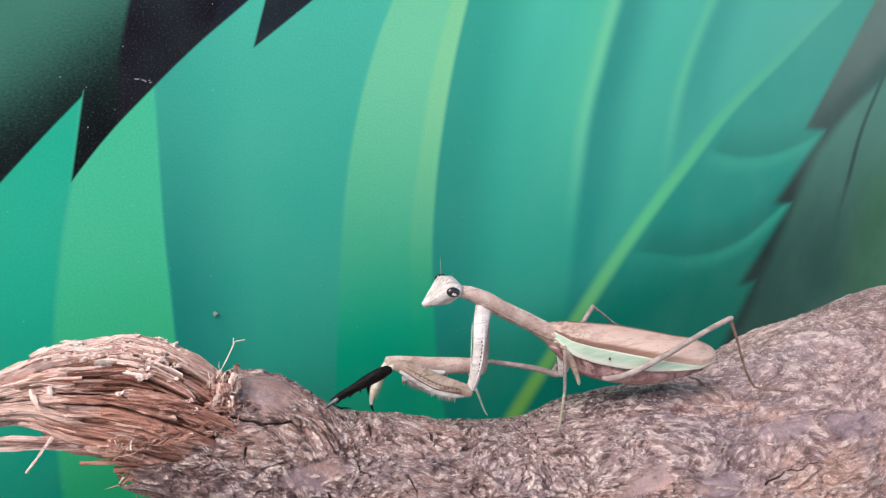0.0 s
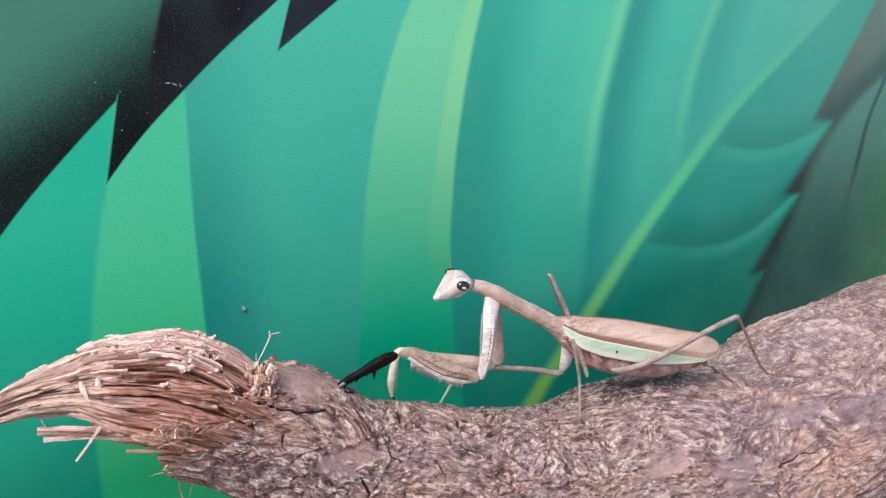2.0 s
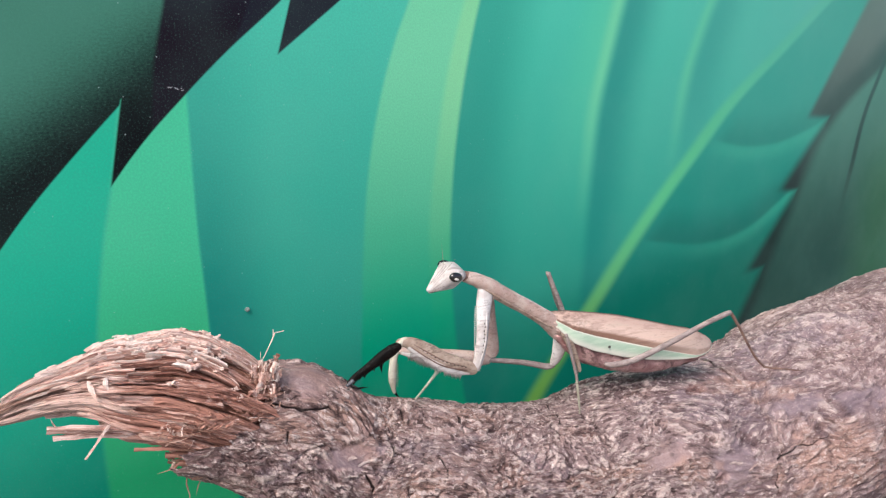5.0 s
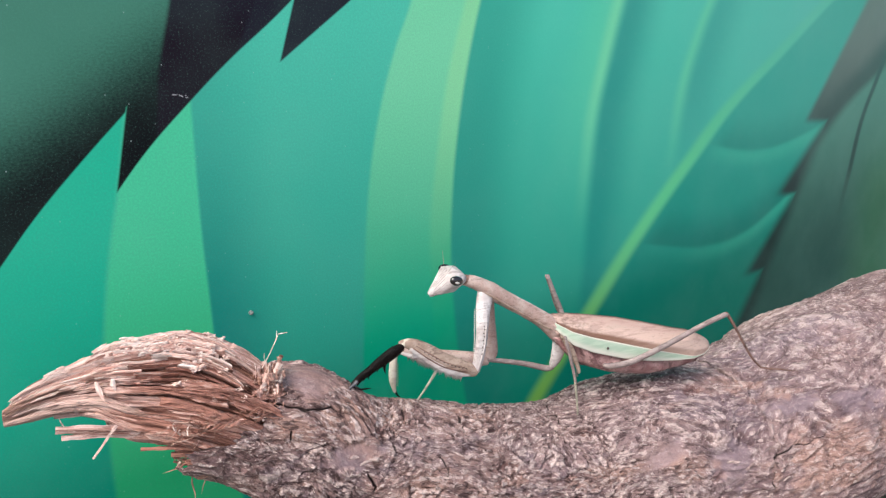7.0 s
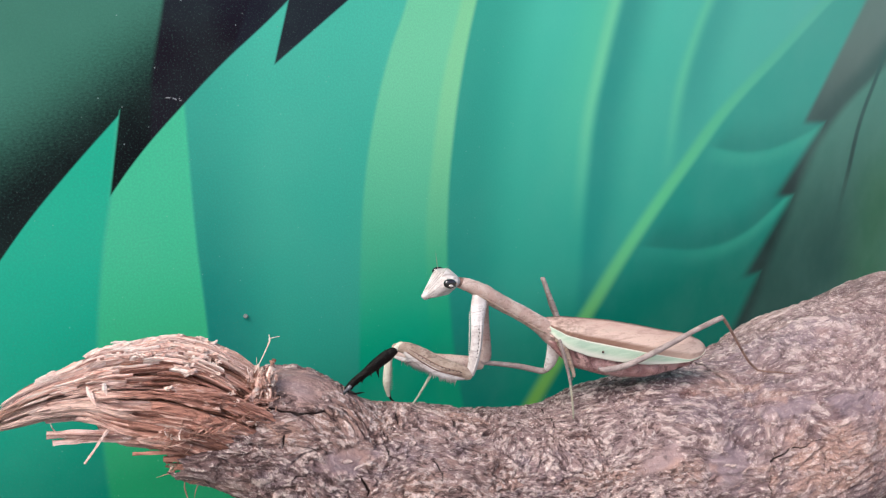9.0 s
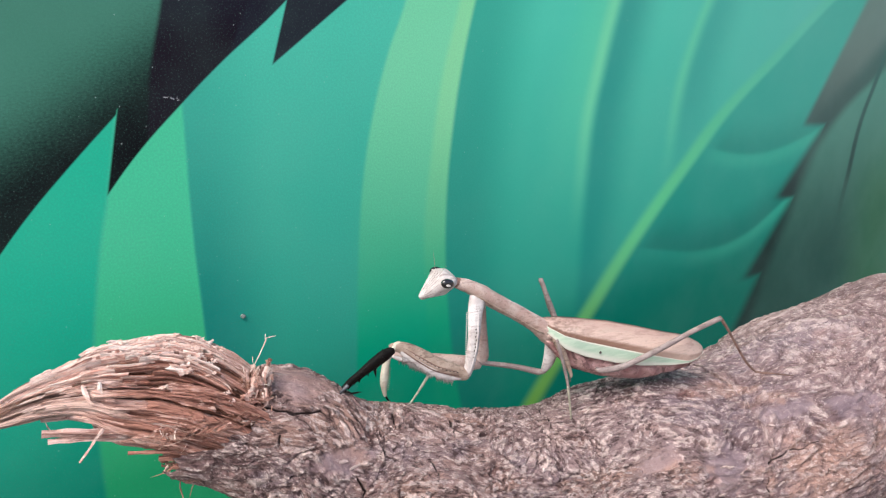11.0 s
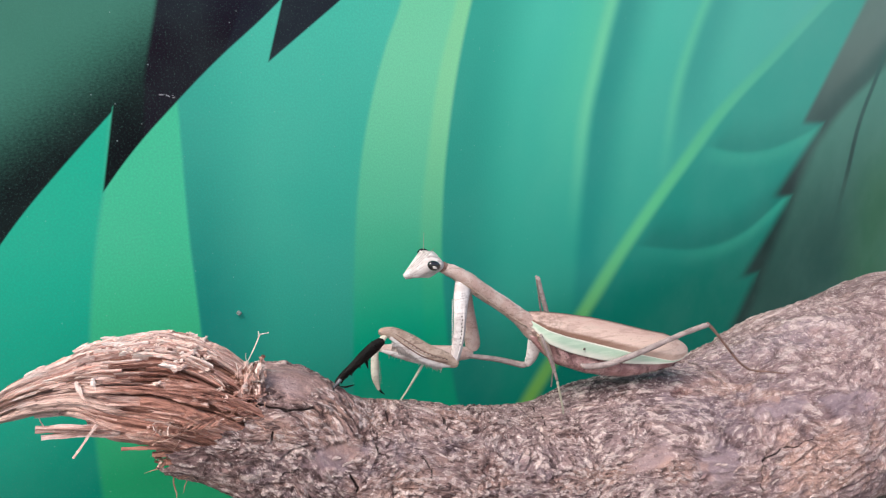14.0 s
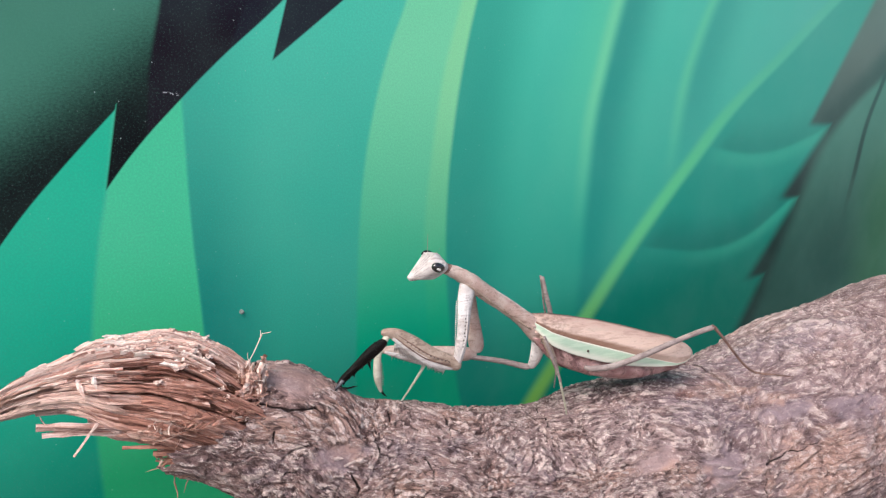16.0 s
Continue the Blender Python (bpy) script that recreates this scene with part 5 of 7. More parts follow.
    p["tibia_near"] = segment("foreleg_tibia", [(-11.7, tn, 22.2, 0.6, 0.8), (-12.6, tn, 22.0, 0.8, 1.1), (-14.2, tn, 21.2, 0.9, 1.4), (-16.7, tn, 19.8, 0.85, 1.3), (-19.3, tn, 18.2, 0.7, 1.0),
                                                (-22.0, tn, 16.6, 0.6, 0.85), (-23.6, tn, 15.4, 0.42, 0.55)], BLACK, root, "glossy black spiked shin", (-12.0, tn, 22.2), 14, hooks)
    bm = bmesh.new()
    loft(bm, [(-22.6, tn - 0.3, 16.2, 0.45, 0.5), (-24.2, tn - 0.3, 14.9, 0.32, 0.36), (-25.4, tn - 0.1, 13.6, 0.16, 0.18), (-25.9, tn, 13.0, 0.06, 0.06)], 10)
    kn = bmesh.new()
    loft(kn, [(-12.6, tn, 21.6, 0.6, 0.7), (-11.8, tn + 0.2, 22.6, 0.62, 0.75), (-10.9, tn + 0.4, 23.2, 0.55, 0.65), (-10.0, tn + 0.5, 23.3, 0.4, 0.5)], 10)
    kj = part("knee", kn, SALLOW, p["tibia_near"], "straw-coloured knee joint", (-12.0, tn, 22.2))
    kj.location = (0, 0, 0)
    cl = part("claw", bm, CLAW, p["tibia_near"], "grey shiny claw tip", (-12.0, tn, 22.2))
    cl.location = (0, 0, 0)
    bm = bmesh.new()
    strip(bm, [Vector(q) for q in ((-22.8, tn - 0.4, 14.6), (-21.8, tn - 0.6, 14.2), (-20.6, tn - 0.8, 14.3), (-19.6, tn - 0.8, 14.2))], 0.22, 0.22)
    ts = part("tarsus", bm, BLACK, p["tibia_near"], "", (-12.0, tn, 22.2))
    ts.location = (0, 0, 0)

    # the other grasping foreleg
    p["coxa_far"] = segment("foreleg_coxa", [(12.6, far - 1, 29.2, 0.9, 1.2), (12.7, far, 26.7, 1.1, 1.35), (12.7, far, 21.7, 1.15, 1.55), (12.8, far, 17.3, 1.1, 1.85), (12.9, far, 13.4, 1.0, 1.9), (12.6, far, 12.2, 0.9, 1.2)],
                            TAN, root, "tan upper foreleg", (12.9, far, 27.5), 14)
    p["femur_far"] = segment("foreleg_femur", [(12.4, far, 11.4, 0.8, 1.0), (10.3, far, 12.2, 1.2, 1.7), (5, far, 13.4, 1.35, 2.0), (0, far, 14.7, 1.3, 1.9), (-4, far, 16.1, 1.15, 1.6), (-7.5, far, 17.4, 0.95, 1.25), (-10, far, 18.2, 0.7, 0.8)],
                             TAN, root, "tan spined foreleg thigh", (12.4, far, 11.4), 16, teeth_row((4, far - 0.6, 11.8), (-8.5, far - 0.6, 16.8), 18, (-0.3, -0.3, -1.1), 0.24, 0.2))
    p["tibia_far"] = segment("foreleg_tibia", [(-10.4, far, 18.3, 0.6, 0.75), (-11.2, far, 17.3, 0.8, 0.85), (-11.6, far, 14.6, 0.8, 0.95), (-11.8, far, 11.7, 0.75, 0.95), (-11.6, far, 9.4, 0.5, 0.6), (-11.3, far, 8.0, 0.3, 0.35)],
                             SALLOW, root, "cream spined shin", (-10.6, far, 18.0), 12, teeth_row((-10.8, far - 0.3, 15.5), (-10.9, far - 0.3, 9.6), 11, (0.55, -0.2, -0.3), 0.16))
    under = bmesh.new()
    loft(under, [(3.0, far - 0.9, 12.7, 0.5, 0.7), (-1.0, far - 0.9, 13.6, 0.6, 1.0), (-4.5, far - 0.8, 15.3, 0.5, 1.0), (-8.0, far - 0.6, 17.0, 0.4, 0.7), (-9.8, far - 0.5, 17.9, 0.3, 0.4)], 10)
    fu = part("thigh_underside", under, PALE, p["femur_far"], "pale underside of thigh", (12.4, far, 11.4))
    fu.location = (0, 0, 0)
    bm = bmesh.new()
    loft(bm, [(-11.4, far, 8.8, 0.3, 0.35), (-10.9, far, 7.4, 0.25, 0.25), (-10.2, far - 0.2, 6.6, 0.12, 0.12)], 8)
    c2 = part("claw", bm, BLACK, p["tibia_far"], "dark claw", (-10.6, far, 18.0))
    c2.location = (0, 0, 0)

    # walking legs
    p["mid_coxa"] = segment("middle_leg_coxa", [(30.8, 0.3, 18.6, 1.3, 1.8), (30.8, 0.4, 16.0, 1.2, 2.0), (30.7, 0.8, 12.6, 1.0, 1.95), (30.3, 1.3, 9.8, 0.9, 1.6), (29.6, 1.7, 8.0, 0.75, 1.1), (29.2, 1.9, 7.4, 0.5, 0.6)], PALE, root, "pale stout leg base", (30.0, 1, 17.0), 12)
    p["mid_femur"] = segment("middle_leg_femur", [(29.8, 1.8, 7.2, 0.5, 0.6), (28.4, 2, 7.1, 0.65, 0.78), (27.0, 2, 7.5, 0.65, 0.78), (21.9, 2.2, 9.5, 0.6, 0.68), (15.8, 2.4, 11.3, 0.55, 0.6), (9.8, 2.7, 12.8, 0.5, 0.55), (4, 3.2, 13.6, 0.45, 0.5), (-0.2, 3.5, 13.8, 0.45, 0.55)],
                             LEG, root, "thin mauve-grey thigh", (27.8, 2, 7.3), 10)
    p["mid_tibia"] = segment("middle_leg_tibia", [(0.3, 3, 13.8, 0.5, 0.6), (-0.2, 3, 12.8, 0.42, 0.5), (-2.0, 3, 9.9, 0.32, 0.36), (-4.2, 3.2, 6.4, 0.25, 0.27), (-6.4, 3.8, 2.8, 0.2, 0.2), (-7.2, 4, 1.0, 0.16, 0.16)],
                             SHIN, root, "thin pale shin", (0.1, 3, 13.4), 8)
    q = -5.0
    p["mid2_coxa"] = segment("middle_leg_coxa", [(30.2, -2.2, 17.4, 0.9, 1.1), (31.2, -3.2, 14.5, 0.75, 0.95), (32.6, -3.9, 10.8, 0.55, 0.7), (33.5, -4.1, 8.0, 0.4, 0.45), (33.6, -4.1, 7.2, 0.25, 0.25)], THIGH, root, "brown wedge-shaped leg base", (30.4, -3, 17), 12)
    p["mid2_femur"] = segment("middle_leg_femur", [(28.9, q, 18.0, 0.34, 0.38), (29.3, q, 16.6, 0.38, 0.42), (30.4, q, 13.0, 0.38, 0.42), (31.7, q, 8.4, 0.34, 0.38), (32.4, q, 5.2, 0.32, 0.34)], LEG, root, "thin straight thigh", (29.0, q, 17.6), 10)
    p["mid2_tibia"] = segment("middle_leg_tibia", [(32.2, q, 5.8, 0.32, 0.34), (32.8, q, 1.6, 0.28, 0.3), (33.2, q, -1.6, 0.26, 0.26), (33.3, q, -3.4, 0.2, 0.2)], GREENISH, root, "thin pale shin", (32.3, q, 5.2), 8)
    p["hind_femur"] = segment("hind_leg_femur", [(40.5, -4.6, 8.4, 0.5, 0.5), (42.1, -5.2, 8.0, 0.6, 0.75), (47.7, -6, 8.5, 0.6, 0.8), (57.7, -6, 11.1, 0.58, 0.8), (67.8, -6, 14.4, 0.55, 0.72), (74.6, -6, 16.2, 0.55, 0.75), (76.4, -6, 16.4, 0.5, 0.6)],
                              LEG, root, "long mauve-brown thigh", (42.1, -6, 8.0), 10)
    p["hind_tibia"] = segment("hind_leg_tibia", [(75.9, -6, 16.9, 0.4, 0.45), (76.9, -6, 16.0, 0.4, 0.45), (79.6, -6, 12.2, 0.32, 0.36), (83.0, -6, 6.9, 0.3, 0.34), (86.4, -5.9, 2.2, 0.3, 0.34), (90.1, -5.4, -1.2, 0.28, 0.3)], shell_brown, root, "thin brown shin", (76.5, -6, 16.4), 10)
    p["hind_tarsus"] = segment("hind_leg_tarsus", [(89.7, -5.6, -0.9, 0.28, 0.3), (92.3, -6.2, -1.6, 0.3, 0.32), (95.2, -6.6, -2.1, 0.24, 0.26), (98.5, -6.8, -3.0, 0.2, 0.22), (102.3, -6.6, -4.0, 0.14, 0.14)], shell_brown, root, "thin dark foot on the bark", (89.7, -5.2, -0.9), 8)
    p["far_femur"] = segment("hind_leg_femur", [(36.2, 4.5, 13.0, 0.6, 0.72), (34.9, 5.2, 16.6, 0.58, 0.7), (33.4, 6, 21.5, 0.52, 0.66), (31.5, 6, 26.1, 0.5, 0.62), (29.9, 6, 30.1, 0.5, 0.6)], LEG, root, "blunt mauve-brown thigh raised behind back", (36.2, 4.5, 13.0), 10)
    p["far_tibia"] = segment("hind_leg_tibia", [(29.9, 6.6, 30.0, 0.28, 0.3), (31.8, 7.4, 25.6, 0.26, 0.28), (33.8, 8.4, 20.8, 0.24, 0.26), (37.2, 9.5, 15, 0.22, 0.24), (41.4, 11, 7, 0.2, 0.2), (43, 12, -2, 0.2, 0.2)], LEG, root, "thin shin folded behind thigh", (29.9, 6.6, 30.0), 8)
    return p


MANTIS = mantis()


# ---- how the insect moves ----
def motions():
    walk(MANTIS["abdomen"], [
        (0, pose(0.03419, 0.00000, 0.01994, 0, -1.63, 0)), (0.5, pose(0.03239, 0.00000, 0.01965, 0, -0.92, 0)), (1, pose(0.03203, 0.00000, 0.01924, 0, -0.63, 0)),
        (1.5, pose(0.03185, 0.00000, 0.01945, 0, -0.87, 0)), (2, pose(0.03131, 0.00000, 0.01936, 0, -0.97, 0)), (2.5, pose(0.03125, 0.00000, 0.01942, 0, -0.83, 0)),
        (3, pose(0.03114, 0.00000, 0.01924, 0, -0.94, 0)), (3.5, pose(0.03037, 0.00000, 0.01973, 0, -0.37, 0)), (4, pose(0.02964, 0.00000, 0.01998, 0, 0.01, 0)),
        (6.5, pose(0.02971, 0.00000, 0.01969, 0, 0.07, 0)), (7, pose(0.02981, 0.00000, 0.01965, 0, -0.21, 0)), (7.5, pose(0.02976, 0.00000, 0.01961, 0, -0.19, 0)),
        (8, pose(0.02970, 0.00000, 0.01960, 0, 0.00, 0)), (8.5, pose(0.02964, 0.00000, 0.01970, 0, -0.22, 0)), (9, pose(0.02975, 0.00000, 0.01956, 0, -0.16, 0)),
        (11.5, pose(0.02978, 0.00000, 0.01969, 0, 0.09, 0)), (12, pose(0.02926, 0.00000, 0.01955, 0, -0.07, 0)), (12.5, pose(0.02871, 0.00000, 0.01976, 0, 0.58, 0)),
        (13, pose(0.02817, 0.00000, 0.01954, 0, 0.69, 0)), (13.5, pose(0.02782, 0.00000, 0.01958, 0, 0.40, 0)), (14, pose(0.02716, 0.00000, 0.02085, 0, 1.85, 0)),
        (14.5, pose(0.02727, 0.00000, 0.02080, 0, 1.90, 0)), (15, pose(0.02715, 0.00000, 0.02058, 0, 1.75, 0)), (15.5, pose(0.02737, 0.00000, 0.02047, 0, 1.56, 0)),
        (16, pose(0.02710, 0.00000, 0.02066, 0, 1.71, 0)),
    ])
    walk(MANTIS["forewing_near"], [
        (0, pose(0.03419, 0.00000, 0.01994, 0, -1.63, 0)), (0.5, pose(0.03239, 0.00000, 0.01965, 0, -0.92, 0)), (1, pose(0.03203, 0.00000, 0.01924, 0, -0.63, 0)),
        (1.5, pose(0.03185, 0.00000, 0.01945, 0, -0.87, 0)), (2, pose(0.03131, 0.00000, 0.01936, 0, -0.97, 0)), (2.5, pose(0.03125, 0.00000, 0.01942, 0, -0.83, 0)),
        (3, pose(0.03114, 0.00000, 0.01924, 0, -0.94, 0)), (3.5, pose(0.03037, 0.00000, 0.01973, 0, -0.37, 0)), (4, pose(0.02964, 0.00000, 0.01998, 0, 0.01, 0)),
        (6.5, pose(0.02971, 0.00000, 0.01969, 0, 0.07, 0)), (7, pose(0.02981, 0.00000, 0.01965, 0, -0.21, 0)), (7.5, pose(0.02976, 0.00000, 0.01961, 0, -0.19, 0)),
        (8, pose(0.02970, 0.00000, 0.01960, 0, 0.00, 0)), (8.5, pose(0.02964, 0.00000, 0.01970, 0, -0.22, 0)), (9, pose(0.02975, 0.00000, 0.01956, 0, -0.16, 0)),
        (11.5, pose(0.02978, 0.00000, 0.01969, 0, 0.09, 0)), (12, pose(0.02926, 0.00000, 0.01955, 0, -0.07, 0)), (12.5, pose(0.02871, 0.00000, 0.01976, 0, 0.58, 0)),
        (13, pose(0.02817, 0.00000, 0.01954, 0, 0.69, 0)), (13.5, pose(0.02782, 0.00000, 0.01958, 0, 0.40, 0)), (14, pose(0.02716, 0.00000, 0.02085, 0, 1.85, 0)),
        (14.5, pose(0.02727, 0.00000, 0.02080, 0, 1.90, 0)), (15, pose(0.02715, 0.00000, 0.02058, 0, 1.75, 0)), (15.5, pose(0.02737, 0.00000, 0.02047, 0, 1.56, 0)),
        (16, pose(0.02710, 0.00000, 0.02066, 0, 1.71, 0)),
    ])
    walk(MANTIS["forewing_far"], [
        (0, pose(0.03419, 0.00000, 0.01994, 0, -1.63, 0)), (0.5, pose(0.03239, 0.00000, 0.01965, 0, -0.92, 0)), (1, pose(0.03203, 0.00000, 0.01924, 0, -0.63, 0)),
        (1.5, pose(0.03185, 0.00000, 0.01945, 0, -0.87, 0)), (2, pose(0.03131, 0.00000, 0.01936, 0, -0.97, 0)), (2.5, pose(0.03125, 0.00000, 0.01942, 0, -0.83, 0)),
        (3, pose(0.03114, 0.00000, 0.01924, 0, -0.94, 0)), (3.5, pose(0.03037, 0.00000, 0.01973, 0, -0.37, 0)), (4, pose(0.02964, 0.00000, 0.01998, 0, 0.01, 0)),
        (6.5, pose(0.02971, 0.00000, 0.01969, 0, 0.07, 0)), (7, pose(0.02981, 0.00000, 0.01965, 0, -0.21, 0)), (7.5, pose(0.02976, 0.00000, 0.01961, 0, -0.19, 0)),
        (8, pose(0.02970, 0.00000, 0.01960, 0, 0.00, 0)), (8.5, pose(0.02964, 0.00000, 0.01970, 0, -0.22, 0)), (9, pose(0.02975, 0.00000, 0.01956, 0, -0.16, 0)),
        (11.5, pose(0.02978, 0.00000, 0.01969, 0, 0.09, 0)), (12, pose(0.02926, 0.00000, 0.01955, 0, -0.07, 0)), (12.5, pose(0.02871, 0.00000, 0.01976, 0, 0.58, 0)),
        (13, pose(0.02817, 0.00000, 0.01954, 0, 0.69, 0)), (13.5, pose(0.02782, 0.00000, 0.01958, 0, 0.40, 0)), (14, pose(0.02716, 0.00000, 0.02085, 0, 1.85, 0)),
        (14.5, pose(0.02727, 0.00000, 0.02080, 0, 1.90, 0)), (15, pose(0.02715, 0.00000, 0.02058, 0, 1.75, 0)), (15.5, pose(0.02737, 0.00000, 0.02047, 0, 1.56, 0)),
        (16, pose(0.02710, 0.00000, 0.02066, 0, 1.71, 0)),
    ])
    walk(MANTIS["pronotum"], [
        (0, pose(0.01043, 0.00000, 0.03268, 0, -3.49, 0)), (0.5, pose(0.00867, 0.00000, 0.03296, 0, -2.37, 0)), (1, pose(0.00811, 0.00000, 0.03265, 0, -2.40, 0)),
        (1.5, pose(0.00788, 0.00000, 0.03267, 0, -2.81, 0)), (2, pose(0.00749, 0.00000, 0.03275, 0, -2.35, 0)), (2.5, pose(0.00751, 0.00000, 0.03283, 0, -2.22, 0)),
        (3, pose(0.00740, 0.00000, 0.03275, 0, -2.03, 0)), (3.5, pose(0.00671, 0.00000, 0.03343, 0, -1.60, 0)), (4, pose(0.00597, 0.00000, 0.03445, 0, -0.23, 0)),
        (6.5, pose(0.00614, 0.00000, 0.03403, 0, -0.37, 0)), (7, pose(0.00620, 0.00000, 0.03402, 0, -0.35, 0)), (7.5, pose(0.00614, 0.00000, 0.03399, 0, -0.35, 0)),
        (8, pose(0.00620, 0.00000, 0.03410, 0, 0.00, 0)), (8.5, pose(0.00611, 0.00000, 0.03407, 0, -0.27, 0)), (9, pose(0.00618, 0.00000, 0.03412, 0, 0.03, 0)),
        (11.5, pose(0.00623, 0.00000, 0.03411, 0, -0.20, 0)), (12, pose(0.00567, 0.00000, 0.03423, 0, 0.24, 0)), (12.5, pose(0.00566, 0.00000, 0.03437, 0, 0.70, 0)),
        (13, pose(0.00543, 0.00000, 0.03424, 0, 1.22, 0)), (13.5, pose(0.00505, 0.00000, 0.03415, 0, 0.96, 0)), (14, pose(0.00459, 0.00000, 0.03720, 0, 4.26, 0)),
        (14.5, pose(0.00472, 0.00000, 0.03719, 0, 4.34, 0)), (15, pose(0.00468, 0.00000, 0.03694, 0, 4.40, 0)), (15.5, pose(0.00475, 0.00000, 0.03672, 0, 4.03, 0)),
        (16, pose(0.00466, 0.00000, 0.03691, 0, 4.26, 0)),
    ])
    walk(MANTIS["head"], [
        (0, pose(0.01020, 0.00000, 0.03241, 0, 2.04, 0)), (0.5, pose(0.00823, 0.00000, 0.03279, 0, 1.32, 0)), (1, pose(0.00747, 0.00000, 0.03258, 0, 1.07, 0)),
        (1.5, pose(0.00728, 0.00000, 0.03258, 0, 1.19, 0)), (2, pose(0.00693, 0.00000, 0.03263, 0, 0.98, 0)), (2.5, pose(0.00701, 0.00000, 0.03269, 0, 1.70, 0)),
        (3, pose(0.00686, 0.00000, 0.03263, 0, 1.46, 0)), (3.5, pose(0.00613, 0.00000, 0.03333, 0, 1.46, 0)), (4, pose(0.00507, 0.00000, 0.03453, 0, 0.81, 0)),
        (6.5, pose(0.00536, 0.00000, 0.03402, 0, 0.05, 0)), (7, pose(0.00537, 0.00000, 0.03404, 0, 0.02, 0)), (7.5, pose(0.00530, 0.00000, 0.03402, 0, 0.05, 0)),
        (8, pose(0.00540, 0.00000, 0.03410, 0, 0.00, 0)), (8.5, pose(0.00535, 0.00000, 0.03406, 0, 0.81, 0)), (9, pose(0.00531, 0.00000, 0.03416, 0, -0.38, 0)),
        (11.5, pose(0.00542, 0.00000, 0.03413, 0, 0.88, 0)), (12, pose(0.00473, 0.00000, 0.03448, 0, 9.13, 0)), (12.5, pose(0.00514, 0.00000, 0.03433, 0, 8.29, 0)),
        (13, pose(0.00508, 0.00000, 0.03407, 0, 7.21, 0)), (13.5, pose(0.00475, 0.00000, 0.03398, 0, 8.38, 0)), (14, pose(0.00359, 0.00000, 0.03748, 0, 8.08, 0)),
        (14.5, pose(0.00371, 0.00000, 0.03746, 0, 7.74, 0)), (15, pose(0.00374, 0.00000, 0.03717, 0, 7.68, 0)), (15.5, pose(0.00376, 0.00000, 0.03697, 0, 7.43, 0)),
        (16, pose(0.00379, 0.00000, 0.03708, 0, 7.39, 0)),
    ])
    walk(MANTIS["coxa_near"], [
        (0, pose(0.01370, -0.00400, 0.02905, 0, -0.62, 0)), (0.5, pose(0.01152, -0.00400, 0.02931, 0, 6.54, 0)), (1, pose(0.01082, -0.00400, 0.02896, 0, 2.89, 0)),
        (1.5, pose(0.01070, -0.00400, 0.02962, 0, 1.04, 0)), (2, pose(0.01037, -0.00400, 0.02965, 0, 0.08, 0)), (2.5, pose(0.01026, -0.00400, 0.02970, 0, -0.16, 0)),
        (3, pose(0.01012, -0.00400, 0.02979, 0, 0.09, 0)), (3.5, pose(0.00961, -0.00400, 0.03023, 0, 0.96, 0)), (4, pose(0.00849, -0.00400, 0.03119, 0, -1.34, 0)),
        (6.5, pose(0.00887, -0.00400, 0.03078, 0, -0.60, 0)), (7, pose(0.00868, -0.00400, 0.03078, 0, -0.58, 0)), (7.5, pose(0.00882, -0.00400, 0.03084, 0, -0.01, 0)),
        (8, pose(0.00890, -0.00400, 0.03080, 0, 0.00, 0)), (8.5, pose(0.00886, -0.00400, 0.03082, 0, 0.07, 0)), (9, pose(0.00881, -0.00400, 0.03082, 0, -0.50, 0)),
        (11.5, pose(0.00895, -0.00400, 0.03083, 0, 0.17, 0)), (12, pose(0.00845, -0.00400, 0.03106, 0, 0.07, 0)), (12.5, pose(0.00850, -0.00400, 0.03113, 0, 2.48, 0)),
        (13, pose(0.00853, -0.00400, 0.03108, 0, 4.99, 0)), (13.5, pose(0.00797, -0.00400, 0.03095, 0, 3.57, 0)), (14, pose(0.00692, -0.00400, 0.03361, 0, -1.05, 0)),
        (14.5, pose(0.00728, -0.00400, 0.03357, 0, 0.48, 0)), (15, pose(0.00710, -0.00400, 0.03331, 0, 0.34, 0)), (15.5, pose(0.00711, -0.00400, 0.03328, 0, 0.03, 0)),
        (16, pose(0.00714, -0.00400, 0.03321, 0, -0.03, 0)),
    ])
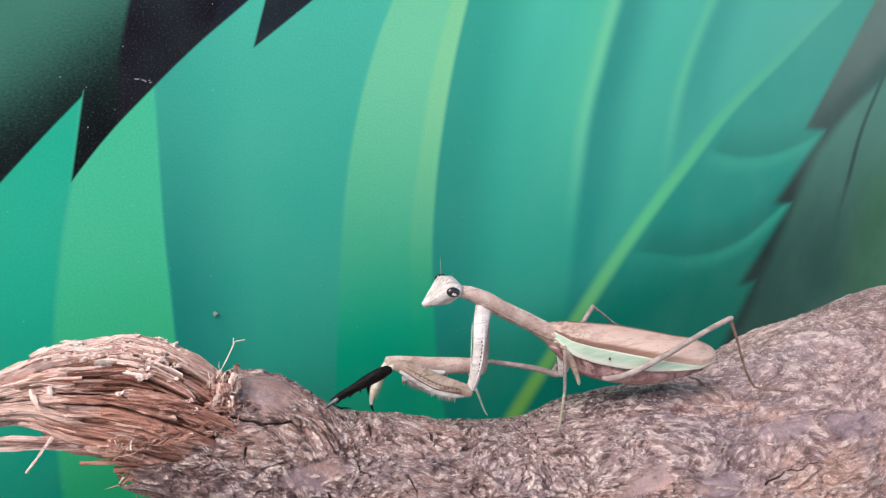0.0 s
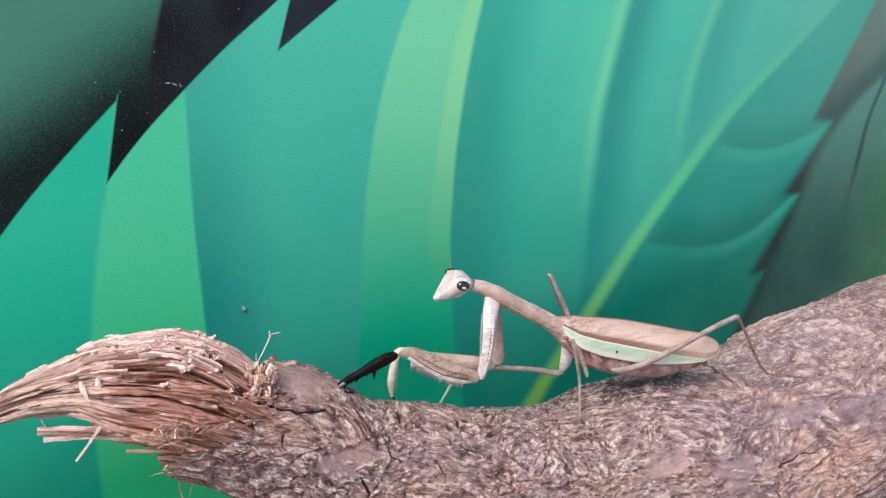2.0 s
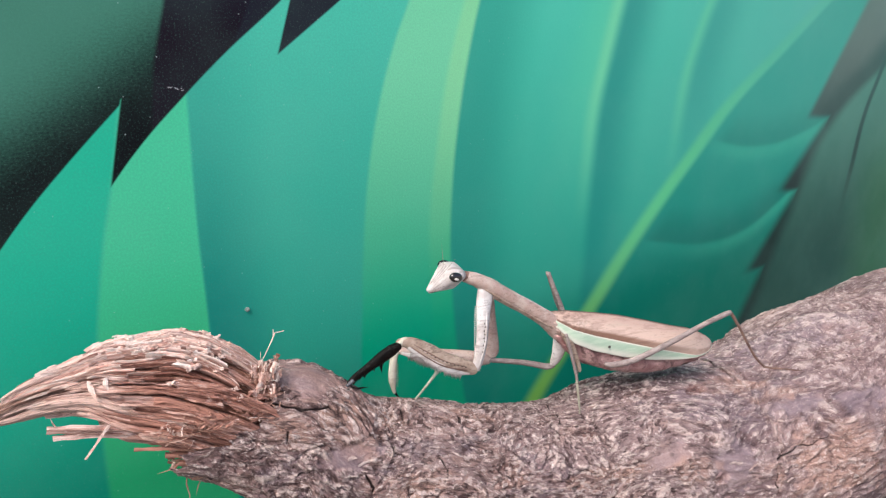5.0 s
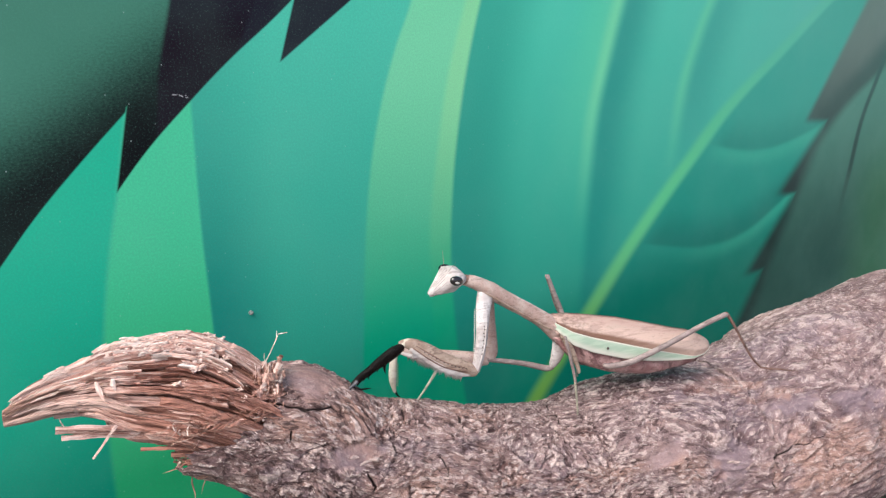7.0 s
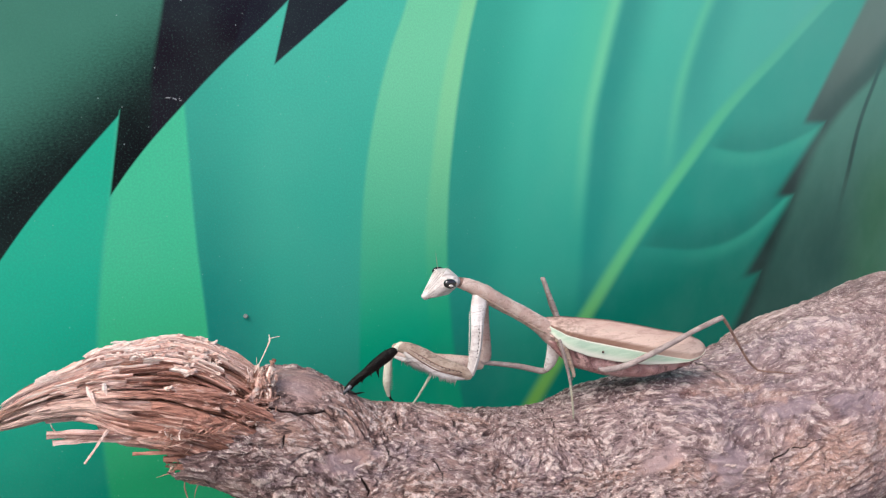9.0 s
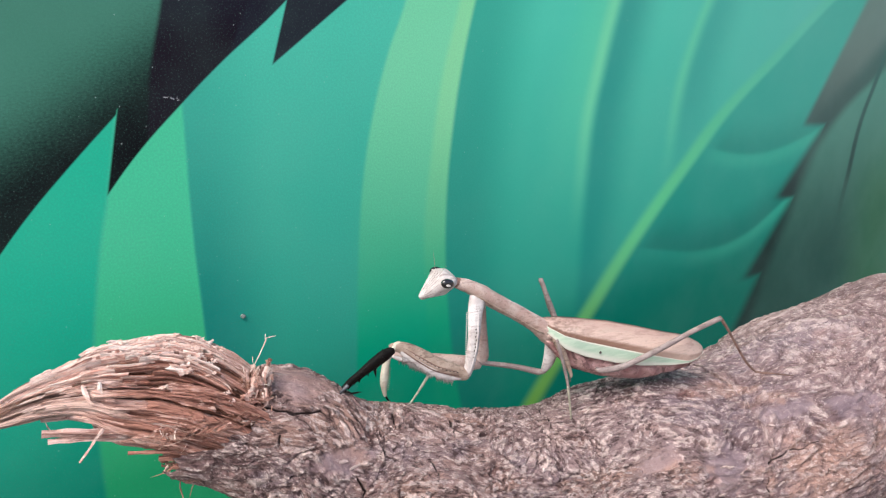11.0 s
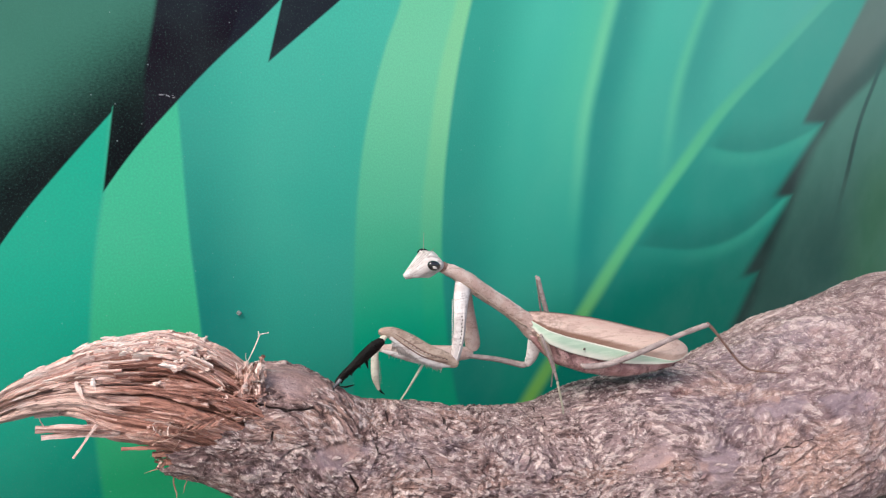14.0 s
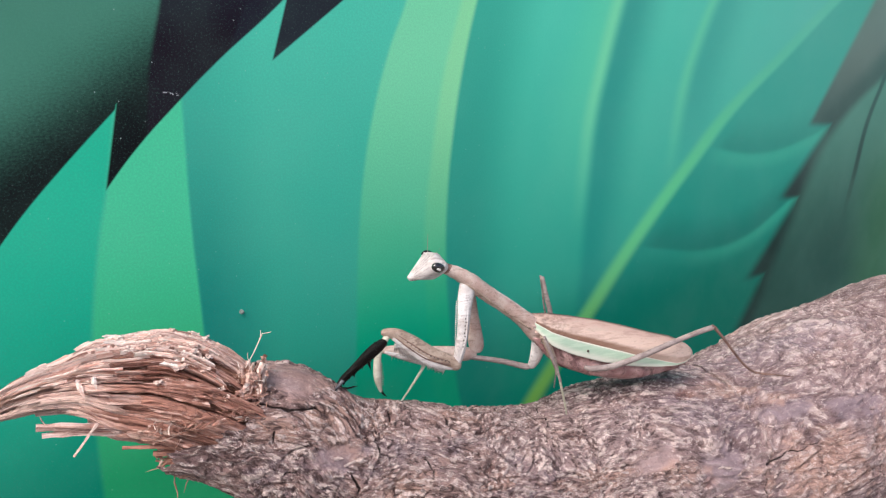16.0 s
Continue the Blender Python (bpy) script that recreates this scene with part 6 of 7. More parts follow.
    walk(MANTIS["femur_near"], [
        (0, pose(0.01067, -0.00400, 0.01083, 0, -2.43, 0)), (0.5, pose(0.00616, -0.00400, 0.01134, 0, -0.02, 0)), (1, pose(0.00635, -0.00400, 0.01102, 0, -1.56, 0)),
        (1.5, pose(0.00647, -0.00400, 0.01225, 0, -2.85, 0)), (2, pose(0.00646, -0.00400, 0.01230, 0, -2.22, 0)), (2.5, pose(0.00636, -0.00400, 0.01244, 0, -1.89, 0)),
        (3, pose(0.00622, -0.00400, 0.01246, 0, -2.05, 0)), (3.5, pose(0.00574, -0.00400, 0.01284, 0, -0.61, 0)), (4, pose(0.00564, -0.00400, 0.01355, 0, -0.42, 0)),
        (6.5, pose(0.00599, -0.00400, 0.01327, 0, -0.30, 0)), (7, pose(0.00591, -0.00400, 0.01321, 0, 0.44, 0)), (7.5, pose(0.00583, -0.00400, 0.01319, 0, 0.49, 0)),
        (8, pose(0.00590, -0.00400, 0.01320, 0, 0.30, 0)), (8.5, pose(0.00581, -0.00400, 0.01311, 0, 0.39, 0)), (9, pose(0.00588, -0.00400, 0.01323, 0, 0.33, 0)),
        (11.5, pose(0.00593, -0.00400, 0.01324, 0, 0.70, 0)), (12, pose(0.00560, -0.00400, 0.01346, 0, 1.90, 0)), (12.5, pose(0.00532, -0.00400, 0.01353, 0, 4.13, 0)),
        (13, pose(0.00494, -0.00400, 0.01363, 0, 4.26, 0)), (13.5, pose(0.00462, -0.00400, 0.01350, 0, 5.37, 0)), (14, pose(0.00487, -0.00400, 0.01584, 0, 1.90, 0)),
        (14.5, pose(0.00477, -0.00400, 0.01582, 0, 1.93, 0)), (15, pose(0.00468, -0.00400, 0.01555, 0, 2.47, 0)), (15.5, pose(0.00475, -0.00400, 0.01544, 0, 2.86, 0)),
        (16, pose(0.00474, -0.00400, 0.01541, 0, 2.67, 0)),
    ])
    walk(MANTIS["tibia_near"], [
        (0, pose(-0.00787, -0.00450, 0.01901, 0, 7.92, 0)), (0.5, pose(-0.01208, -0.00450, 0.02030, 0, 14.61, 0)), (1, pose(-0.01244, -0.00450, 0.01961, 0, 15.01, 0)),
        (1.5, pose(-0.01290, -0.00450, 0.02059, 0, 11.34, 0)), (2, pose(-0.01278, -0.00450, 0.02086, 0, 9.27, 0)), (2.5, pose(-0.01291, -0.00450, 0.02114, 0, 8.65, 0)),
        (3, pose(-0.01297, -0.00450, 0.02106, 0, 7.36, 0)), (3.5, pose(-0.01291, -0.00450, 0.02180, 0, 4.93, 0)), (4, pose(-0.01264, -0.00450, 0.02243, 0, 2.33, 0)),
        (6.5, pose(-0.01208, -0.00450, 0.02212, 0, 0.06, 0)), (7, pose(-0.01193, -0.00450, 0.02224, 0, 0.09, 0)), (7.5, pose(-0.01201, -0.00450, 0.02224, 0, -0.44, 0)),
        (8, pose(-0.01200, -0.00450, 0.02220, 0, 0.00, 0)), (8.5, pose(-0.01209, -0.00450, 0.02215, 0, -0.36, 0)), (9, pose(-0.01209, -0.00450, 0.02229, 0, -0.99, 0)),
        (11.5, pose(-0.01186, -0.00450, 0.02236, 0, -0.79, 0)), (12, pose(-0.01206, -0.00450, 0.02251, 0, -1.44, 0)), (12.5, pose(-0.01183, -0.00450, 0.02261, 0, -2.10, 0)),
        (13, pose(-0.01189, -0.00450, 0.02256, 0, -2.09, 0)), (13.5, pose(-0.01221, -0.00450, 0.02283, 0, -3.06, 0)), (14, pose(-0.01268, -0.00450, 0.02398, 0, -6.45, 0)),
        (14.5, pose(-0.01276, -0.00450, 0.02398, 0, -7.02, 0)), (15, pose(-0.01273, -0.00450, 0.02385, 0, -6.59, 0)), (15.5, pose(-0.01261, -0.00450, 0.02386, 0, -6.30, 0)),
        (16, pose(-0.01271, -0.00450, 0.02380, 0, -6.90, 0)),
    ])
    walk(MANTIS["coxa_far"], [
        (0, pose(0.01752, 0.00300, 0.02649, 0, 5.14, 0)), (0.5, pose(0.01564, 0.00300, 0.02664, 0, -0.96, 0)), (1, pose(0.01508, 0.00300, 0.02634, 0, 0.65, 0)),
        (1.5, pose(0.01489, 0.00300, 0.02641, 0, -0.35, 0)), (2, pose(0.01445, 0.00300, 0.02643, 0, -1.96, 0)), (2.5, pose(0.01446, 0.00300, 0.02650, 0, -0.51, 0)),
        (3, pose(0.01433, 0.00300, 0.02639, 0, 0.35, 0)), (3.5, pose(0.01359, 0.00300, 0.02702, 0, -0.38, 0)), (4, pose(0.01270, 0.00300, 0.02788, 0, -2.85, 0)),
        (6.5, pose(0.01288, 0.00300, 0.02747, 0, -1.37, 0)), (7, pose(0.01294, 0.00300, 0.02746, 0, -0.83, 0)), (7.5, pose(0.01288, 0.00300, 0.02743, 0, -1.17, 0)),
        (8, pose(0.01290, 0.00300, 0.02750, 0, 0.00, 0)), (8.5, pose(0.01285, 0.00300, 0.02750, 0, -0.10, 0)), (9, pose(0.01288, 0.00300, 0.02752, 0, 0.24, 0)),
        (11.5, pose(0.01295, 0.00300, 0.02753, 0, 0.30, 0)), (12, pose(0.01235, 0.00300, 0.02761, 0, -2.04, 0)), (12.5, pose(0.01228, 0.00300, 0.02769, 0, -2.27, 0)),
        (13, pose(0.01199, 0.00300, 0.02750, 0, -3.62, 0)), (13.5, pose(0.01164, 0.00300, 0.02744, 0, -4.19, 0)), (14, pose(0.01078, 0.00300, 0.03012, 0, -6.00, 0)),
        (14.5, pose(0.01090, 0.00300, 0.03010, 0, -5.03, 0)), (15, pose(0.01085, 0.00300, 0.02985, 0, -6.39, 0)), (15.5, pose(0.01097, 0.00300, 0.02967, 0, -6.14, 0)),
        (16, pose(0.01085, 0.00300, 0.02983, 0, -6.28, 0)),
    ])
    walk(MANTIS["femur_far"], [
        (0, pose(0.01672, 0.00300, 0.01265, 0, -4.23, 0)), (0.5, pose(0.01530, 0.00300, 0.01160, 0, -0.54, 0)), (1, pose(0.01428, 0.00300, 0.01107, 0, -0.07, 0)),
        (1.5, pose(0.01414, 0.00300, 0.01088, 0, -1.48, 0)), (2, pose(0.01400, 0.00300, 0.01063, 0, 0.01, 0)), (2.5, pose(0.01365, 0.00300, 0.01071, 0, -0.25, 0)),
        (3, pose(0.01336, 0.00300, 0.01096, 0, -0.73, 0)), (3.5, pose(0.01296, 0.00300, 0.01131, 0, -1.36, 0)), (4, pose(0.01293, 0.00300, 0.01143, 0, -1.33, 0)),
        (6.5, pose(0.01266, 0.00300, 0.01139, 0, -0.41, 0)), (7, pose(0.01253, 0.00300, 0.01151, 0, -0.29, 0)), (7.5, pose(0.01260, 0.00300, 0.01140, 0, -0.11, 0)),
        (8, pose(0.01240, 0.00300, 0.01140, 0, 0.00, 0)), (8.5, pose(0.01240, 0.00300, 0.01134, 0, 0.07, 0)), (9, pose(0.01240, 0.00300, 0.01132, 0, 0.08, 0)),
        (11.5, pose(0.01271, 0.00300, 0.01172, 0, -0.51, 0)), (12, pose(0.01283, 0.00300, 0.01200, 0, -0.74, 0)), (12.5, pose(0.01290, 0.00300, 0.01196, 0, -0.75, 0)),
        (13, pose(0.01271, 0.00300, 0.01235, 0, -1.64, 0)), (13.5, pose(0.01220, 0.00300, 0.01309, 0, -2.51, 0)), (14, pose(0.01191, 0.00300, 0.01364, 0, -3.41, 0)),
        (14.5, pose(0.01144, 0.00300, 0.01413, 0, -4.22, 0)), (15, pose(0.01180, 0.00300, 0.01416, 0, -4.38, 0)), (15.5, pose(0.01195, 0.00300, 0.01392, 0, -4.54, 0)),
        (16, pose(0.01203, 0.00300, 0.01374, 0, -4.53, 0)),
    ])
    walk(MANTIS["tibia_far"], [
        (0, pose(-0.00539, 0.00300, 0.01696, 0, 20.91, 0)), (0.5, pose(-0.00775, 0.00300, 0.01785, 0, 12.04, 0)), (1, pose(-0.00876, 0.00300, 0.01756, 0, 8.99, 0)),
        (1.5, pose(-0.00927, 0.00300, 0.01686, 0, 7.13, 0)), (2, pose(-0.00950, 0.00300, 0.01732, 0, 5.57, 0)), (2.5, pose(-0.00981, 0.00300, 0.01729, 0, 4.08, 0)),
        (3, pose(-0.01003, 0.00300, 0.01733, 0, 2.39, 0)), (3.5, pose(-0.01038, 0.00300, 0.01740, 0, 0.61, 0)), (4, pose(-0.01035, 0.00300, 0.01751, 0, 0.40, 0)),
        (6.5, pose(-0.01051, 0.00300, 0.01785, 0, 0.30, 0)), (7, pose(-0.01064, 0.00300, 0.01803, 0, 0.22, 0)), (7.5, pose(-0.01054, 0.00300, 0.01799, 0, 0.06, 0)),
        (8, pose(-0.01060, 0.00300, 0.01800, 0, 0.00, 0)), (8.5, pose(-0.01056, 0.00300, 0.01796, 0, 0.83, 0)), (9, pose(-0.01048, 0.00300, 0.01791, 0, 1.62, 0)),
        (11.5, pose(-0.00994, 0.00300, 0.01795, 0, 4.87, 0)), (12, pose(-0.00978, 0.00300, 0.01811, 0, 5.39, 0)), (12.5, pose(-0.00965, 0.00300, 0.01804, 0, 6.09, 0)),
        (13, pose(-0.01018, 0.00300, 0.01817, 0, 2.36, 0)), (13.5, pose(-0.01101, 0.00300, 0.01865, 0, -1.14, 0)), (14, pose(-0.01162, 0.00300, 0.01892, 0, -4.60, 0)),
        (14.5, pose(-0.01240, 0.00300, 0.01914, 0, -7.84, 0)), (15, pose(-0.01200, 0.00300, 0.01908, 0, -6.60, 0)), (15.5, pose(-0.01174, 0.00300, 0.01874, 0, -5.24, 0)),
        (16, pose(-0.01155, 0.00300, 0.01852, 0, -3.67, 0)),
    ])
    walk(MANTIS["mid_coxa"], [
        (0, pose(0.03523, 0.00100, 0.01705, 0, -15.36, 0)), (0.5, pose(0.03316, 0.00100, 0.01686, 0, -17.76, 0)), (1, pose(0.03260, 0.00100, 0.01656, 0, -21.93, 0)),
        (1.5, pose(0.03249, 0.00100, 0.01676, 0, -16.13, 0)), (2, pose(0.03197, 0.00100, 0.01664, 0, -3.42, 0)), (2.5, pose(0.03196, 0.00100, 0.01667, 0, 2.17, 0)),
        (3, pose(0.03179, 0.00100, 0.01651, 0, 2.50, 0)), (3.5, pose(0.03097, 0.00100, 0.01700, 0, 0.81, 0)), (4, pose(0.02984, 0.00100, 0.01745, 0, -1.63, 0)),
        (6.5, pose(0.03005, 0.00100, 0.01708, 0, 0.27, 0)), (7, pose(0.03010, 0.00100, 0.01707, 0, -0.06, 0)), (7.5, pose(0.03004, 0.00100, 0.01704, 0, 1.17, 0)),
        (8, pose(0.03000, 0.00100, 0.01700, 0, 0.00, 0)), (8.5, pose(0.02999, 0.00100, 0.01708, 0, 0.46, 0)), (9, pose(0.02997, 0.00100, 0.01701, 0, 0.15, 0)),
        (11.5, pose(0.03009, 0.00100, 0.01709, 0, 0.34, 0)), (12, pose(0.02940, 0.00100, 0.01704, 0, -0.53, 0)), (12.5, pose(0.02925, 0.00100, 0.01698, 0, 3.60, 0)),
        (13, pose(0.02886, 0.00100, 0.01664, 0, 6.91, 0)), (13.5, pose(0.02857, 0.00100, 0.01666, 0, 6.05, 0)), (14, pose(0.02705, 0.00100, 0.01838, 0, 0.35, 0)),
        (14.5, pose(0.02716, 0.00100, 0.01833, 0, 0.46, 0)), (15, pose(0.02710, 0.00100, 0.01807, 0, 0.61, 0)), (15.5, pose(0.02729, 0.00100, 0.01799, 0, 0.03, 0)),
        (16, pose(0.02713, 0.00100, 0.01809, 0, 0.73, 0)),
    ])
    walk(MANTIS["mid_femur"], [
        (0, pose(0.03569, 0.00200, 0.00833, 0, 0.30, 0)), (0.5, pose(0.03406, 0.00200, 0.00773, 0, 0.33, 0)), (1, pose(0.03422, 0.00200, 0.00739, 0, -0.39, 0)),
        (1.5, pose(0.03312, 0.00200, 0.00757, 0, 0.42, 0)), (2, pose(0.03031, 0.00200, 0.00651, 0, -4.20, 0)), (2.5, pose(0.02933, 0.00200, 0.00695, 0, -4.38, 0)),
        (3, pose(0.02915, 0.00200, 0.00698, 0, -3.48, 0)), (3.5, pose(0.02859, 0.00200, 0.00719, 0, -2.82, 0)), (4, pose(0.02789, 0.00200, 0.00752, 0, -2.80, 0)),
        (6.5, pose(0.02779, 0.00200, 0.00738, 0, -1.04, 0)), (7, pose(0.02790, 0.00200, 0.00730, 0, -0.44, 0)), (7.5, pose(0.02761, 0.00200, 0.00728, 0, -0.18, 0)),
        (8, pose(0.02780, 0.00200, 0.00730, 0, 0.00, 0)), (8.5, pose(0.02771, 0.00200, 0.00739, 0, -0.24, 0)), (9, pose(0.02778, 0.00200, 0.00749, 0, -0.52, 0)),
        (11.5, pose(0.02783, 0.00200, 0.00744, 0, 0.24, 0)), (12, pose(0.02735, 0.00200, 0.00758, 0, 0.66, 0)), (12.5, pose(0.02652, 0.00200, 0.00783, 0, 0.36, 0)),
        (13, pose(0.02572, 0.00200, 0.00809, 0, 0.37, 0)), (13.5, pose(0.02557, 0.00200, 0.00808, 0, 1.42, 0)), (14, pose(0.02488, 0.00200, 0.00916, 0, -0.12, 0)),
        (14.5, pose(0.02497, 0.00200, 0.00909, 0, 0.45, 0)), (15, pose(0.02490, 0.00200, 0.00888, 0, 1.08, 0)), (15.5, pose(0.02518, 0.00200, 0.00878, 0, 0.67, 0)),
        (16, pose(0.02491, 0.00200, 0.00898, 0, -0.06, 0)),
    ])
    walk(MANTIS["mid_tibia"], [
        (0, pose(0.01323, 0.00300, 0.01266, 0, -54.54, 0)), (0.5, pose(0.01358, 0.00300, 0.01182, 0, -51.62, 0)), (1, pose(0.01281, 0.00300, 0.01134, 0, -53.00, 0)),
        (1.5, pose(0.00899, 0.00300, 0.01232, 0, -51.51, 0)), (2, pose(0.00468, 0.00300, 0.01036, 0, -0.81, 0)), (2.5, pose(0.00333, 0.00300, 0.01076, 0, 4.89, 0)),
        (3, pose(0.00206, 0.00300, 0.01130, 0, 11.09, 0)), (3.5, pose(0.00070, 0.00300, 0.01188, 0, 17.92, 0)), (4, pose(0.00064, 0.00300, 0.01216, 0, 15.04, 0)),
        (6.5, pose(0.00031, 0.00300, 0.01294, 0, 4.63, 0)), (7, pose(0.00019, 0.00300, 0.01319, 0, 2.97, 0)), (7.5, pose(0.00027, 0.00300, 0.01324, 0, 1.43, 0)),
        (8, pose(0.00010, 0.00300, 0.01340, 0, 0.00, 0)), (8.5, pose(0.00016, 0.00300, 0.01334, 0, 0.61, 0)), (9, pose(0.00022, 0.00300, 0.01332, 0, 1.13, 0)),
        (11.5, pose(0.00078, 0.00300, 0.01356, 0, 2.92, 0)), (12, pose(0.00095, 0.00300, 0.01379, 0, 3.16, 0)), (12.5, pose(0.00107, 0.00300, 0.01374, 0, 3.44, 0)),
        (13, pose(0.00091, 0.00300, 0.01389, 0, 2.51, 0)), (13.5, pose(0.00043, 0.00300, 0.01441, 0, 1.71, 0)), (14, pose(0.00017, 0.00300, 0.01472, 0, 0.85, 0)),
        (14.5, pose(-0.00026, 0.00300, 0.01499, 0, 0.05, 0)), (15, pose(-0.00004, 0.00300, 0.01501, 0, 0.64, 0)), (15.5, pose(-0.00002, 0.00300, 0.01478, 0, 1.15, 0)),
        (16, pose(-0.00008, 0.00300, 0.01462, 0, 1.81, 0)),
    ])
    walk(MANTIS["mid2_coxa"], [
        (0, pose(0.03496, -0.00300, 0.01736, 0, -1.63, 0)), (0.5, pose(0.03313, -0.00300, 0.01706, 0, -0.92, 0)), (1, pose(0.03275, -0.00300, 0.01665, 0, -0.63, 0)),
        (1.5, pose(0.03259, -0.00300, 0.01686, 0, -0.87, 0)), (2, pose(0.03206, -0.00300, 0.01677, 0, -0.97, 0)), (2.5, pose(0.03199, -0.00300, 0.01683, 0, -0.83, 0)),
        (3, pose(0.03188, -0.00300, 0.01666, 0, -0.94, 0)), (3.5, pose(0.03108, -0.00300, 0.01713, 0, -0.37, 0)), (4, pose(0.03034, -0.00300, 0.01738, 0, 0.01, 0)),
        (6.5, pose(0.03041, -0.00300, 0.01709, 0, 0.07, 0)), (7, pose(0.03052, -0.00300, 0.01705, 0, -0.21, 0)), (7.5, pose(0.03047, -0.00300, 0.01701, 0, -0.19, 0)),
        (8, pose(0.03040, -0.00300, 0.01700, 0, 0.00, 0)), (8.5, pose(0.03035, -0.00300, 0.01710, 0, -0.22, 0)), (9, pose(0.03046, -0.00300, 0.01696, 0, -0.16, 0)),
        (11.5, pose(0.03047, -0.00300, 0.01709, 0, 0.09, 0)), (12, pose(0.02996, -0.00300, 0.01695, 0, -0.07, 0)), (12.5, pose(0.02938, -0.00300, 0.01716, 0, 0.58, 0)),
        (13, pose(0.02884, -0.00300, 0.01693, 0, 0.69, 0)), (13.5, pose(0.02850, -0.00300, 0.01697, 0, 0.40, 0)), (14, pose(0.02777, -0.00300, 0.01823, 0, 1.85, 0)),
        (14.5, pose(0.02789, -0.00300, 0.01818, 0, 1.90, 0)), (15, pose(0.02777, -0.00300, 0.01796, 0, 1.75, 0)), (15.5, pose(0.02800, -0.00300, 0.01785, 0, 1.56, 0)),
        (16, pose(0.02772, -0.00300, 0.01804, 0, 1.71, 0)),
    ])
    walk(MANTIS["mid2_femur"], [
        (0, pose(0.03355, -0.00500, 0.01792, 0, 12.90, 0)), (0.5, pose(0.03172, -0.00500, 0.01764, 0, 7.03, 0)), (1, pose(0.03135, -0.00500, 0.01723, 0, 6.11, 0)),
        (1.5, pose(0.03118, -0.00500, 0.01744, 0, 6.97, 0)), (2, pose(0.03065, -0.00500, 0.01735, 0, 4.13, 0)), (2.5, pose(0.03058, -0.00500, 0.01741, 0, 3.74, 0)),
        (3, pose(0.03047, -0.00500, 0.01723, 0, 3.90, 0)), (3.5, pose(0.02968, -0.00500, 0.01772, 0, 1.91, 0)), (4, pose(0.02894, -0.00500, 0.01798, 0, -0.20, 0)),
        (6.5, pose(0.02901, -0.00500, 0.01769, 0, 0.01, 0)), (7, pose(0.02912, -0.00500, 0.01765, 0, 0.76, 0)), (7.5, pose(0.02907, -0.00500, 0.01761, 0, 0.00, 0)),
        (8, pose(0.02900, -0.00500, 0.01760, 0, 0.00, 0)), (8.5, pose(0.02895, -0.00500, 0.01770, 0, 0.12, 0)), (9, pose(0.02905, -0.00500, 0.01756, 0, 0.21, 0)),
        (11.5, pose(0.02908, -0.00500, 0.01769, 0, 0.18, 0)), (12, pose(0.02856, -0.00500, 0.01755, 0, -1.50, 0)), (12.5, pose(0.02798, -0.00500, 0.01777, 0, -3.40, 0)),
        (13, pose(0.02744, -0.00500, 0.01755, 0, -4.46, 0)), (13.5, pose(0.02711, -0.00500, 0.01758, 0, -4.98, 0)), (14, pose(0.02640, -0.00500, 0.01887, 0, -5.36, 0)),
        (14.5, pose(0.02651, -0.00500, 0.01882, 0, -5.32, 0)), (15, pose(0.02639, -0.00500, 0.01861, 0, -5.89, 0)), (15.5, pose(0.02662, -0.00500, 0.01849, 0, -5.64, 0)),
        (16, pose(0.02634, -0.00500, 0.01868, 0, -5.71, 0)),
    ])
    walk(MANTIS["mid2_tibia"], [
        (0, pose(0.03400, -0.00500, 0.00575, 0, 12.90, 0)), (0.5, pose(0.03341, -0.00500, 0.00557, 0, 7.03, 0)), (1, pose(0.03321, -0.00500, 0.00541, 0, 6.11, 0)),
        (1.5, pose(0.03288, -0.00500, 0.00547, 0, 6.97, 0)), (2, pose(0.03295, -0.00500, 0.00537, 0, 4.13, 0)), (2.5, pose(0.03299, -0.00500, 0.00530, 0, 3.74, 0)),
        (3, pose(0.03283, -0.00500, 0.00522, 0, 3.90, 0)), (3.5, pose(0.03254, -0.00500, 0.00533, 0, 1.91, 0)), (4, pose(0.03232, -0.00500, 0.00545, 0, -0.20, 0)),
        (6.5, pose(0.03232, -0.00500, 0.00526, 0, 0.01, 0)), (7, pose(0.03226, -0.00500, 0.00519, 0, 0.76, 0)), (7.5, pose(0.03238, -0.00500, 0.00513, 0, 0.00, 0)),
        (8, pose(0.03230, -0.00500, 0.00520, 0, 0.00, 0)), (8.5, pose(0.03223, -0.00500, 0.00527, 0, 0.12, 0)), (9, pose(0.03231, -0.00500, 0.00513, 0, 0.21, 0)),
        (11.5, pose(0.03236, -0.00500, 0.00517, 0, 0.18, 0)), (12, pose(0.03219, -0.00500, 0.00519, 0, -1.50, 0)), (12.5, pose(0.03212, -0.00500, 0.00521, 0, -3.40, 0)),
        (13, pose(0.03176, -0.00500, 0.00524, 0, -4.46, 0)), (13.5, pose(0.03156, -0.00500, 0.00523, 0, -4.98, 0)), (14, pose(0.03119, -0.00500, 0.00577, 0, -5.36, 0)),
        (14.5, pose(0.03130, -0.00500, 0.00569, 0, -5.32, 0)), (15, pose(0.03122, -0.00500, 0.00580, 0, -5.89, 0)), (15.5, pose(0.03131, -0.00500, 0.00591, 0, -5.64, 0)),
        (16, pose(0.03103, -0.00500, 0.00614, 0, -5.71, 0)),
    ])
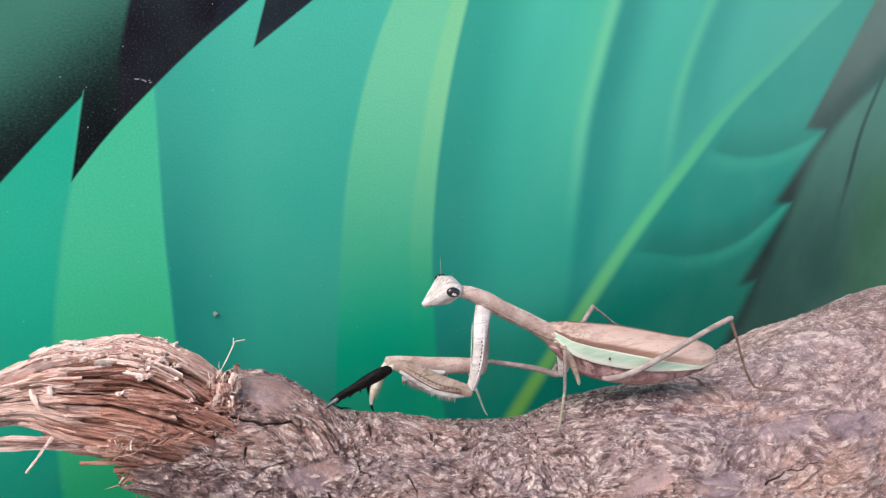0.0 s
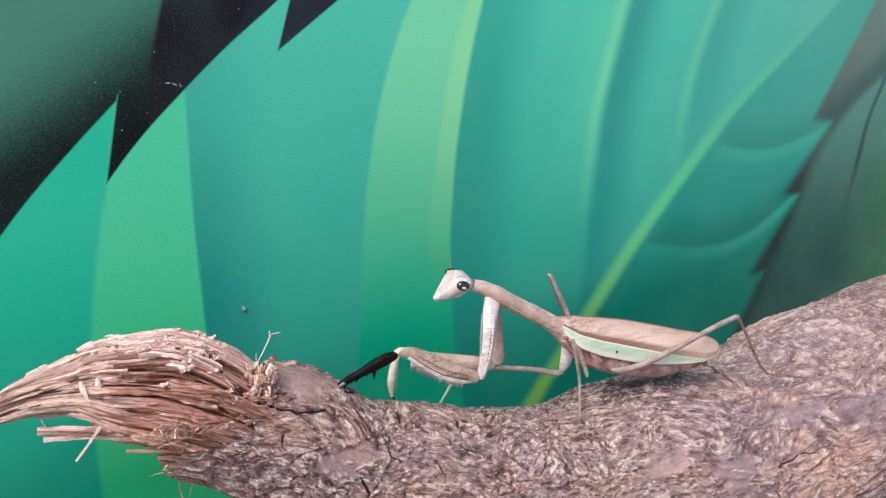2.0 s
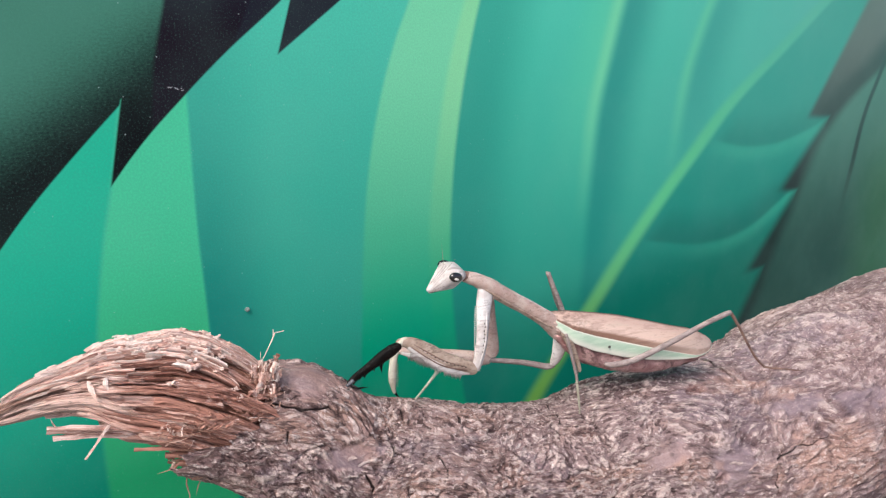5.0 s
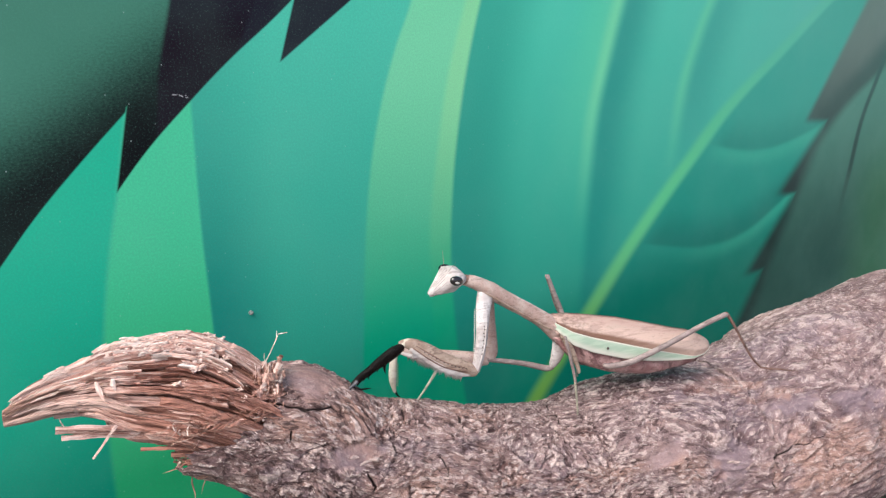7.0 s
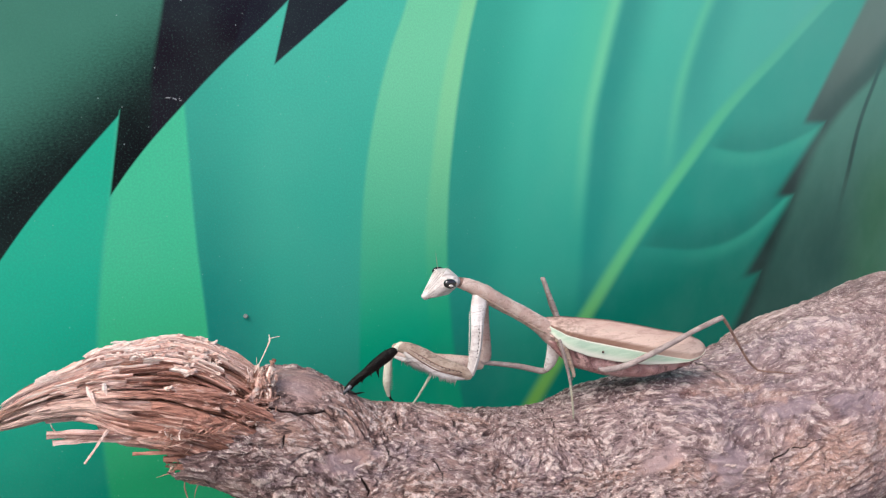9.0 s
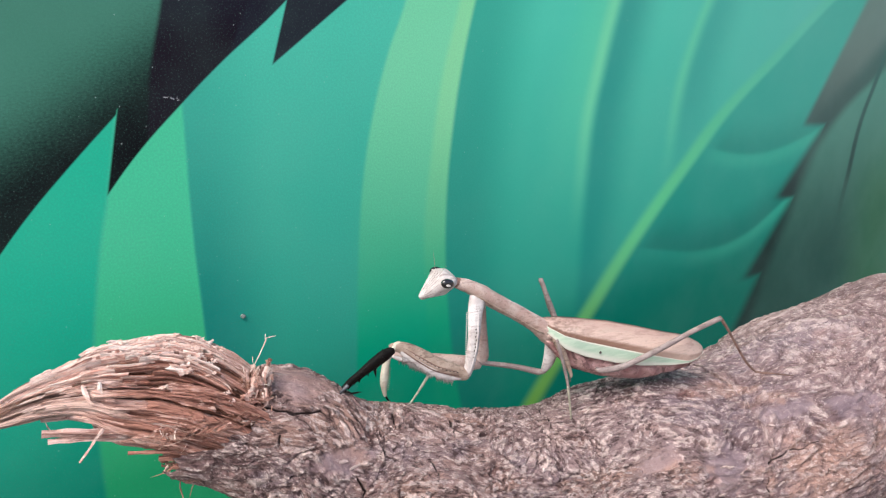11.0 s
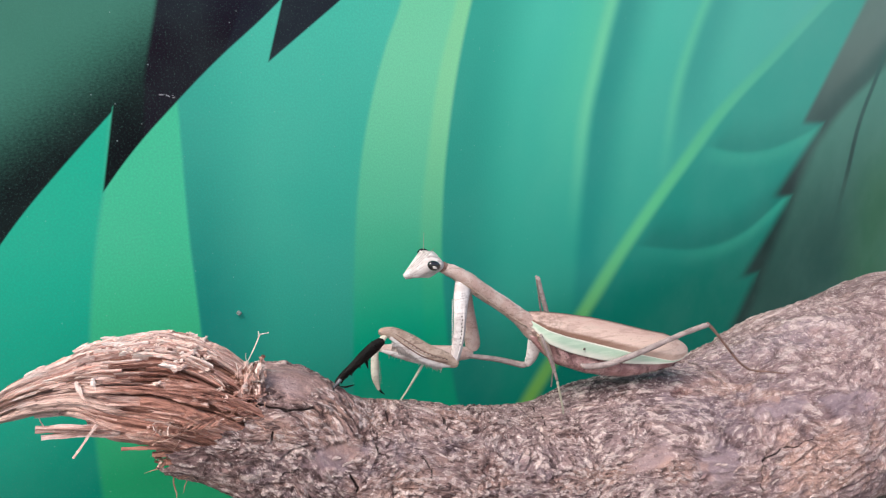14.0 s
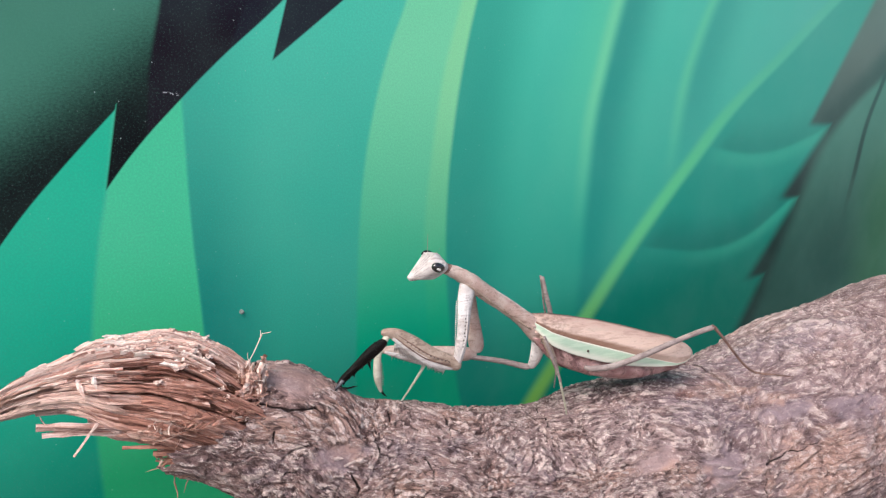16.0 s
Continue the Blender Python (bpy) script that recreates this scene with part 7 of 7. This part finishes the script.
    walk(MANTIS["hind_femur"], [
        (0, pose(0.04608, -0.00600, 0.00844, 0, -4.12, 0)), (0.5, pose(0.04453, -0.00600, 0.00813, 0, -2.09, 0)), (1, pose(0.04414, -0.00600, 0.00765, 0, -3.73, 0)),
        (1.5, pose(0.04416, -0.00600, 0.00797, 0, -0.86, 0)), (2, pose(0.04359, -0.00600, 0.00790, 0, -1.03, 0)), (2.5, pose(0.04369, -0.00600, 0.00797, 0, -1.14, 0)),
        (3, pose(0.04339, -0.00600, 0.00776, 0, -1.13, 0)), (3.5, pose(0.04265, -0.00600, 0.00816, 0, -0.33, 0)), (4, pose(0.04192, -0.00600, 0.00835, 0, -0.09, 0)),
        (6.5, pose(0.04209, -0.00600, 0.00808, 0, 0.02, 0)), (7, pose(0.04213, -0.00600, 0.00807, 0, -0.06, 0)), (7.5, pose(0.04208, -0.00600, 0.00803, 0, -0.01, 0)),
        (8, pose(0.04210, -0.00600, 0.00800, 0, 0.00, 0)), (8.5, pose(0.04211, -0.00600, 0.00815, 0, 0.26, 0)), (9, pose(0.04205, -0.00600, 0.00796, 0, 0.10, 0)),
        (11.5, pose(0.04207, -0.00600, 0.00805, 0, 0.08, 0)), (12, pose(0.04176, -0.00600, 0.00798, 0, 0.64, 0)), (12.5, pose(0.04112, -0.00600, 0.00806, 0, 2.43, 0)),
        (13, pose(0.04066, -0.00600, 0.00783, 0, 3.74, 0)), (13.5, pose(0.04034, -0.00600, 0.00792, 0, 3.92, 0)), (14, pose(0.03942, -0.00600, 0.00889, 0, 4.77, 0)),
        (14.5, pose(0.03953, -0.00600, 0.00883, 0, 4.40, 0)), (15, pose(0.03958, -0.00600, 0.00867, 0, 4.43, 0)), (15.5, pose(0.03958, -0.00600, 0.00855, 0, 4.35, 0)),
        (16, pose(0.03945, -0.00600, 0.00874, 0, 4.76, 0)),
    ])
    walk(MANTIS["hind_tibia"], [
        (0, pose(0.07926, -0.00600, 0.01867, 0, 9.13, 0)), (0.5, pose(0.07823, -0.00600, 0.01763, 0, 5.49, 0)), (1, pose(0.07781, -0.00600, 0.01781, 0, 4.83, 0)),
        (1.5, pose(0.07803, -0.00600, 0.01709, 0, 4.25, 0)), (2, pose(0.07747, -0.00600, 0.01694, 0, 2.84, 0)), (2.5, pose(0.07776, -0.00600, 0.01713, 0, 3.73, 0)),
        (3, pose(0.07725, -0.00600, 0.01683, 0, 2.23, 0)), (3.5, pose(0.07684, -0.00600, 0.01669, 0, 1.14, 0)), (4, pose(0.07634, -0.00600, 0.01658, 0, -0.03, 0)),
        (6.5, pose(0.07651, -0.00600, 0.01644, 0, 0.08, 0)), (7, pose(0.07645, -0.00600, 0.01643, 0, -0.06, 0)), (7.5, pose(0.07639, -0.00600, 0.01637, 0, -0.25, 0)),
        (8, pose(0.07650, -0.00600, 0.01640, 0, 0.00, 0)), (8.5, pose(0.07655, -0.00600, 0.01642, 0, 0.13, 0)), (9, pose(0.07633, -0.00600, 0.01627, 0, -0.56, 0)),
        (11.5, pose(0.07641, -0.00600, 0.01636, 0, -0.24, 0)), (12, pose(0.07627, -0.00600, 0.01609, 0, -0.97, 0)), (12.5, pose(0.07570, -0.00600, 0.01529, 0, -3.46, 0)),
        (13, pose(0.07523, -0.00600, 0.01447, 0, -5.85, 0)), (13.5, pose(0.07497, -0.00600, 0.01437, 0, -6.52, 0)), (14, pose(0.07447, -0.00600, 0.01450, 0, -7.18, 0)),
        (14.5, pose(0.07458, -0.00600, 0.01465, 0, -6.72, 0)), (15, pose(0.07469, -0.00600, 0.01458, 0, -6.63, 0)), (15.5, pose(0.07446, -0.00600, 0.01444, 0, -7.33, 0)),
        (16, pose(0.07451, -0.00600, 0.01443, 0, -7.25, 0)),
    ])
    walk(MANTIS["hind_tarsus"], [
        (0, pose(0.08970, -0.00520, -0.00090, 0, 0.00, 0)), (0.5, pose(0.08970, -0.00520, -0.00090, 0, 0.00, 0)), (1, pose(0.08970, -0.00520, -0.00090, 0, 0.00, 0)),
        (1.5, pose(0.08970, -0.00520, -0.00090, 0, 0.00, 0)), (2, pose(0.08970, -0.00520, -0.00090, 0, 0.00, 0)), (2.5, pose(0.08970, -0.00520, -0.00090, 0, 0.00, 0)),
        (3, pose(0.08970, -0.00520, -0.00090, 0, 0.00, 0)), (3.5, pose(0.08970, -0.00520, -0.00090, 0, 0.00, 0)), (4, pose(0.08970, -0.00520, -0.00090, 0, 0.00, 0)),
        (6.5, pose(0.08970, -0.00520, -0.00090, 0, 0.00, 0)), (7, pose(0.08970, -0.00520, -0.00090, 0, 0.00, 0)), (7.5, pose(0.08970, -0.00520, -0.00090, 0, 0.00, 0)),
        (8, pose(0.08970, -0.00520, -0.00090, 0, 0.00, 0)), (8.5, pose(0.08970, -0.00520, -0.00090, 0, 0.00, 0)), (9, pose(0.08970, -0.00520, -0.00090, 0, 0.00, 0)),
        (11.5, pose(0.08970, -0.00520, -0.00090, 0, 0.00, 0)), (12, pose(0.08970, -0.00520, -0.00090, 0, 0.00, 0)), (12.5, pose(0.08970, -0.00520, -0.00090, 0, 0.00, 0)),
        (13, pose(0.08970, -0.00520, -0.00090, 0, 0.00, 0)), (13.5, pose(0.08970, -0.00520, -0.00090, 0, 0.00, 0)), (14, pose(0.08970, -0.00520, -0.00090, 0, 0.00, 0)),
        (14.5, pose(0.08970, -0.00520, -0.00090, 0, 0.00, 0)), (15, pose(0.08970, -0.00520, -0.00090, 0, 0.00, 0)), (15.5, pose(0.08970, -0.00520, -0.00090, 0, 0.00, 0)),
        (16, pose(0.08970, -0.00520, -0.00090, 0, 0.00, 0)),
    ])
    walk(MANTIS["far_femur"], [
        (0, pose(0.03672, 0.00450, 0.00776, 0, 56.66, 0)), (0.5, pose(0.04022, 0.00450, 0.00706, 0, 10.04, 0)), (1, pose(0.03766, 0.00450, 0.01467, 0, -10.49, 0)),
        (1.5, pose(0.03814, 0.00450, 0.01402, 0, -6.11, 0)), (2, pose(0.03770, 0.00450, 0.01381, 0, -4.83, 0)), (2.5, pose(0.03774, 0.00450, 0.01363, 0, -4.13, 0)),
        (3, pose(0.03746, 0.00450, 0.01388, 0, -3.57, 0)), (3.5, pose(0.03700, 0.00450, 0.01346, 0, -2.14, 0)), (4, pose(0.03639, 0.00450, 0.01323, 0, -0.88, 0)),
        (6.5, pose(0.03647, 0.00450, 0.01291, 0, -0.77, 0)), (7, pose(0.03659, 0.00450, 0.01293, 0, -0.81, 0)), (7.5, pose(0.03646, 0.00450, 0.01308, 0, -0.63, 0)),
        (8, pose(0.03640, 0.00450, 0.01300, 0, -0.60, 0)), (8.5, pose(0.03648, 0.00450, 0.01282, 0, -0.17, 0)), (9, pose(0.03650, 0.00450, 0.01288, 0, 0.09, 0)),
        (11.5, pose(0.03661, 0.00450, 0.01268, 0, 0.51, 0)), (12, pose(0.03604, 0.00450, 0.01272, 0, 2.21, 0)), (12.5, pose(0.03553, 0.00450, 0.01240, 0, 4.28, 0)),
        (13, pose(0.03536, 0.00450, 0.01213, 0, 5.47, 0)), (13.5, pose(0.03556, 0.00450, 0.01204, 0, 5.20, 0)), (14, pose(0.03546, 0.00450, 0.01189, 0, 6.51, 0)),
        (14.5, pose(0.03551, 0.00450, 0.01200, 0, 7.39, 0)), (15, pose(0.03538, 0.00450, 0.01202, 0, 7.46, 0)), (15.5, pose(0.03573, 0.00450, 0.01152, 0, 6.18, 0)),
        (16, pose(0.03535, 0.00450, 0.01204, 0, 7.14, 0)),
    ])
    walk(MANTIS["far_tibia"], [
        (0, pose(0.04769, 0.00660, 0.02223, 0, -28.74, 0)), (0.5, pose(0.03698, 0.00660, 0.02493, 0, 6.67, 0)), (1, pose(0.02833, 0.00660, 0.03033, 0, -7.70, 0)),
        (1.5, pose(0.03003, 0.00660, 0.03033, 0, -4.37, 0)), (2, pose(0.02996, 0.00660, 0.03030, 0, -3.42, 0)), (2.5, pose(0.03020, 0.00660, 0.03020, 0, -2.85, 0)),
        (3, pose(0.03008, 0.00660, 0.03053, 0, -2.47, 0)), (3.5, pose(0.03004, 0.00660, 0.03028, 0, -1.24, 0)), (4, pose(0.02981, 0.00660, 0.03020, 0, -0.21, 0)),
        (6.5, pose(0.02992, 0.00660, 0.02989, 0, -0.11, 0)), (7, pose(0.03002, 0.00660, 0.02991, 0, -0.21, 0)), (7.5, pose(0.02995, 0.00660, 0.03008, 0, -0.07, 0)),
        (8, pose(0.02990, 0.00660, 0.03000, 0, 0.00, 0)), (8.5, pose(0.03011, 0.00660, 0.02986, 0, 0.26, 0)), (9, pose(0.03021, 0.00660, 0.02995, 0, 0.47, 0)),
        (11.5, pose(0.03044, 0.00660, 0.02980, 0, 0.84, 0)), (12, pose(0.03038, 0.00660, 0.03001, 0, 2.06, 0)), (12.5, pose(0.03050, 0.00660, 0.02988, 0, 3.74, 0)),
        (13, pose(0.03067, 0.00660, 0.02979, 0, 5.52, 0)), (13.5, pose(0.03078, 0.00660, 0.02979, 0, 6.40, 0)), (14, pose(0.03105, 0.00660, 0.02982, 0, 8.92, 0)),
        (14.5, pose(0.03138, 0.00660, 0.02996, 0, 9.59, 0)), (15, pose(0.03127, 0.00660, 0.02999, 0, 9.63, 0)), (15.5, pose(0.03122, 0.00660, 0.02943, 0, 8.60, 0)),
        (16, pose(0.03114, 0.00660, 0.03000, 0, 9.38, 0)),
    ])


motions()
